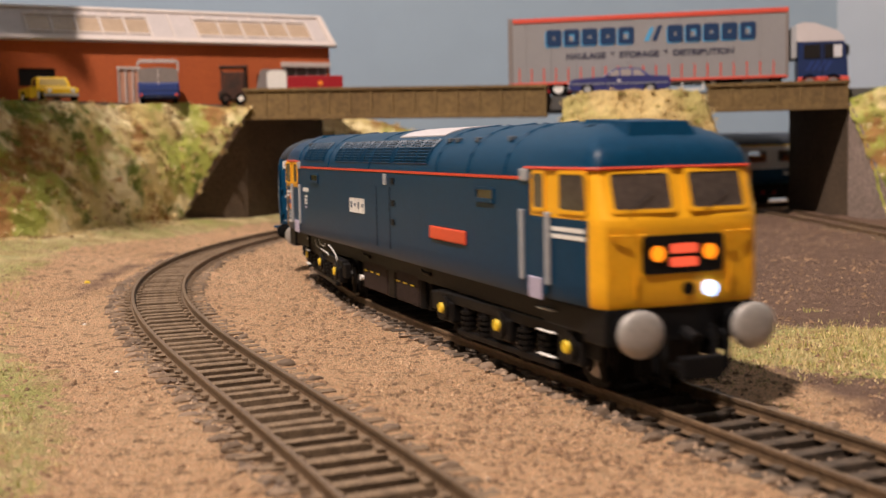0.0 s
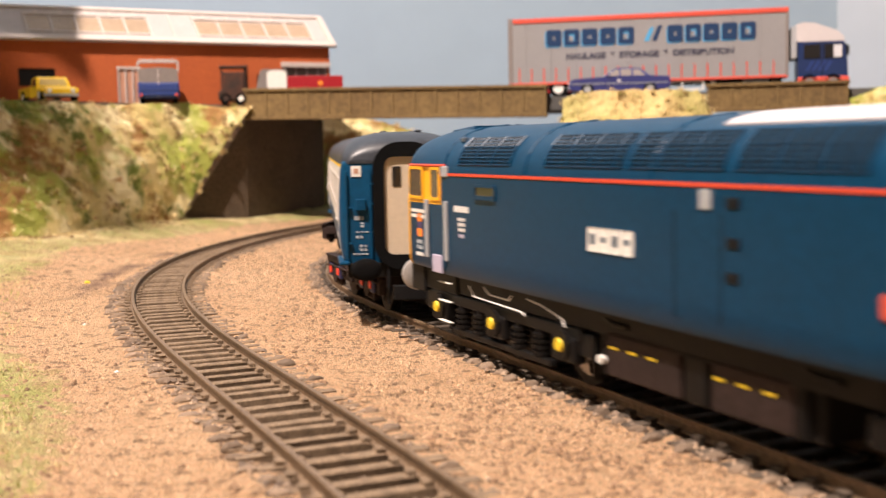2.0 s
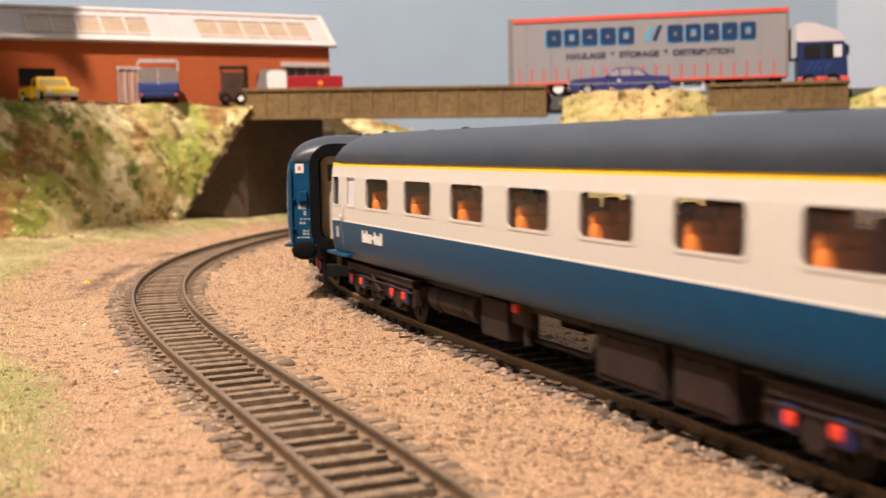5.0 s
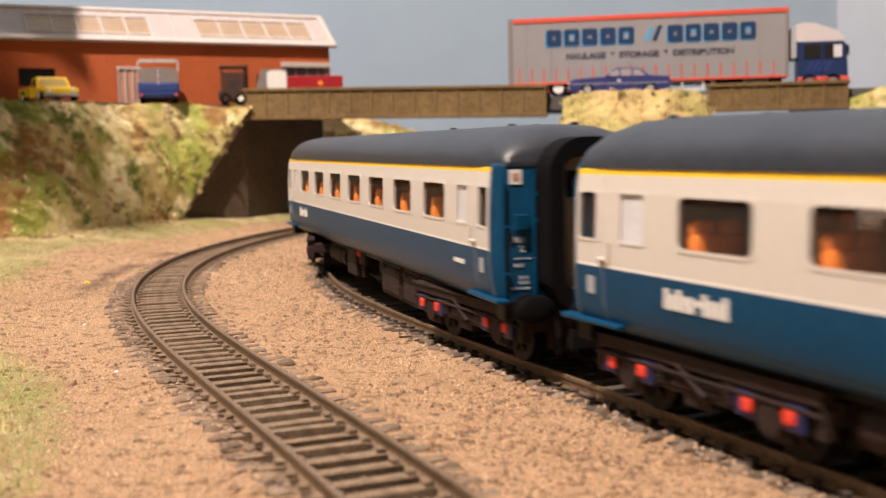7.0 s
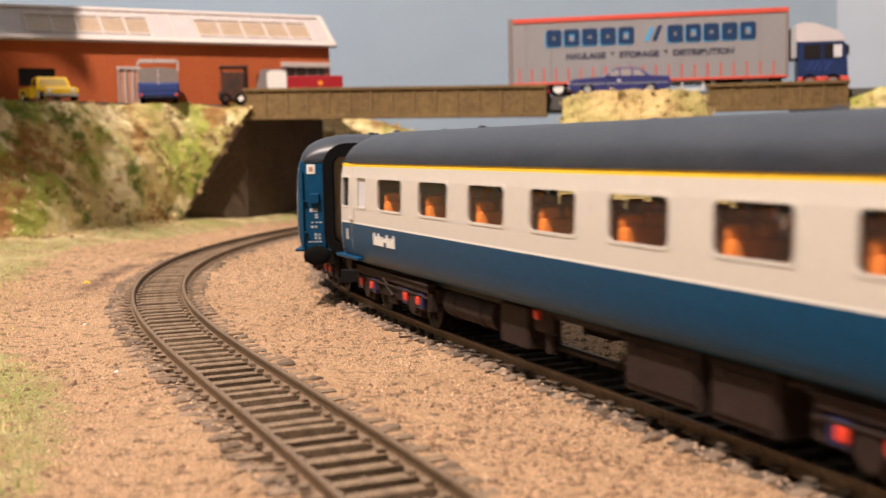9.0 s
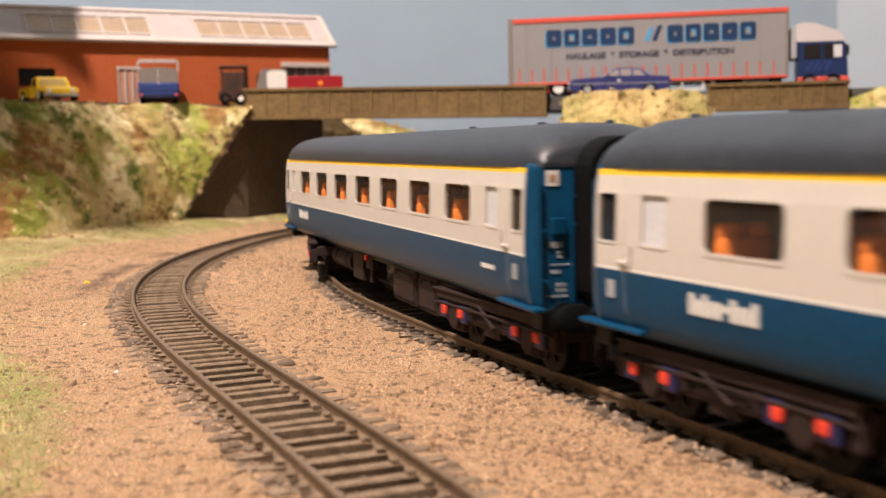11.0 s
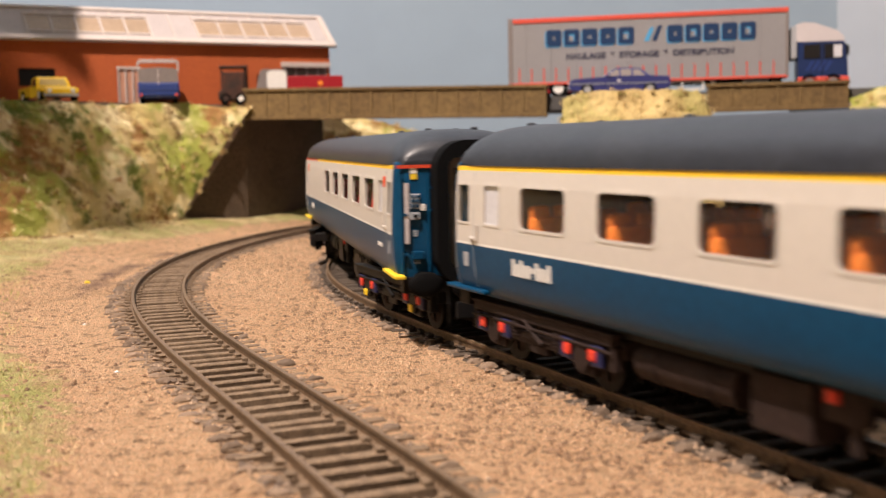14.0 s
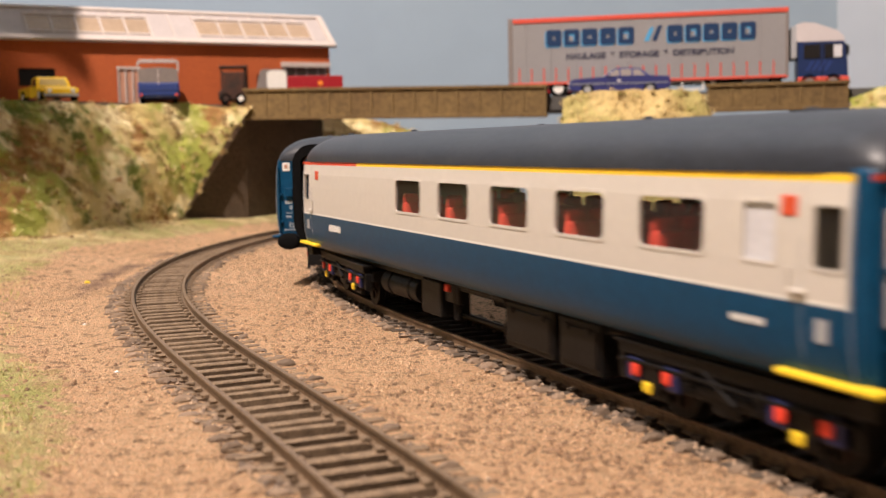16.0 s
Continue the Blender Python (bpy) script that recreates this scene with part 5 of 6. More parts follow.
def loco_bogie(loco, x, sg):
    bm = bmesh.new()
    for sgn in (-1, 1):
        yy = lambda a, b: sorted((sgn * a, sgn * b))
        box(bm, -36, 36, *yy(12.2, 14.6), 9.6, 12.2, 0.4)
        box(bm, -40, -34, *yy(12.2, 14.2), 7.0, 11.6, 0.4)
        box(bm, 34, 40, *yy(12.2, 14.2), 7.0, 11.6, 0.4)
        for ax in (-30, 0, 30):
            box(bm, ax - 4.6, ax + 4.6, *yy(12.2, 15.2), 5.2, 10.2, 0.6)
            rod(bm, (ax, sgn * 15.0, 8.5), (ax, sgn * 15.8, 8.5), 3.0, 14)
        for ax in (-19, -9.5, 9.5, 19):
            for k in range(4):
                rod(bm, (ax, sgn * 13.6, 4.8 + 1.2 * k), (ax, sgn * 13.6, 5.5 + 1.2 * k), 1.9, 12)
            rod(bm, (ax, sgn * 13.6, 4.4), (ax, sgn * 13.6, 10), 1.2, 10)
        box(bm, -24, 24, *yy(13, 14.6), 3.0, 4.4, 0.3)
        for ax in (-34, 34):
            rod(bm, (ax, sgn * 10, 2.0), (ax, sgn * 10, 10), 0.9)
    box(bm, -8, 8, -12, 12, 8, 12.3, 0.4)
    box(bm, -38, 38, -6.2, 6.2, 3.0, 12.3)
    fr = part("bogie", bm, "bogie_black", loco, "black six-wheel bogie frame")
    fr.matrix_basis = mm(x, 0, 0)
    for sgn in (-1, 1):
        for ax in (-30, 0, 30):
            bm = bmesh.new()
            rod(bm, (ax, sgn * 15.7, 8.5), (ax, sgn * 16.3, 8.5), 1.4, 14, 0, 1.1)
            part("axle_cap", bm, "spot_yellow", fr, "bright yellow axle cap")
        for pts in () if sg > 0 else ([(12.4, 15.2), (9.8, 13.1), (-13.5, 12.6), (-15.0, 12.0)], [(4.6, 15.8), (1.8, 14.4), (-7.6, 14.3), (-9.0, 15.4)], [(-16.0, 15.5), (-22.0, 15.0), (-30.4, 13.4), (-31.2, 12.0)]):
            bm = bmesh.new()
            pipe(bm, [(sg * u, sgn * 15.3, z) for u, z in pts], 0.17)
            part("brake_pipe", bm, "white", fr, "thin white brake pipe")
        for zz in (5.8, 10.5, 14.8):
            part("cab_step", block(sg * 23.2 - 3.2, sg * 23.2 + 3.2, *sorted((sgn * 15.9, sgn * 16.9)), zz, zz + 0.26, 0.08), "white", fr, "white-edged cab step")
    for ax in (-30, 0, 30):
        w = part("wheelset", wheelset_mesh(7.2), ["bogie_black", "steel"], fr, smooth=True)
        w.matrix_basis = mm(ax, 0, 7.2)
    return fr


def cab_outline(z, back, tip, wide):
    """Plan outline of a cab at one height, from its back to the nose and round."""
    pts = [(back, wide), (back + 11.0, wide), (tip - 4.0, wide * 0.955), (tip - 1.5, wide * 0.93), (tip - 0.35, wide * 0.86), (tip, wide * 0.45), (tip + 0.1, 0)]
    return [(x, y, z) for x, y in pts] + [(x, -y, z) for x, y in reversed(pts[:-1])]


def build_loco():
    t = thing("diesel_locomotive", "dark blue diesel locomotive with yellow cabs and lit headlamp", "locomotive")
    # middle body and roof
    bm = bmesh.new()
    prof = [(16.9, 17.0), (17.5, 18.4), (17.65, 22), (17.6, 39.7)]
    for sgn in (-1, 1):
        loft(bm, [[(-96, sgn * y, z) for y, z in prof], [(96, sgn * y, z) for y, z in prof]], close=False, caps=False)
    loft(bm, [[(-96, -16.9, 17.0), (96, -16.9, 17.0)], [(-96, 16.9, 17.0), (96, 16.9, 17.0)]], close=False, caps=False)
    bmesh.ops.remove_doubles(bm, verts=bm.verts, dist=0.01)
    part("body", bm, "loco_blue", t, "dark blue painted body side", smooth=True)
    bm = bmesh.new()
    arc = LOCO_ROOF + [(-y, z) for y, z in reversed(LOCO_ROOF[:-1])]
    loft(bm, [[(x, y, z) for y, z in arc] for x in (-97, 97)])
    roof = part("roof", bm, "loco_blue", t, "dark blue curved roof", smooth=True)
    for sgn in (-1, 1):
        part("cantrail_line", block(-96, 94, *sorted((sgn * 17.5, sgn * 17.75)), 39.75, 40.35), "line_red", t, "thin orange-red line")
        # grilles
        for u0, u1 in ((-86, -61), (-46, -19), (-16.5, 8.5), (11.5, 37)):
            def on_roof(a, b, q, sgn=sgn):
                y, z = roof_at(b)
                y2, z2 = roof_at(min(1, b + 0.02))
                n = Vector((0, z2 - z, y - y2)).normalized()
                return (a, sgn * (y + n.y * q), z + n.z * q)
            ks = [0.20, 0.28, 0.36, 0.44, 0.52, 0.58]
            bm = bmesh.new()
            loft(bm, [[on_roof(u0, k, 0.06) for k in ks], [on_roof(u1, k, 0.06) for k in ks]], close=False, caps=False)
            g = part("roof_grille", bm, "black", roof, "dark slatted radiator grille")
            bm = bmesh.new()
            for k in np.linspace(0.2, 0.58, 9):
                rod(bm, on_roof(u0 - 0.4, float(k), 0.2), on_roof(u1 + 0.4, float(k), 0.2), 0.16, 4)
            n = int((u1 - u0) / 2.6)
            for i in range(n + 1):
                u = u0 + (u1 - u0) * i / n
                pipe(bm, [on_roof(u, k, 0.22) for k in ks], 0.2 if i % 3 else 0.34, 4)
            part("slats", bm, "loco_blue", g)
        for u in (-94, -54, -10, 44, 64, 84):
            bm = bmesh.new()
            pipe(bm, [on_roof(u, k, 0.0) for k in (0.05, 0.2, 0.35, 0.5, 0.65, 0.8, 0.98)], 0.38, 5)
            part("roof_rib", bm, "loco_blue", roof)
        for u in (-90, 45, 50, 62, 80):
            x, y, z = on_roof(u, 0.55, 0.1)
            part("lifting_eye", block(x - 0.9, x + 0.9, *sorted((y - sgn * 0.7, y + sgn * 0.7)), z - 0.4, z + 0.7, 0.2), "eye_grey", roof, "small grey roof fitting")
        # side details
        for u0, u1, z0, z1 in ((-77.5, -67, 35.2, 38.2), (68.5, 78.5, 34.8, 37.8)):
            uc, zc, w, h = (u0 + u1) / 2, (z0 + z1) / 2, u1 - u0, z1 - z0
            f = part("side_window", ring([(a + uc, b + zc) for a, b in rounded(w, h, 0.7)], [(a + uc, b + zc) for a, b in rounded(w - 1.4, h - 1.2, 0.4)], side_to(17.6, sgn), 0.35), "loco_blue", t)
            part("pane", plate([(a + uc, b + zc) for a, b in rounded(w - 1.2, h - 1.0, 0.4)], side_to(17.56, sgn), 0.15), "dark_glass", f)
            part("sill", block(u0, u1, *sorted((sgn * 17.6, sgn * 18.1)), z0 - 0.25, z0 + 0.1), "loco_blue", f)
        part("nameplate", block(40, 63, *sorted((sgn * 17.6, sgn * 18.2)), 24.6, 27.8, 0.4), "plate_red", t, "plain bright red nameplate")
        for k in range(4):
            part("logo_bar", block(-29.6 + 3.7 * k, -26.2 + 3.7 * k, *sorted((sgn * 17.6, sgn * 17.78)), 27.7, 31.9, 0.3), "white", t, "white logo block")
        for k in range(4):
            part("logo_slit", block(-28.9 + 3.7 * k, -27.3 + 3.7 * k, *sorted((sgn * 17.76, sgn * 17.82)), 28.9 + 0.5 * (k % 2), 30.8 - 0.4 * (k % 2)), "loco_blue", t)
        bars(t, "number_bar", -88.5, -80.5, 31.6, 33.4, sgn, 17.62, "white", 1, 5, 0.25)
        bars(t, "data_panel", -86.5, -82.5, 27.4, 30.8, sgn, 17.62, "white", 3, 2, 0.35)
        bars(t, "data_panel", -86.0, -83.2, 26.2, 27.0, sgn, 17.62, "lilac", 1, 1, 0.1)
        part("white_tag", block(3.0, 5.8, *sorted((sgn * 17.6, sgn * 17.85)), 36.4, 39.4, 0.2), "grey_paint", t, "small pale inspection plate")
        for zz in (36.8, 31.0, 26.0):
            part("grab_recess", block(9.5, 12.5, *sorted((sgn * 17.6, sgn * 17.85)), zz, zz + 1.6, 0.2), "black", t)
        for u in (-3.5, 8.2):
            bm = bmesh.new()
            pipe(bm, [(u, sgn * 17.64, 19.5), (u, sgn * 17.62, 36)], 0.14, 4)
            part("door_seam", bm, "black", t)
    part("roof_panel", slab_on_roof(1, 35), "pale_panel", roof, "pale pinkish-white roof panel")
    # cabs at both ends
    for sg in (1, -1):
        root = part("cab", cab_mesh(), ["loco_blue", "cab_yellow"], t, "cab with yellow front and blue lower sides", smooth=True)
        dome = part("cab_roof", cab_roof_mesh(), "loco_blue", t, "rounded blue cab roof", smooth=True)
        turn = mm(-0.9 * sg, 0, 0, 0, 0, 0 if sg > 0 else 180)
        root.matrix_basis = turn
        dome.matrix_basis = turn
        part("roof_hood", hood_mesh(), "loco_blue", dome, "low dark blue hood over the windscreens")
        bm = bmesh.new()
        pts = [Vector(p) for p in cab_outline(42.0, 94.5, 120.3, 17.5)]
        tube(bm, pts, 0.36)
        part("cantrail_line", bm, "line_red", root, "thin orange-red line")
        # windscreens lean back
        def face(a, b, q):
            k = (b - 33.2) / (41.6 - 33.2)
            x = 122.9 - 2.5 * k - 0.055 * max(0, abs(a) - 8) ** 1.5
            return (x + q, a, b)
        for y in (-7.6, 7.6):
            o = [(a + y, b + 38.0) for a, b in rounded(12.8, 7.6, 0.8)]
            i = [(a + y, b + 38.0) for a, b in rounded(11.2, 6.2, 0.6)]
            w = part("windscreen", ring(o, i, face, 0.36), "cab_yellow", root)
            part("pane", plate(i, face, 0.22), "cab_glass", w, "dark cab windscreen glass")
            bm = bmesh.new()
            pipe(bm, [face(y - 3.5, 34.4, 0.5), face(y + 2.0, 38.0, 0.5)], 0.09, 4)
            part("wiper", bm, "black", w)
        nose = lambda a, b, q: (122.65 - 0.055 * max(0, abs(a) - 8) ** 1.5 + q, a, b)
        code = part("headcode_panel", plate([(a, b + 26.8) for a, b in rounded(16.4, 6.8, 0.9)], nose, 0.35), "black", root, "black glossy headcode panel")
        for y in (-5.3, 5.3):
            bm = bmesh.new()
            rod(bm, (122.7, y, 27.0), (123.3, y, 27.0), 1.4, 18)
            part("marker_light", bm, "lamp_amber" if sg > 0 else "dark_glass", code, "glowing amber marker light" if sg > 0 else "")
        for k in range(2):
            part("headcode_glow", plate([(a, b + 25.4 + 2.4 * k) for a, b in rounded(5.6, 1.7, 0.4)], nose, 0.5), "lamp_red" if sg > 0 else "black", code, "red lit headcode row" if sg > 0 else "")
        part("headlight", headlight_mesh(), "lamp_white" if sg > 0 else "frosted", root, "bright white headlight" if sg > 0 else "")
        bm = bmesh.new()
        rod(bm, (122.3, 1.0, 20.6), (123.0, 1.0, 20.6), 1.2, 12)
        part("jumper_socket", bm, "bogie_black", root)
        for y in (-14.0, -9.5, 14.0, 9.5):
            bm = bmesh.new()
            pipe(bm, [nose(y, 30.4, 0.3), nose(y, 30.4, 0.9), nose(y * 0.8, 30.4, 0.9)], 0.2, 5)
            pipe(bm, [nose(y, 19.4, 0.2), nose(y, 25, 0.6)], 0.18, 5)
            part("handrail", bm, "cab_yellow", root)
        # sides of the cab
        for sgn in (-1, 1):
            side = lambda a, b, q, sgn=sgn: (a, sgn * (17.38 * (1 - 0.0033 * max(0.0, a - 105.6)) + q), b)
            for u0, u1 in ((98.4, 102.8), (109.0, 117.8)):
                uc, w = (u0 + u1) / 2, u1 - u0
                i = [(a + uc + (0.5 if b < 0 and w > 6 and a > 0 else 0), b + 37.8) for a, b in rounded(w, 6.4, 0.7)]
                o = [(a + uc, b + 37.8) for a, b in rounded(w + 1.4, 7.8, 0.9)]
                f = part("side_window", ring(o, i, side, 0.3), "cab_yellow", root)
                part("pane", plate(i, side, 0.2), "cab_glass", f, "dark cab side glass")
            for zz in (29.3, 30.6):
                part("number_bar", plate([(105.8, zz), (117.6, zz), (117.6, zz + 0.8), (105.8, zz + 0.8)], side, 0.12), "white", root)
            part("cab_door", plate([(a + 99.2, b + 25.6) for a, b in rounded(8.6, 14.2, 0.3)], side, 0.32), "loco_blue", root, "blue cab door between grey handrails")
            for u in (93.6, 105.0):
                part("grab_rail", block(u - 0.75, u + 0.75, *sorted((sgn * 17.5, sgn * 18.3)), 20.4, 34.0, 0.2), "grey_paint", root, "pale grey cab door handrail")
            part("kick_plate", block(96.5, 102.0, *sorted((sgn * 17.4, sgn * 18.0)), 17.2, 21.4, 0.2), "lilac", root, "lilac-grey kick plate")
            part("rain_strip", block(92.6, 96.2, *sorted((sgn * 17.4, sgn * 18.0)), 39.4, 41.9, 0.3), "grey_paint", root)
            if sg < 0:
                for zz in (29.4, 25.8):
                    part("round_badge", plate([(a + 111.5, b + zz) for a, b in rounded(3.8, 2.0, 0.9)], side, 0.12), "seat_orange", root, "orange badge")
                part("round_badge", plate([(a + 111.5, b + 27.6) for a, b in rounded(3.6, 1.6, 0.3)], side, 0.1), "lilac_dark", root, "dark purple badge")
                bars(root, "data_panel", 109.5, 113.5, 21.6, 24.2, sgn, 17.1, "stencil", 2, 3, 0.3)
                bars(root, "data_panel", 109.2, 114.0, 20.0, 21.2, sgn, 17.1, "white", 1, 5, 0.3)
        part("buffer_beam", block(114, 122.2, -15.2, 15.2, 11.0, 17.6, 0.4), "black", root, "black buffer beam")
        part("valance", block(96, 119, -14.6, 14.6, 12.0, 17.0, 0.4), "black", root)
        for y in (-8.5, -6.0, 6.0, 8.5):
            bm = bmesh.new()
            pipe(bm, [(122, y, 12.5), (123.4, y, 11.5), (123.6, y, 6.0), (122.6, y * 0.9, 4.6)], 0.6)
            part("air_hose", bm, "rubber", root)
        for y in (-11.35, 11.35):
            buffer(t, sg * 120.8, y, sg, "buffer_steel", 4.2, 1.08)
        screw_coupling(t, sg * 120.5, sg)
    # tanks and boxes between the bogies
    part("fuel_tank", block(-30, 24, -12.2, 12.2, 4.5, 16.0, 0.6), "bogie_black", t, "black underfloor tank")
    for sgn in (-1, 1):
        for k, (u, u1) in enumerate(((-30, -7.4), (-6.2, -0.4), (0.8, 19.5))):
            part("battery_box", block(u, u1, *sorted((sgn * 12, sgn * 14.0)), 5.0, 13.5, 0.4), "bogie_brown" if k != 1 else "bogie_black", t)
        for u in (-27.4, -21.4, -15.5, 2.9, 8.7, 14.7):
            part("yellow_dash", block(u - 1.3, u + 1.3, *sorted((sgn * 13.9, sgn * 14.15)), 10.1, 10.5), "spot_yellow", t, "small yellow marking")
        for u in (-31.5, 20.5):
            bm = bmesh.new()
            rod(bm, (u, sgn * 12.6, 5.0), (u, sgn * 12.6, 16.5), 1.3, 12)
            pipe(bm, [(u, sgn * 13.4, 15.5), (u + 4, sgn * 14.2, 14.6), (u + 9, sgn * 14.2, 14.6)], 0.5)
            part("filler_pipe", bm, "bogie_black", t)
        bm = bmesh.new()
        rod(bm, (-31.3, sgn * 13.6, 7.7), (-31.3, sgn * 14.7, 7.7), 0.85, 10)
        part("white_cap", bm, "white", t, "small white cap")
    part("underframe", block(-110, 110, -14.0, 14.0, 12.4, 17.3), "bogie_black", t)
    for sg in (1, -1):
        loco_bogie(t, sg * 75.5, sg)
    return t


def slab_on_roof(u0, u1):
    bm = bmesh.new()
    ks = [0.66, 0.74, 0.82, 0.9, 1.0]
    side = [roof_at(k) for k in ks]
    arc = [(-y, z) for y, z in side] + [(y, z) for y, z in reversed(side[:-1])]
    loft(bm, [[(u, y * 1.005, z + 0.3) for y, z in arc] + [(u, y, z - 0.3) for y, z in reversed(arc)] for u in (u0, u1)])
    return bm


def cab_mesh():
    bm = bmesh.new()
    levels = [(17.6, 122.4, 16.9), (18.6, 122.6, 17.3), (22.0, 122.65, 17.4), (31.2, 122.6, 17.4), (33.0, 122.75, 17.4), (33.4, 122.55, 17.4), (42.0, 120.0, 17.3)]
    vs = loft(bm, [cab_outline(z, 94.6, tip, w) for z, tip, w in levels])
    for f in bm.faces:
        c = f.calc_center_median()
        f.material_index = 1 if (c.x > 119.7 or c.z > 33.1) else 0
    return bm


def cab_roof_mesh():
    bm = bmesh.new()
    rings = []
    for y, z in LOCO_ROOF[1:]:
        k = (z - 41.4) / (50.9 - 41.4)
        rings.append(cab_outline(z + 0.5 * (1 - k), 94.8, 120.5 - 1.2 * k - 13.5 * k ** 3, max(y, 0.6)))
    loft(bm, rings)
    return bm


def hood_mesh():
    bm = bmesh.new()
    a = [(100, -8.4, 49.2), (99, 8.4, 49.2), (116.5, 7.4, 46.6), (116.5, -7.4, 46.6)]
    b = [(100, -7.2, 51.0), (100, 7.2, 51.0), (115, 6.2, 50.2), (115, -6.2, 50.2)]
    loft(bm, [a, b])
    return bm


def headlight_mesh():
    bm = bmesh.new()
    rod(bm, (122.3, 5.4, 20.4), (123.5, 5.4, 20.4), 1.4, 20)
    return bm


loco = build_loco()
coach = build_coach("blue and cream passenger coach with a yellow line and orange seats", leading=True)
plain_coach = build_coach("blue and cream passenger coach with a yellow line and orange seats")
first_copies = [plain_coach, copy_thing(plain_coach, Matrix())]
last_copy = copy_thing(plain_coach, Matrix())
brake_coach = build_coach("blue and cream brake coach with red and yellow line", brake=True)
tagged(brake_coach, group="coaches of the train")
# ---- brick workshop on the high ground ----
def build_workshop():
    t = thing("workshop", "orange-red brick workshop with a pale glazed roof", "building", m=mm(-296.0, 685.3, ROAD, 0, 0, 28.7))
    L, D, H = 250.0, 60.0, 41.2
    holes = [(43, 65, 12, 23), (103, 117.3, 0, 24), (216, 248, 19, 26)]
    us = sorted({0, L, *[h[0] for h in holes], *[h[1] for h in holes]})
    zs = sorted({0, H, *[h[2] for h in holes], *[h[3] for h in holes]})
    bm = bmesh.new()
    V = {(u, z): bm.verts.new((u, 0, z)) for u in us for z in zs}
    for i in range(len(us) - 1):
        for j in range(len(zs) - 1):
            uc, zc = (us[i] + us[i + 1]) / 2, (zs[j] + zs[j + 1]) / 2
            if not any(a < uc < b and c < zc < d for a, b, c, d in holes):
                bm.faces.new((V[us[i], zs[j]], V[us[i + 1], zs[j]], V[us[i + 1], zs[j + 1]], V[us[i], zs[j + 1]]))
    w = part("front_wall", bm, "brick_red", t, "orange-red brick wall")
    so = w.modifiers.new("thick", "SOLIDIFY")
    so.thickness, so.offset = 2.5 * S, -1
    for x in (0.0, L - 2.5):
        bm = bmesh.new()
        pent = [(2.6, 0), (D, 0), (D, H), (24, 61.5), (2.6, H)]
        loft(bm, [[(x, y, z) for y, z in pent], [(x + 2.5, y, z) for y, z in pent]])
        part("gable_wall", bm, "brick_red", t)
    part("back_wall", block(2.6, L - 2.6, D - 2.5, D, 0, H), "brick_red", t)
    part("inside_floor", block(2.6, L - 2.6, 3, D - 3, 0.1, 0.6), "tarmac", t)
    # roof slope from the eave to the ridge
    ey, ez, ry, rz = -2.5, 40.2, 24.0, 62.6
    def slope(u, v, q):
        n = Vector((0, -(rz - ez), ry - ey)).normalized()
        return (u, ey + (ry - ey) * v + n.y * q, ez + (rz - ez) * v + n.z * q)
    def roof_bar(u0, u1, v0, v1, q, name, mat, parent, label=""):
        bm = bmesh.new()
        c = [(u0, v0), (u1, v0), (u1, v1), (u0, v1)]
        loft(bm, [[slope(u, v, 0) for u, v in c], [slope(u, v, q) for u, v in c]])
        return part(name, bm, mat, parent, label)
    roof = roof_bar(-4, L + 3, 0.02, 1.0, 0.8, "roof", "roof_sheet", t, "pale grey sheet roof with skylights")
    bm = bmesh.new()
    loft(bm, [[(x, 24, 63.0), (x, 62.5, 40.7), (x, 62.5, 39.7), (x, 24, 62.0)] for x in (-4, L + 3)])
    part("roof_back", bm, "roof_sheet", roof)
    roof_bar(-5, L + 4, -0.02, 0.10, 2.0, "eave_board", "roof_frame", roof, "white eave board")
    roof_bar(-5, L + 4, 0.94, 1.02, 2.0, "ridge_board", "roof_frame", roof, "white ridge board")
    for u in (-4.5, L):
        roof_bar(u, u + 4.0, 0.09, 0.95, 2.0, "barge_board", "roof_frame", roof, "white barge board")
    for u0, u1, n in ((50, 127, 5), (158, 239, 5)):
        for k in range(n):
            a, b = u0 + (u1 - u0) * k / n, u0 + (u1 - u0) * (k + 1) / n
            roof_bar(a + 0.8, b - 0.8, 0.25, 0.70, 1.1, "skylight", "skylight", roof, "brownish skylight pane")
            roof_bar(a - 0.6, a + 0.6, 0.10, 0.76, 1.7, "glazing_bar", "roof_frame", roof)
            roof_bar(a + (b - a) * 0.5 - 1.2, a + (b - a) * 0.5 + 1.2, 0.80, 0.90, 1.6, "roof_clip", "roof_frame", roof)
        roof_bar(u1 - 0.6, u1 + 0.6, 0.10, 0.76, 1.7, "glazing_bar", "roof_frame", roof)
        roof_bar(u0 - 1, u1 + 1, 0.74, 0.78, 1.8, "glazing_bar", "roof_frame", roof)
        roof_bar(u0 - 1, u1 + 1, 0.21, 0.25, 1.5, "glazing_bar", "roof_frame", roof)
    for u in (127, 142, 158):
        roof_bar(u - 0.5, u + 0.5, 0.10, 0.94, 1.4, "glazing_bar", "roof_frame", roof)
    # openings
    wdw = part("window", block(43, 65, 1.2, 2.0, 12, 23), "dark_glass", t, "dark workshop window")
    d = part("door", block(103, 117.3, 0.6, 2.0, 0.2, 24), "door_pink", t, "pinkish panelled door with pale frame")
    for x in (103.2, 107.8, 112.4, 116.3):
        part("door_stile", block(x, x + 0.8, -0.3, 0.8, 0.2, 24), "roof_frame", d)
    part("door_head", block(102.5, 118, -0.4, 0.8, 23.4, 24.8), "roof_frame", d)
    wr = part("window", block(216, 248, 0.8, 1.8, 19, 26), "van_grey", t, "grey window under a white lintel")
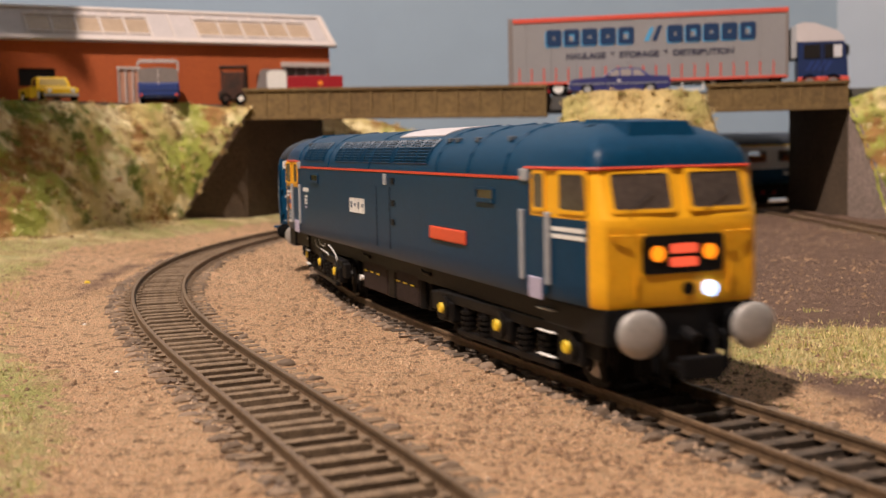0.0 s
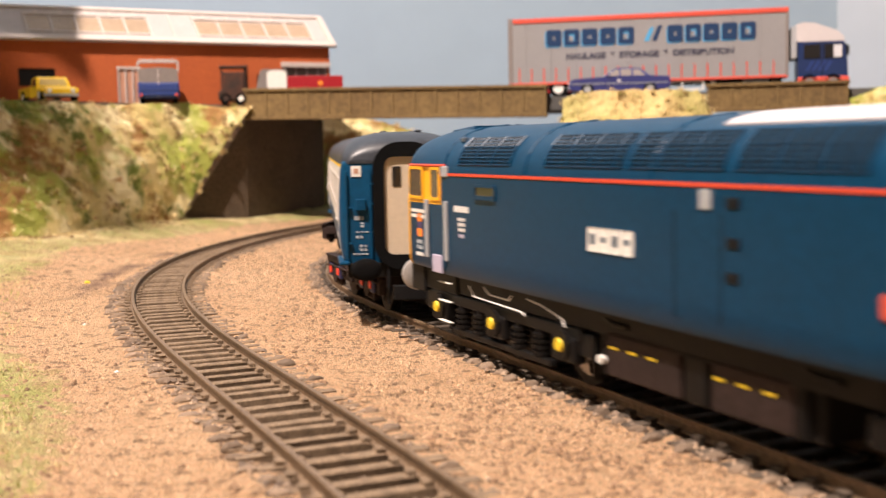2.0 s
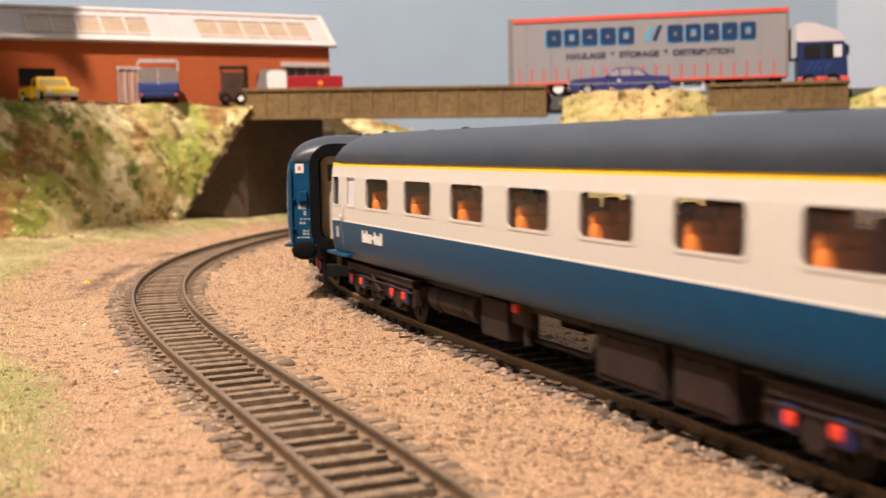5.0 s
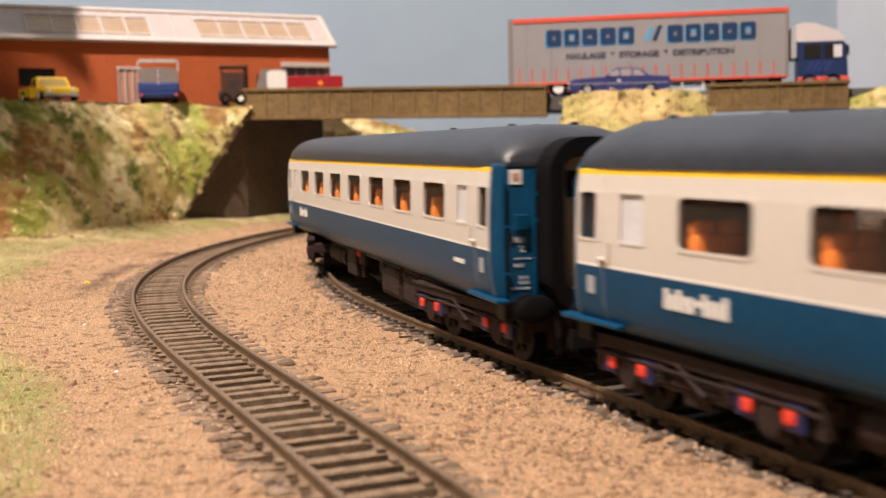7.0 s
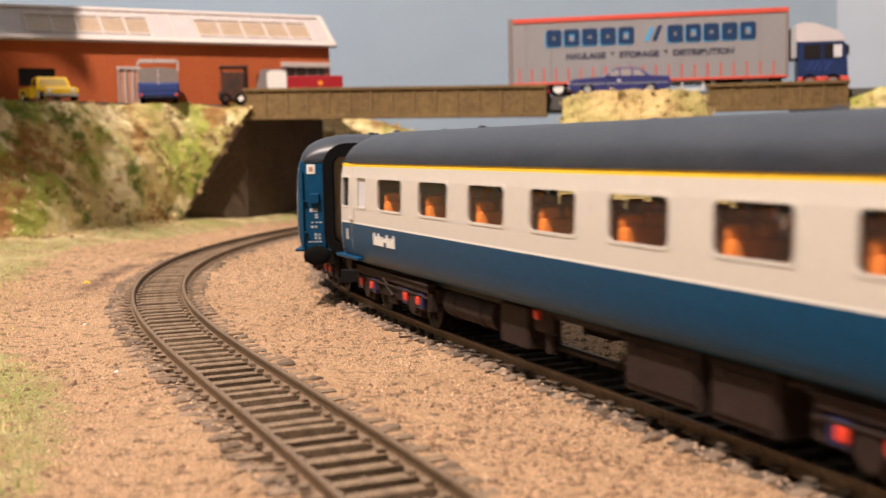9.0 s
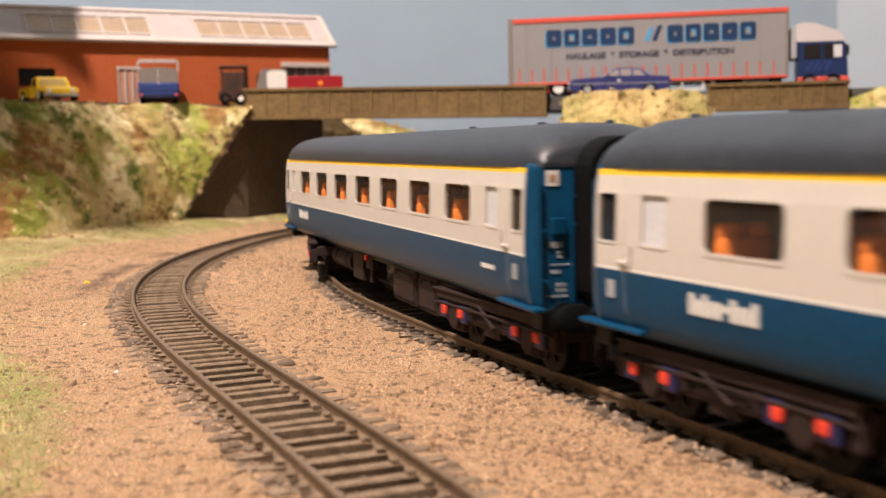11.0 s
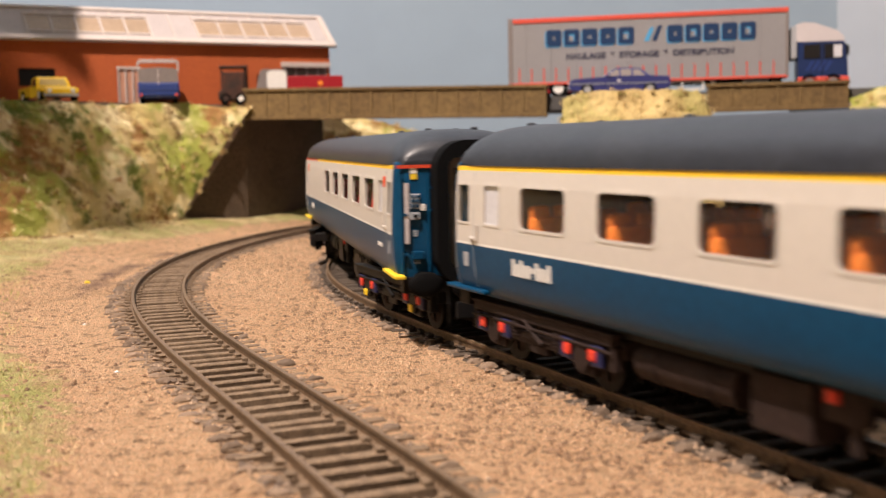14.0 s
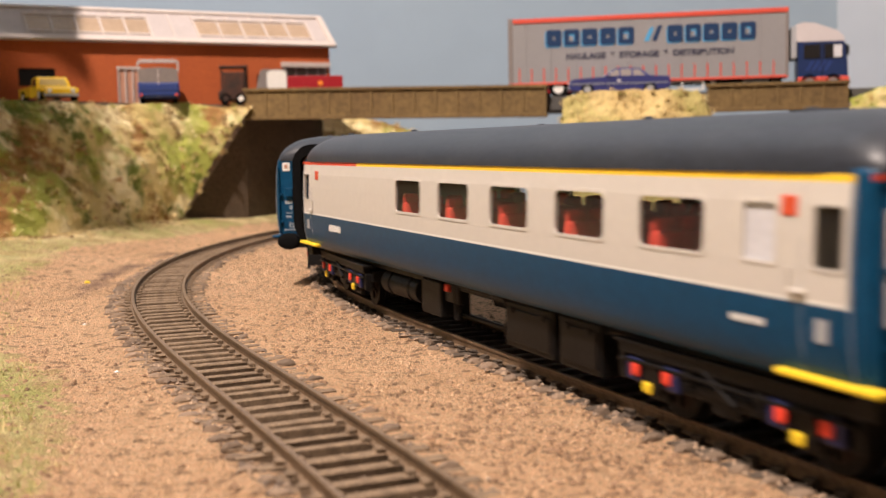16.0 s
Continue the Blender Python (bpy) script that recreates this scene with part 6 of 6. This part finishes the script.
    part("lintel", block(214, 249.8, -2.0, 0.4, 25.9, 29.4, 0.4), "roof_frame", wr, "white lintel board")
    for x in (217, 225, 233, 241, 247):
        part("mullion", block(x - 0.4, x + 0.4, 0.2, 0.9, 19, 26), "roof_sheet", wr)
    part("sill", block(214, 249.6, -0.6, 0.9, 18.2, 19), "roof_frame", wr)
    return t


build_workshop()


# ---- road vehicles ----
def wheel(parent, x, y, r, wide, sgn, rim="van_grey"):
    bm = bmesh.new()
    rod(bm, (x, y, r), (x, y + sgn * wide, r), r, 18)
    w = part("wheel", bm, "rubber", parent)
    bm = bmesh.new()
    rod(bm, (x, y + sgn * wide, r), (x, y + sgn * (wide + 0.25), r), r * 0.55, 14)
    part("rim", bm, rim, w)


def strip_body(outline, half, taper):
    """A body from a side outline (x, z), its flanks leaning in above the waist: taper(z) scales the half width."""
    bm = bmesh.new()
    ring_ = lambda s: [(x, s * half * taper(z), z) for x, z in outline]
    loft(bm, [ring_(-1), ring_(-0.92), ring_(0.92), ring_(1)])
    return bm


def build_saloon():
    t = thing("car", "dark blue saloon car parked on the road", "car", m=mm(113.5, 729, ROAD + 0.02, 0, 0, 174))
    t.scale = (0.97, 1.0, 0.88)
    low = [(-32, 5), (-32.6, 8.5), (-31.6, 12.2), (-18, 13.0), (8, 12.8), (29, 11.4), (32, 9.6), (32.4, 5.5), (30, 3.2), (26, 3.0), (-28, 3.0)]
    part("body", strip_body(low, 11.2, lambda z: 1.0 if z < 9 else 0.96), "car_blue", t, "glossy dark blue bodywork", smooth=True)
    top = [(-20, 12.6), (-13.5, 18.2), (-9, 18.9), (2, 18.8), (10.5, 12.4)]
    part("cabin", strip_body(top, 10.6, lambda z: 1.0 - 0.028 * max(0, z - 12.6)), "car_blue", t, smooth=True)
    for sgn in (-1, 1):
        # Opaque grey stands in for the light seen in the side windows.
        for pts in ([(-16.6, 13.2), (-12.8, 17.4), (-8.8, 17.9), (-8.8, 13.2)], [(-7.6, 13.2), (-7.6, 17.9), (-0.8, 17.9), (-0.8, 13.2)], [(0.2, 13.2), (0.2, 17.8), (2.2, 17.7), (7.8, 13.2)]):
            part("side_window", plate(pts, lambda a, b, q, sgn=sgn: (a, sgn * (10.6 * (1 - 0.028 * (b - 12.6)) + q), b), 0.2), "van_grey", t, "side window, the light in its glass put into the grey")
        part("trim_strip", block(-31, 31, *sorted((sgn * 11.0, sgn * 11.4)), 7.6, 8.2), "grey_paint", t, "pale side strip")
        part("mirror", block(6.2, 7.6, *sorted((sgn * 10.8, sgn * 12.4)), 12.8, 14.2, 0.3), "car_blue", t)
        for x in (-19.5, 20.5):
            wheel(t, x, sgn * 9.0, 4.1, 2.3, sgn, "grey_paint")
        part("headlamp", block(31.0, 32.5, *sorted((sgn * 6, sgn * 10)), 7.8, 9.8, 0.2), "frosted", t, "pale headlamp")
        part("door_mark", block(-0.5, 1.3, *sorted((sgn * 11.1, sgn * 11.42)), 9.2, 10.8, 0.1), "white", t, "small white door marking")
    # Pale colour stands in for the reflection in the windscreen.
    part("windscreen", plate([(-9, 0), (9, 0), (7.6, 1), (-7.6, 1)], lambda a, b, q: (10.2 - 7.6 * b + 0.6 * q, a, 12.9 + 5.2 * b + q), 0.25), "frosted", t, "windscreen with its reflection put into the colour")
    part("rear_window", plate([(-9, 0), (9, 0), (7.6, 1), (-7.6, 1)], lambda a, b, q: (-19.2 + 5.4 * b - 0.6 * q, a, 13.1 + 4.6 * b + q), 0.25), "dark_glass", t)
    part("bumper", block(31.5, 33.2, -10.4, 10.4, 4.0, 6.2, 0.4), "grey_paint", t)
    part("bumper", block(-33.4, -31.8, -10.4, 10.4, 4.6, 6.8, 0.4), "grey_paint", t)


build_saloon()


def build_lorry():
    t = thing("articulated_lorry", "grey curtain-sided articulated lorry with blue and white cab", "lorry", m=mm(45.5, 760, ROAD + 0.02, 0, 0, -13.7))
    tr = part("trailer_body", block(0.6, 177, 0.6, 33, 9.6, 51.8, 0.4), "curtain", t, "grey curtain-sided trailer body with red edging")
    part("top_rail", block(3.5, 177.4, 0.0, 1.2, 48.9, 51.9, 0.2), "trim_red", tr, "red top rail")
    part("rear_post", block(0, 3.0, 0.1, 33.4, 9.6, 52.4, 0.3), "van_grey", tr)
    part("front_post", block(175.6, 177.6, 0.1, 33.4, 9.2, 52.2, 0.3), "van_grey", tr)
    part("side_rail", block(0.4, 177.4, 0.1, 1.0, 8.6, 10.2, 0.2), "trim_red", tr, "dull red chassis rail")
    strap = None
    for k in range(21):
        u = 7.5 + 8.05 * k
        if strap is None:
            strap = part("strap", block(-0.45, 0.45, 0.25, 0.75, 9.8, 19.2), "trim_red", tr, "red curtain strap")
            strap.matrix_basis = mm(u, 0, 0)
        else:
            again(strap, tr, mm(u, 0, 0))
    for k in range(10):
        bm = bmesh.new()
        pipe(bm, [(12 + 16.5 * k, 0.55, 10), (12 + 16.5 * k, 0.5, 48.5)], 0.22, 4)
        part("curtain_fold", bm, "curtain", tr)
    # the firm's name as plain blocks in its colours
    def block_word(u0, u1, n, z, h, mat, shade):
        w = (u1 - u0) / n
        for k in range(n):
            a = u0 + k * w
            if shade:
                part("logo_shade", ring([(x + a + w * 0.46 - 0.7, b + z - 0.7) for x, b in rounded(w * 0.86, h, 1.5)], [(x + a + w * 0.46 - 0.7, b + z - 0.7) for x, b in rounded(w * 0.30, h * 0.36, 0.8)], lambda a, b, q: (a, 0.55 - q, b), 0.2), "letter_cyan", tr)
            part("logo_block", ring([(x + a + w * 0.46, b + z) for x, b in rounded(w * 0.86, h, 1.5)], [(x + a + w * 0.46, b + z) for x, b in rounded(w * (0.16, 0.30, 0.22)[k % 3], h * (0.22, 0.42, 0.18)[k % 3], 0.6)], lambda a, b, q: (a, 0.45 - q, b), 0.3), mat, tr, "dark blue logo block")
    block_word(25, 83.5, 5, 38.6, 10.8, "letter_blue", True)
    block_word(103.0, 159.0, 5, 38.6, 10.8, "letter_blue", True)
    for k in range(2):
        part("logo_block", plate([(88.5 + 5 * k, 34.5), (91.5 + 5 * k, 34.5), (95.0 + 5 * k, 43 + k), (92.4 + 5 * k, 43 + k)], lambda a, b, q: (a, 0.5 - q, b), 0.25), "letter_cyan" if k == 0 else "letter_blue", tr)
    text("HAULAGE  *  STORAGE  *  DISTRIBUTION", 5.2, "letter_grey", tr, Matrix.Translation((91.5 * S, 0.45 * S, 26.2 * S)) @ Euler((radians(90), 0, 0)).to_matrix().to_4x4(), "lettering", 0.08, 1.10, 0.22)
    # chassis
    part("chassis", block(3, 174, 10, 24, 6.5, 9.4), "black", t)
    part("under_panel", block(4, 60, 2.5, 4.5, 3.5, 8.8, 0.3), "bed_red", t, "dark red side panel")
    for x in (18, 33, 48):
        for y, s in ((2.5, -1), (30.5, 1)):
            wheel(t, x, y + (2.6 if s < 0 else -2.6), 6.2, 3.6, s, "white")
    g = part("side_guard", block(84, 126, 1.2, 1.9, 7.2, 8.2), "white", t, "white tubular side guard")
    part("guard_rail", block(84, 126, 1.2, 1.9, 2.4, 3.4), "white", g)
    for x in (84, 98, 112, 125):
        part("guard_post", block(x, x + 1, 1.2, 1.9, 2.6, 8.6), "white", g)
    part("landing_leg", block(130, 133, 6, 9, 0.2, 8), "white", t)
    part("fuel_tank", block(150, 166, 4, 10, 3, 8.5, 0.8), "grey_paint", t)
    # tractor
    def cab_side(pts, half0, half1):
        bm = bmesh.new()
        loft(bm, [[(x, 17 - half0, z) for x, z in pts], [(x, 17 + half1, z) for x, z in pts]])
        return bm
    low = [(183, 4.5), (183, 30), (213.5, 30), (215.4, 20), (216, 12), (216, 4.5)]
    cab = part("cab", cab_side(low, 16, 16), "cab_navy", t, "navy lorry cab with white roof fairing")
    fair = [(182, 30.1), (182, 41.0), (187, 42.2), (194, 41.5), (209, 36.5), (213.0, 33), (213.8, 30.1)]
    cab.matrix_basis = Matrix.Translation((183 * 0.1 * S, 0, 0)) @ Matrix.Diagonal((0.9, 1, 1, 1))
    part("fairing", cab_side(fair, 15.8, 15.8), "pale_panel", cab, "white sloping roof fairing")
    part("rear_fairing", block(178.5, 182.5, 2.5, 31.5, 20, 40, 0.6), "grey_paint", cab)
    part("side_window", block(200.5, 212.3, 0.6, 1.1, 19.5, 28.4, 0.3), "dark_glass", cab, "dark cab door window")
    # Painted highlight: a pale plate in place of the glint on the door window.
    part("window_glint", block(206.5, 212.0, 0.4, 0.7, 20.0, 27.6, 0.2), "frosted", cab)
    part("side_window", block(187, 198, 0.6, 1.1, 19.5, 28.4, 0.3), "dark_glass", cab)
    part("door_line", block(199.0, 199.5, 0.6, 1.05, 8, 29), "black", cab)
    for k in range(4):
        part("livery_stripe", plate([(188 + 4 * k, 12), (190 + 4 * k, 12), (194 + 4 * k, 18), (192 + 4 * k, 18)], lambda a, b, q: (a, 1.0 - q, b), 0.2), "van_blue", cab)
    part("wind_screen", block(214.2, 215.2, 3, 31, 19.5, 28.5, 0.3), "dark_glass", cab)
    part("mirror", block(214.5, 216.5, -1.8, 0.8, 21, 27, 0.3), "black", cab)
    part("bumper", block(183, 217, 0.6, 33.4, 2.6, 8.4, 0.5), "trim_red", cab, "red bumper and skirt")
    for x in (190, 204):
        wheel(t, x, 3.6, 5.0, 3.0, -1, "van_grey")
        wheel(t, x, 30.4, 5.0, 3.0, 1, "van_grey")
    for k in range(3):
        part("grille_bar", block(215.8, 216.4, 7, 27, 9 + 2.6 * k, 10.4 + 2.6 * k, 0.2), "black", cab)


build_lorry()


def build_yellow_pickup():
    t = thing("pickup_truck", "bright yellow old pickup truck parked by the workshop", "truck", m=mm(-230, 676, ROAD + 0.02, 0, 0, -56))
    t.scale = (0.92, 0.92, 0.92)
    hood = [(12, 3), (12, 9.6), (25, 9.2), (28, 7.6), (28.4, 3)]
    cab_ = [(-2, 3), (-2, 9.8), (-0.5, 15.2), (2, 16.2), (8.5, 16.0), (12.2, 9.8), (12.4, 3)]
    part("bonnet", strip_body(hood, 10.2, lambda z: 1 - 0.02 * max(0, z - 5)), "van_yellow", t, "rounded yellow bonnet", smooth=True)
    part("cab", strip_body(cab_, 11.2, lambda z: 1 - 0.022 * max(0, z - 8)), "van_yellow", t, "yellow cab", smooth=True)
    bm = bmesh.new()
    box(bm, -30, -2.6, -11, 11, 4.0, 5.2, 0.2)
    box(bm, -30, -2.6, -11.2, -10.2, 4.0, 10, 0.2)
    box(bm, -30, -2.6, 10.2, 11.2, 4.0, 10, 0.2)
    box(bm, -30.5, -29.5, -11, 11, 4.0, 10, 0.2)
    part("load_bed", bm, "van_yellow", t, "open yellow load bed")
    part("windscreen", plate([(-8.8, 0.1), (8.8, 0.1), (7.6, 0.9), (-7.6, 0.9)], lambda a, b, q: (12.2 - 3.5 * b + q, a, 10.0 + 5.6 * b), 0.25), "pickup_glass", t, "windscreen with its reflection put into the colour")
    for sgn in (-1, 1):
        part("side_window", plate([(1, 10.4), (1.8, 14.8), (7.4, 14.8), (10.4, 10.4)], lambda a, b, q, sgn=sgn: (a, sgn * (11.2 * (1 - 0.022 * (b - 8)) + q), b), 0.2), "dark_glass", t)
        bm = bmesh.new()
        rod(bm, (28.2, sgn * 7.2, 6.4), (28.9, sgn * 7.2, 6.4), 1.4, 12)
        part("headlamp", bm, "white", t, "round pale headlamp")
        for x in (-19, 20):
            wheel(t, x, sgn * 8.8, 4.0, 2.6, sgn, "white")
        part("mudguard", block(14.5, 25.5, *sorted((sgn * 9.4, sgn * 12.0)), 5.6, 8.4, 1.0), "van_yellow", t)
    part("bumper", block(28.4, 29.6, -10.6, 10.6, 3.0, 4.6, 0.3), "grey_paint", t)


build_yellow_pickup()


def build_tilt_lorry():
    t = thing("small_lorry", "small blue lorry with grey canvas tilt seen end-on", "lorry", m=mm(-174, 712, ROAD + 0.02, 0, 0, 14))
    bm = block(-12.5, 12.5, 0, 34, 3.5, 13.0, 0.8)
    part("body", bm, "van_blue", t, "dark blue lorry body")
    bm = bmesh.new()
    arc = [(-12, 13), (-12, 20), (-10, 21.6), (0, 22.2), (10, 21.6), (12, 20), (12, 13)]
    loft(bm, [[(x, 0.4, z) for x, z in arc], [(x, 33, z) for x, z in arc]])
    part("tilt", bm, "van_grey", t, "grey canvas tilt", smooth=False)
    bm = bmesh.new()
    pipe(bm, [(-12.2, 0.2, 20), (-12.2, 0.2, 25.2), (-10.8, 0.2, 26.4), (10.8, 0.2, 26.4), (12.2, 0.2, 25.2), (12.2, 0.2, 20)], 0.55)
    pipe(bm, [(-12.2, 14, 20), (-12.2, 14, 25.2), (-10.8, 14, 26.4), (10.8, 14, 26.4), (12.2, 14, 25.2), (12.2, 14, 20)], 0.55)
    part("roof_rack", bm, "roof_sheet", t, "pale hoop frame above the tilt")
    part("tail_seam", block(-0.3, 0.3, -0.3, 0.4, 4, 21), "roof_sheet", t)
    part("tail_board", block(-11.4, 11.4, -0.5, 0.2, 5.0, 11.6, 0.2), "van_blue", t)
    part("tail_ledge", block(-12, 12, -0.8, 0.4, 8.0, 8.7, 0.1), "van_blue", t)
    for sgn in (-1, 1):
        for y in (7, 27):
            bm = bmesh.new()
            rod(bm, (sgn * 8.6, y, 4.0), (sgn * 11.4, y, 4.0), 4.0, 16)
            part("wheel", bm, "rubber", t)
        part("tail_lamp", block(sgn * 10.6 - 0.8, sgn * 10.6 + 0.8, -0.9, -0.3, 4.6, 6.0), "plate_red", t)


build_tilt_lorry()


def build_forklift():
    t = thing("forklift", "small dark forklift truck at the end of the bridge", "forklift", m=mm(-133.5, 744, ROAD + 0.02, 0, 0, 12))
    part("body", block(-8, 8, 0, 16, 2.0, 9.5, 0.8), "fork_dark", t, "dark grimy body")
    bm = bmesh.new()
    for x in (-7.6, 7.2):
        for y in (0.5, 15):
            box(bm, x, x + 0.9, y, y + 0.9, 9, 23.5)
    part("guard_posts", bm, "fork_dark", t)
    part("guard_roof", block(-8.4, 8.6, -0.6, 16.6, 23.2, 24.6, 0.3), "fork_dark", t, "dark overhead guard")
    part("mast", block(8.4, 9.6, 3, 13, 1.5, 25.5, 0.2), "fork_dark", t)
    part("seat", block(-5.5, 3, 4, 12, 9.5, 15.5, 0.8), "seat_red", t, "dull red seat")
    part("counterweight", block(-9.5, -6.5, 1.5, 14.5, 3, 8.5, 0.8), "fork_dark", t)
    part("front_panel", block(-6.6, 7.0, -0.5, 0.4, 3.0, 20.5, 0.3), "fork_dark", t, "dark rusty front panel")
    part("fork_arm", block(9.2, 19, 4, 5.2, 1.2, 2.0), "fork_dark", t)
    part("fork_arm", block(9.2, 19, 11, 12.2, 1.2, 2.0), "fork_dark", t)
    for x in (-5, 4.5):
        wheel(t, x, 1.0, 3.4, 1.8, -1, "white" if x > 0 else "fork_dark")
        wheel(t, x, 15.0, 3.4, 1.8, 1, "white")


build_forklift()


def build_dropside():
    t = thing("dropside_lorry", "white-cabbed dropside lorry with dark red bed", "lorry", m=mm(-121, 760, ROAD + 0.02, 0, 0, 9))
    cab_ = [(0, 3.5), (-0.4, 10), (2.6, 22.0), (4.0, 23.0), (19, 23.0), (20, 22), (20, 3.5)]
    bm = bmesh.new()
    loft(bm, [[(x, y, z) for x, z in cab_] for y in (0, 18)])
    c = part("cab", bm, "van_grey", t, "grey and white lorry cab")
    part("cab_side", plate([(a + 13.3, b + 15.6) for a, b in rounded(13.0, 13.0, 3.0)], lambda a, b, q: (a, -q, b), 0.6), "white", c, "white rounded cab side panel")
    part("windscreen", block(0.4, 1.6, 2, 16, 11, 20, 0.2), "dark_glass", c)
    part("chassis", block(2, 56, 4, 14, 3.5, 6), "black", t)
    bm = bmesh.new()
    box(bm, 20, 57, 0, 1, 7, 18.4, 0.2)
    box(bm, 20, 57, 17, 18, 7, 18.4, 0.2)
    box(bm, 20, 21, 1, 17, 7, 18.4, 0.2)
    box(bm, 56, 57, 1, 17, 7, 18.4, 0.2)
    box(bm, 20, 57, 0, 18, 6.2, 7.2, 0.2)
    b = part("load_bed", bm, "bed_red", t, "dark red dropside bed")
    for x in (24, 32, 40, 48, 55):
        part("bed_post", block(x - 0.4, x + 0.4, -0.5, 0.2, 7, 18.0), "bed_red", b)
    part("bed_emblem", plate([(a + 42.0, b + 13.5) for a, b in rounded(3.4, 3.4, 1.6)], lambda a, b, q: (a, -0.2 - q, b), 0.3), "seat_orange", b, "small orange emblem")
    part("toolbox", block(17.5, 23, 0.2, 6, 10, 17.0, 0.3), "black", t)
    for x in (9, 46):
        wheel(t, x, 2.8, 4.4, 2.6, -1)
        wheel(t, x, 15.2, 4.4, 2.6, 1)


build_dropside()
# ---- the train's run along the main line ----
CLOCK = [0, 1, 2, 3, 4.2, 6.3, 7, 8, 9.2, 11.3, 12, 13, 14, 15, 16]
PLACE = [467.11, 394.59, 321.87, 248.28, 159.81, 4.83, -46.9, -120.4, -206.82, -358.2, -408.72, -480.66, -552.48, -623.9, -697.6]
BEHIND = [274.54, 557.54, 833.25, 1111.89, 1391.5]


def chord(s, half):
    """Pose of a vehicle whose two bogie centres sit on the line, its front towards smaller s."""
    ax, ay, _ = on(MAIN, s - half)
    bx, by, _ = on(MAIN, s + half)
    return (ax + bx) / 2, (ay + by) / 2, math.atan2(ay - by, ax - bx)


def run_train():
    train = [(loco, 0.0, 74, 7.2)] + [(c, b, 97, 6.0) for b, c in zip(BEHIND, (coach, first_copies[0], first_copies[1], brake_coach, last_copy))]
    for ob, behind, half, r in train:
        rows, bogies = [], {b: [] for b in ob.children if b.name.startswith("bogie")}
        for k in range(33):
            t = k * 0.5
            s = float(np.interp(t, CLOCK, PLACE)) + behind
            x, y, a = chord(s, half)
            rows.append((t, mm(x, y, RAIL_TOP, 0, 0, math.degrees(a))))
            for b in bogies:
                side = 1 if b.matrix_basis.translation.x > 0 else -1
                h = on(MAIN, s - side * half)[2] + math.pi - a
                h = (h + math.pi) % (2 * math.pi) - math.pi
                bogies[b].append((t, mm(side * half, 0, 0, 0, 0, math.degrees(h))))
        walk(ob, rows)
        for b, br in bogies.items():
            wheels = [w for w in b.children if w.name.startswith("wheelset")]
            walk(b, br)
            for w in wheels:
                at = w.matrix_basis.translation.copy()
                spin = []
                for k in range(161):
                    t = k * 0.1
                    gone = PLACE[0] - float(np.interp(t, CLOCK, PLACE))
                    spin.append((t, Matrix.Translation(at) @ Euler((0, gone / r, 0)).to_matrix().to_4x4()))
                walk(w, spin)


def motions():
    run_train()


motions()
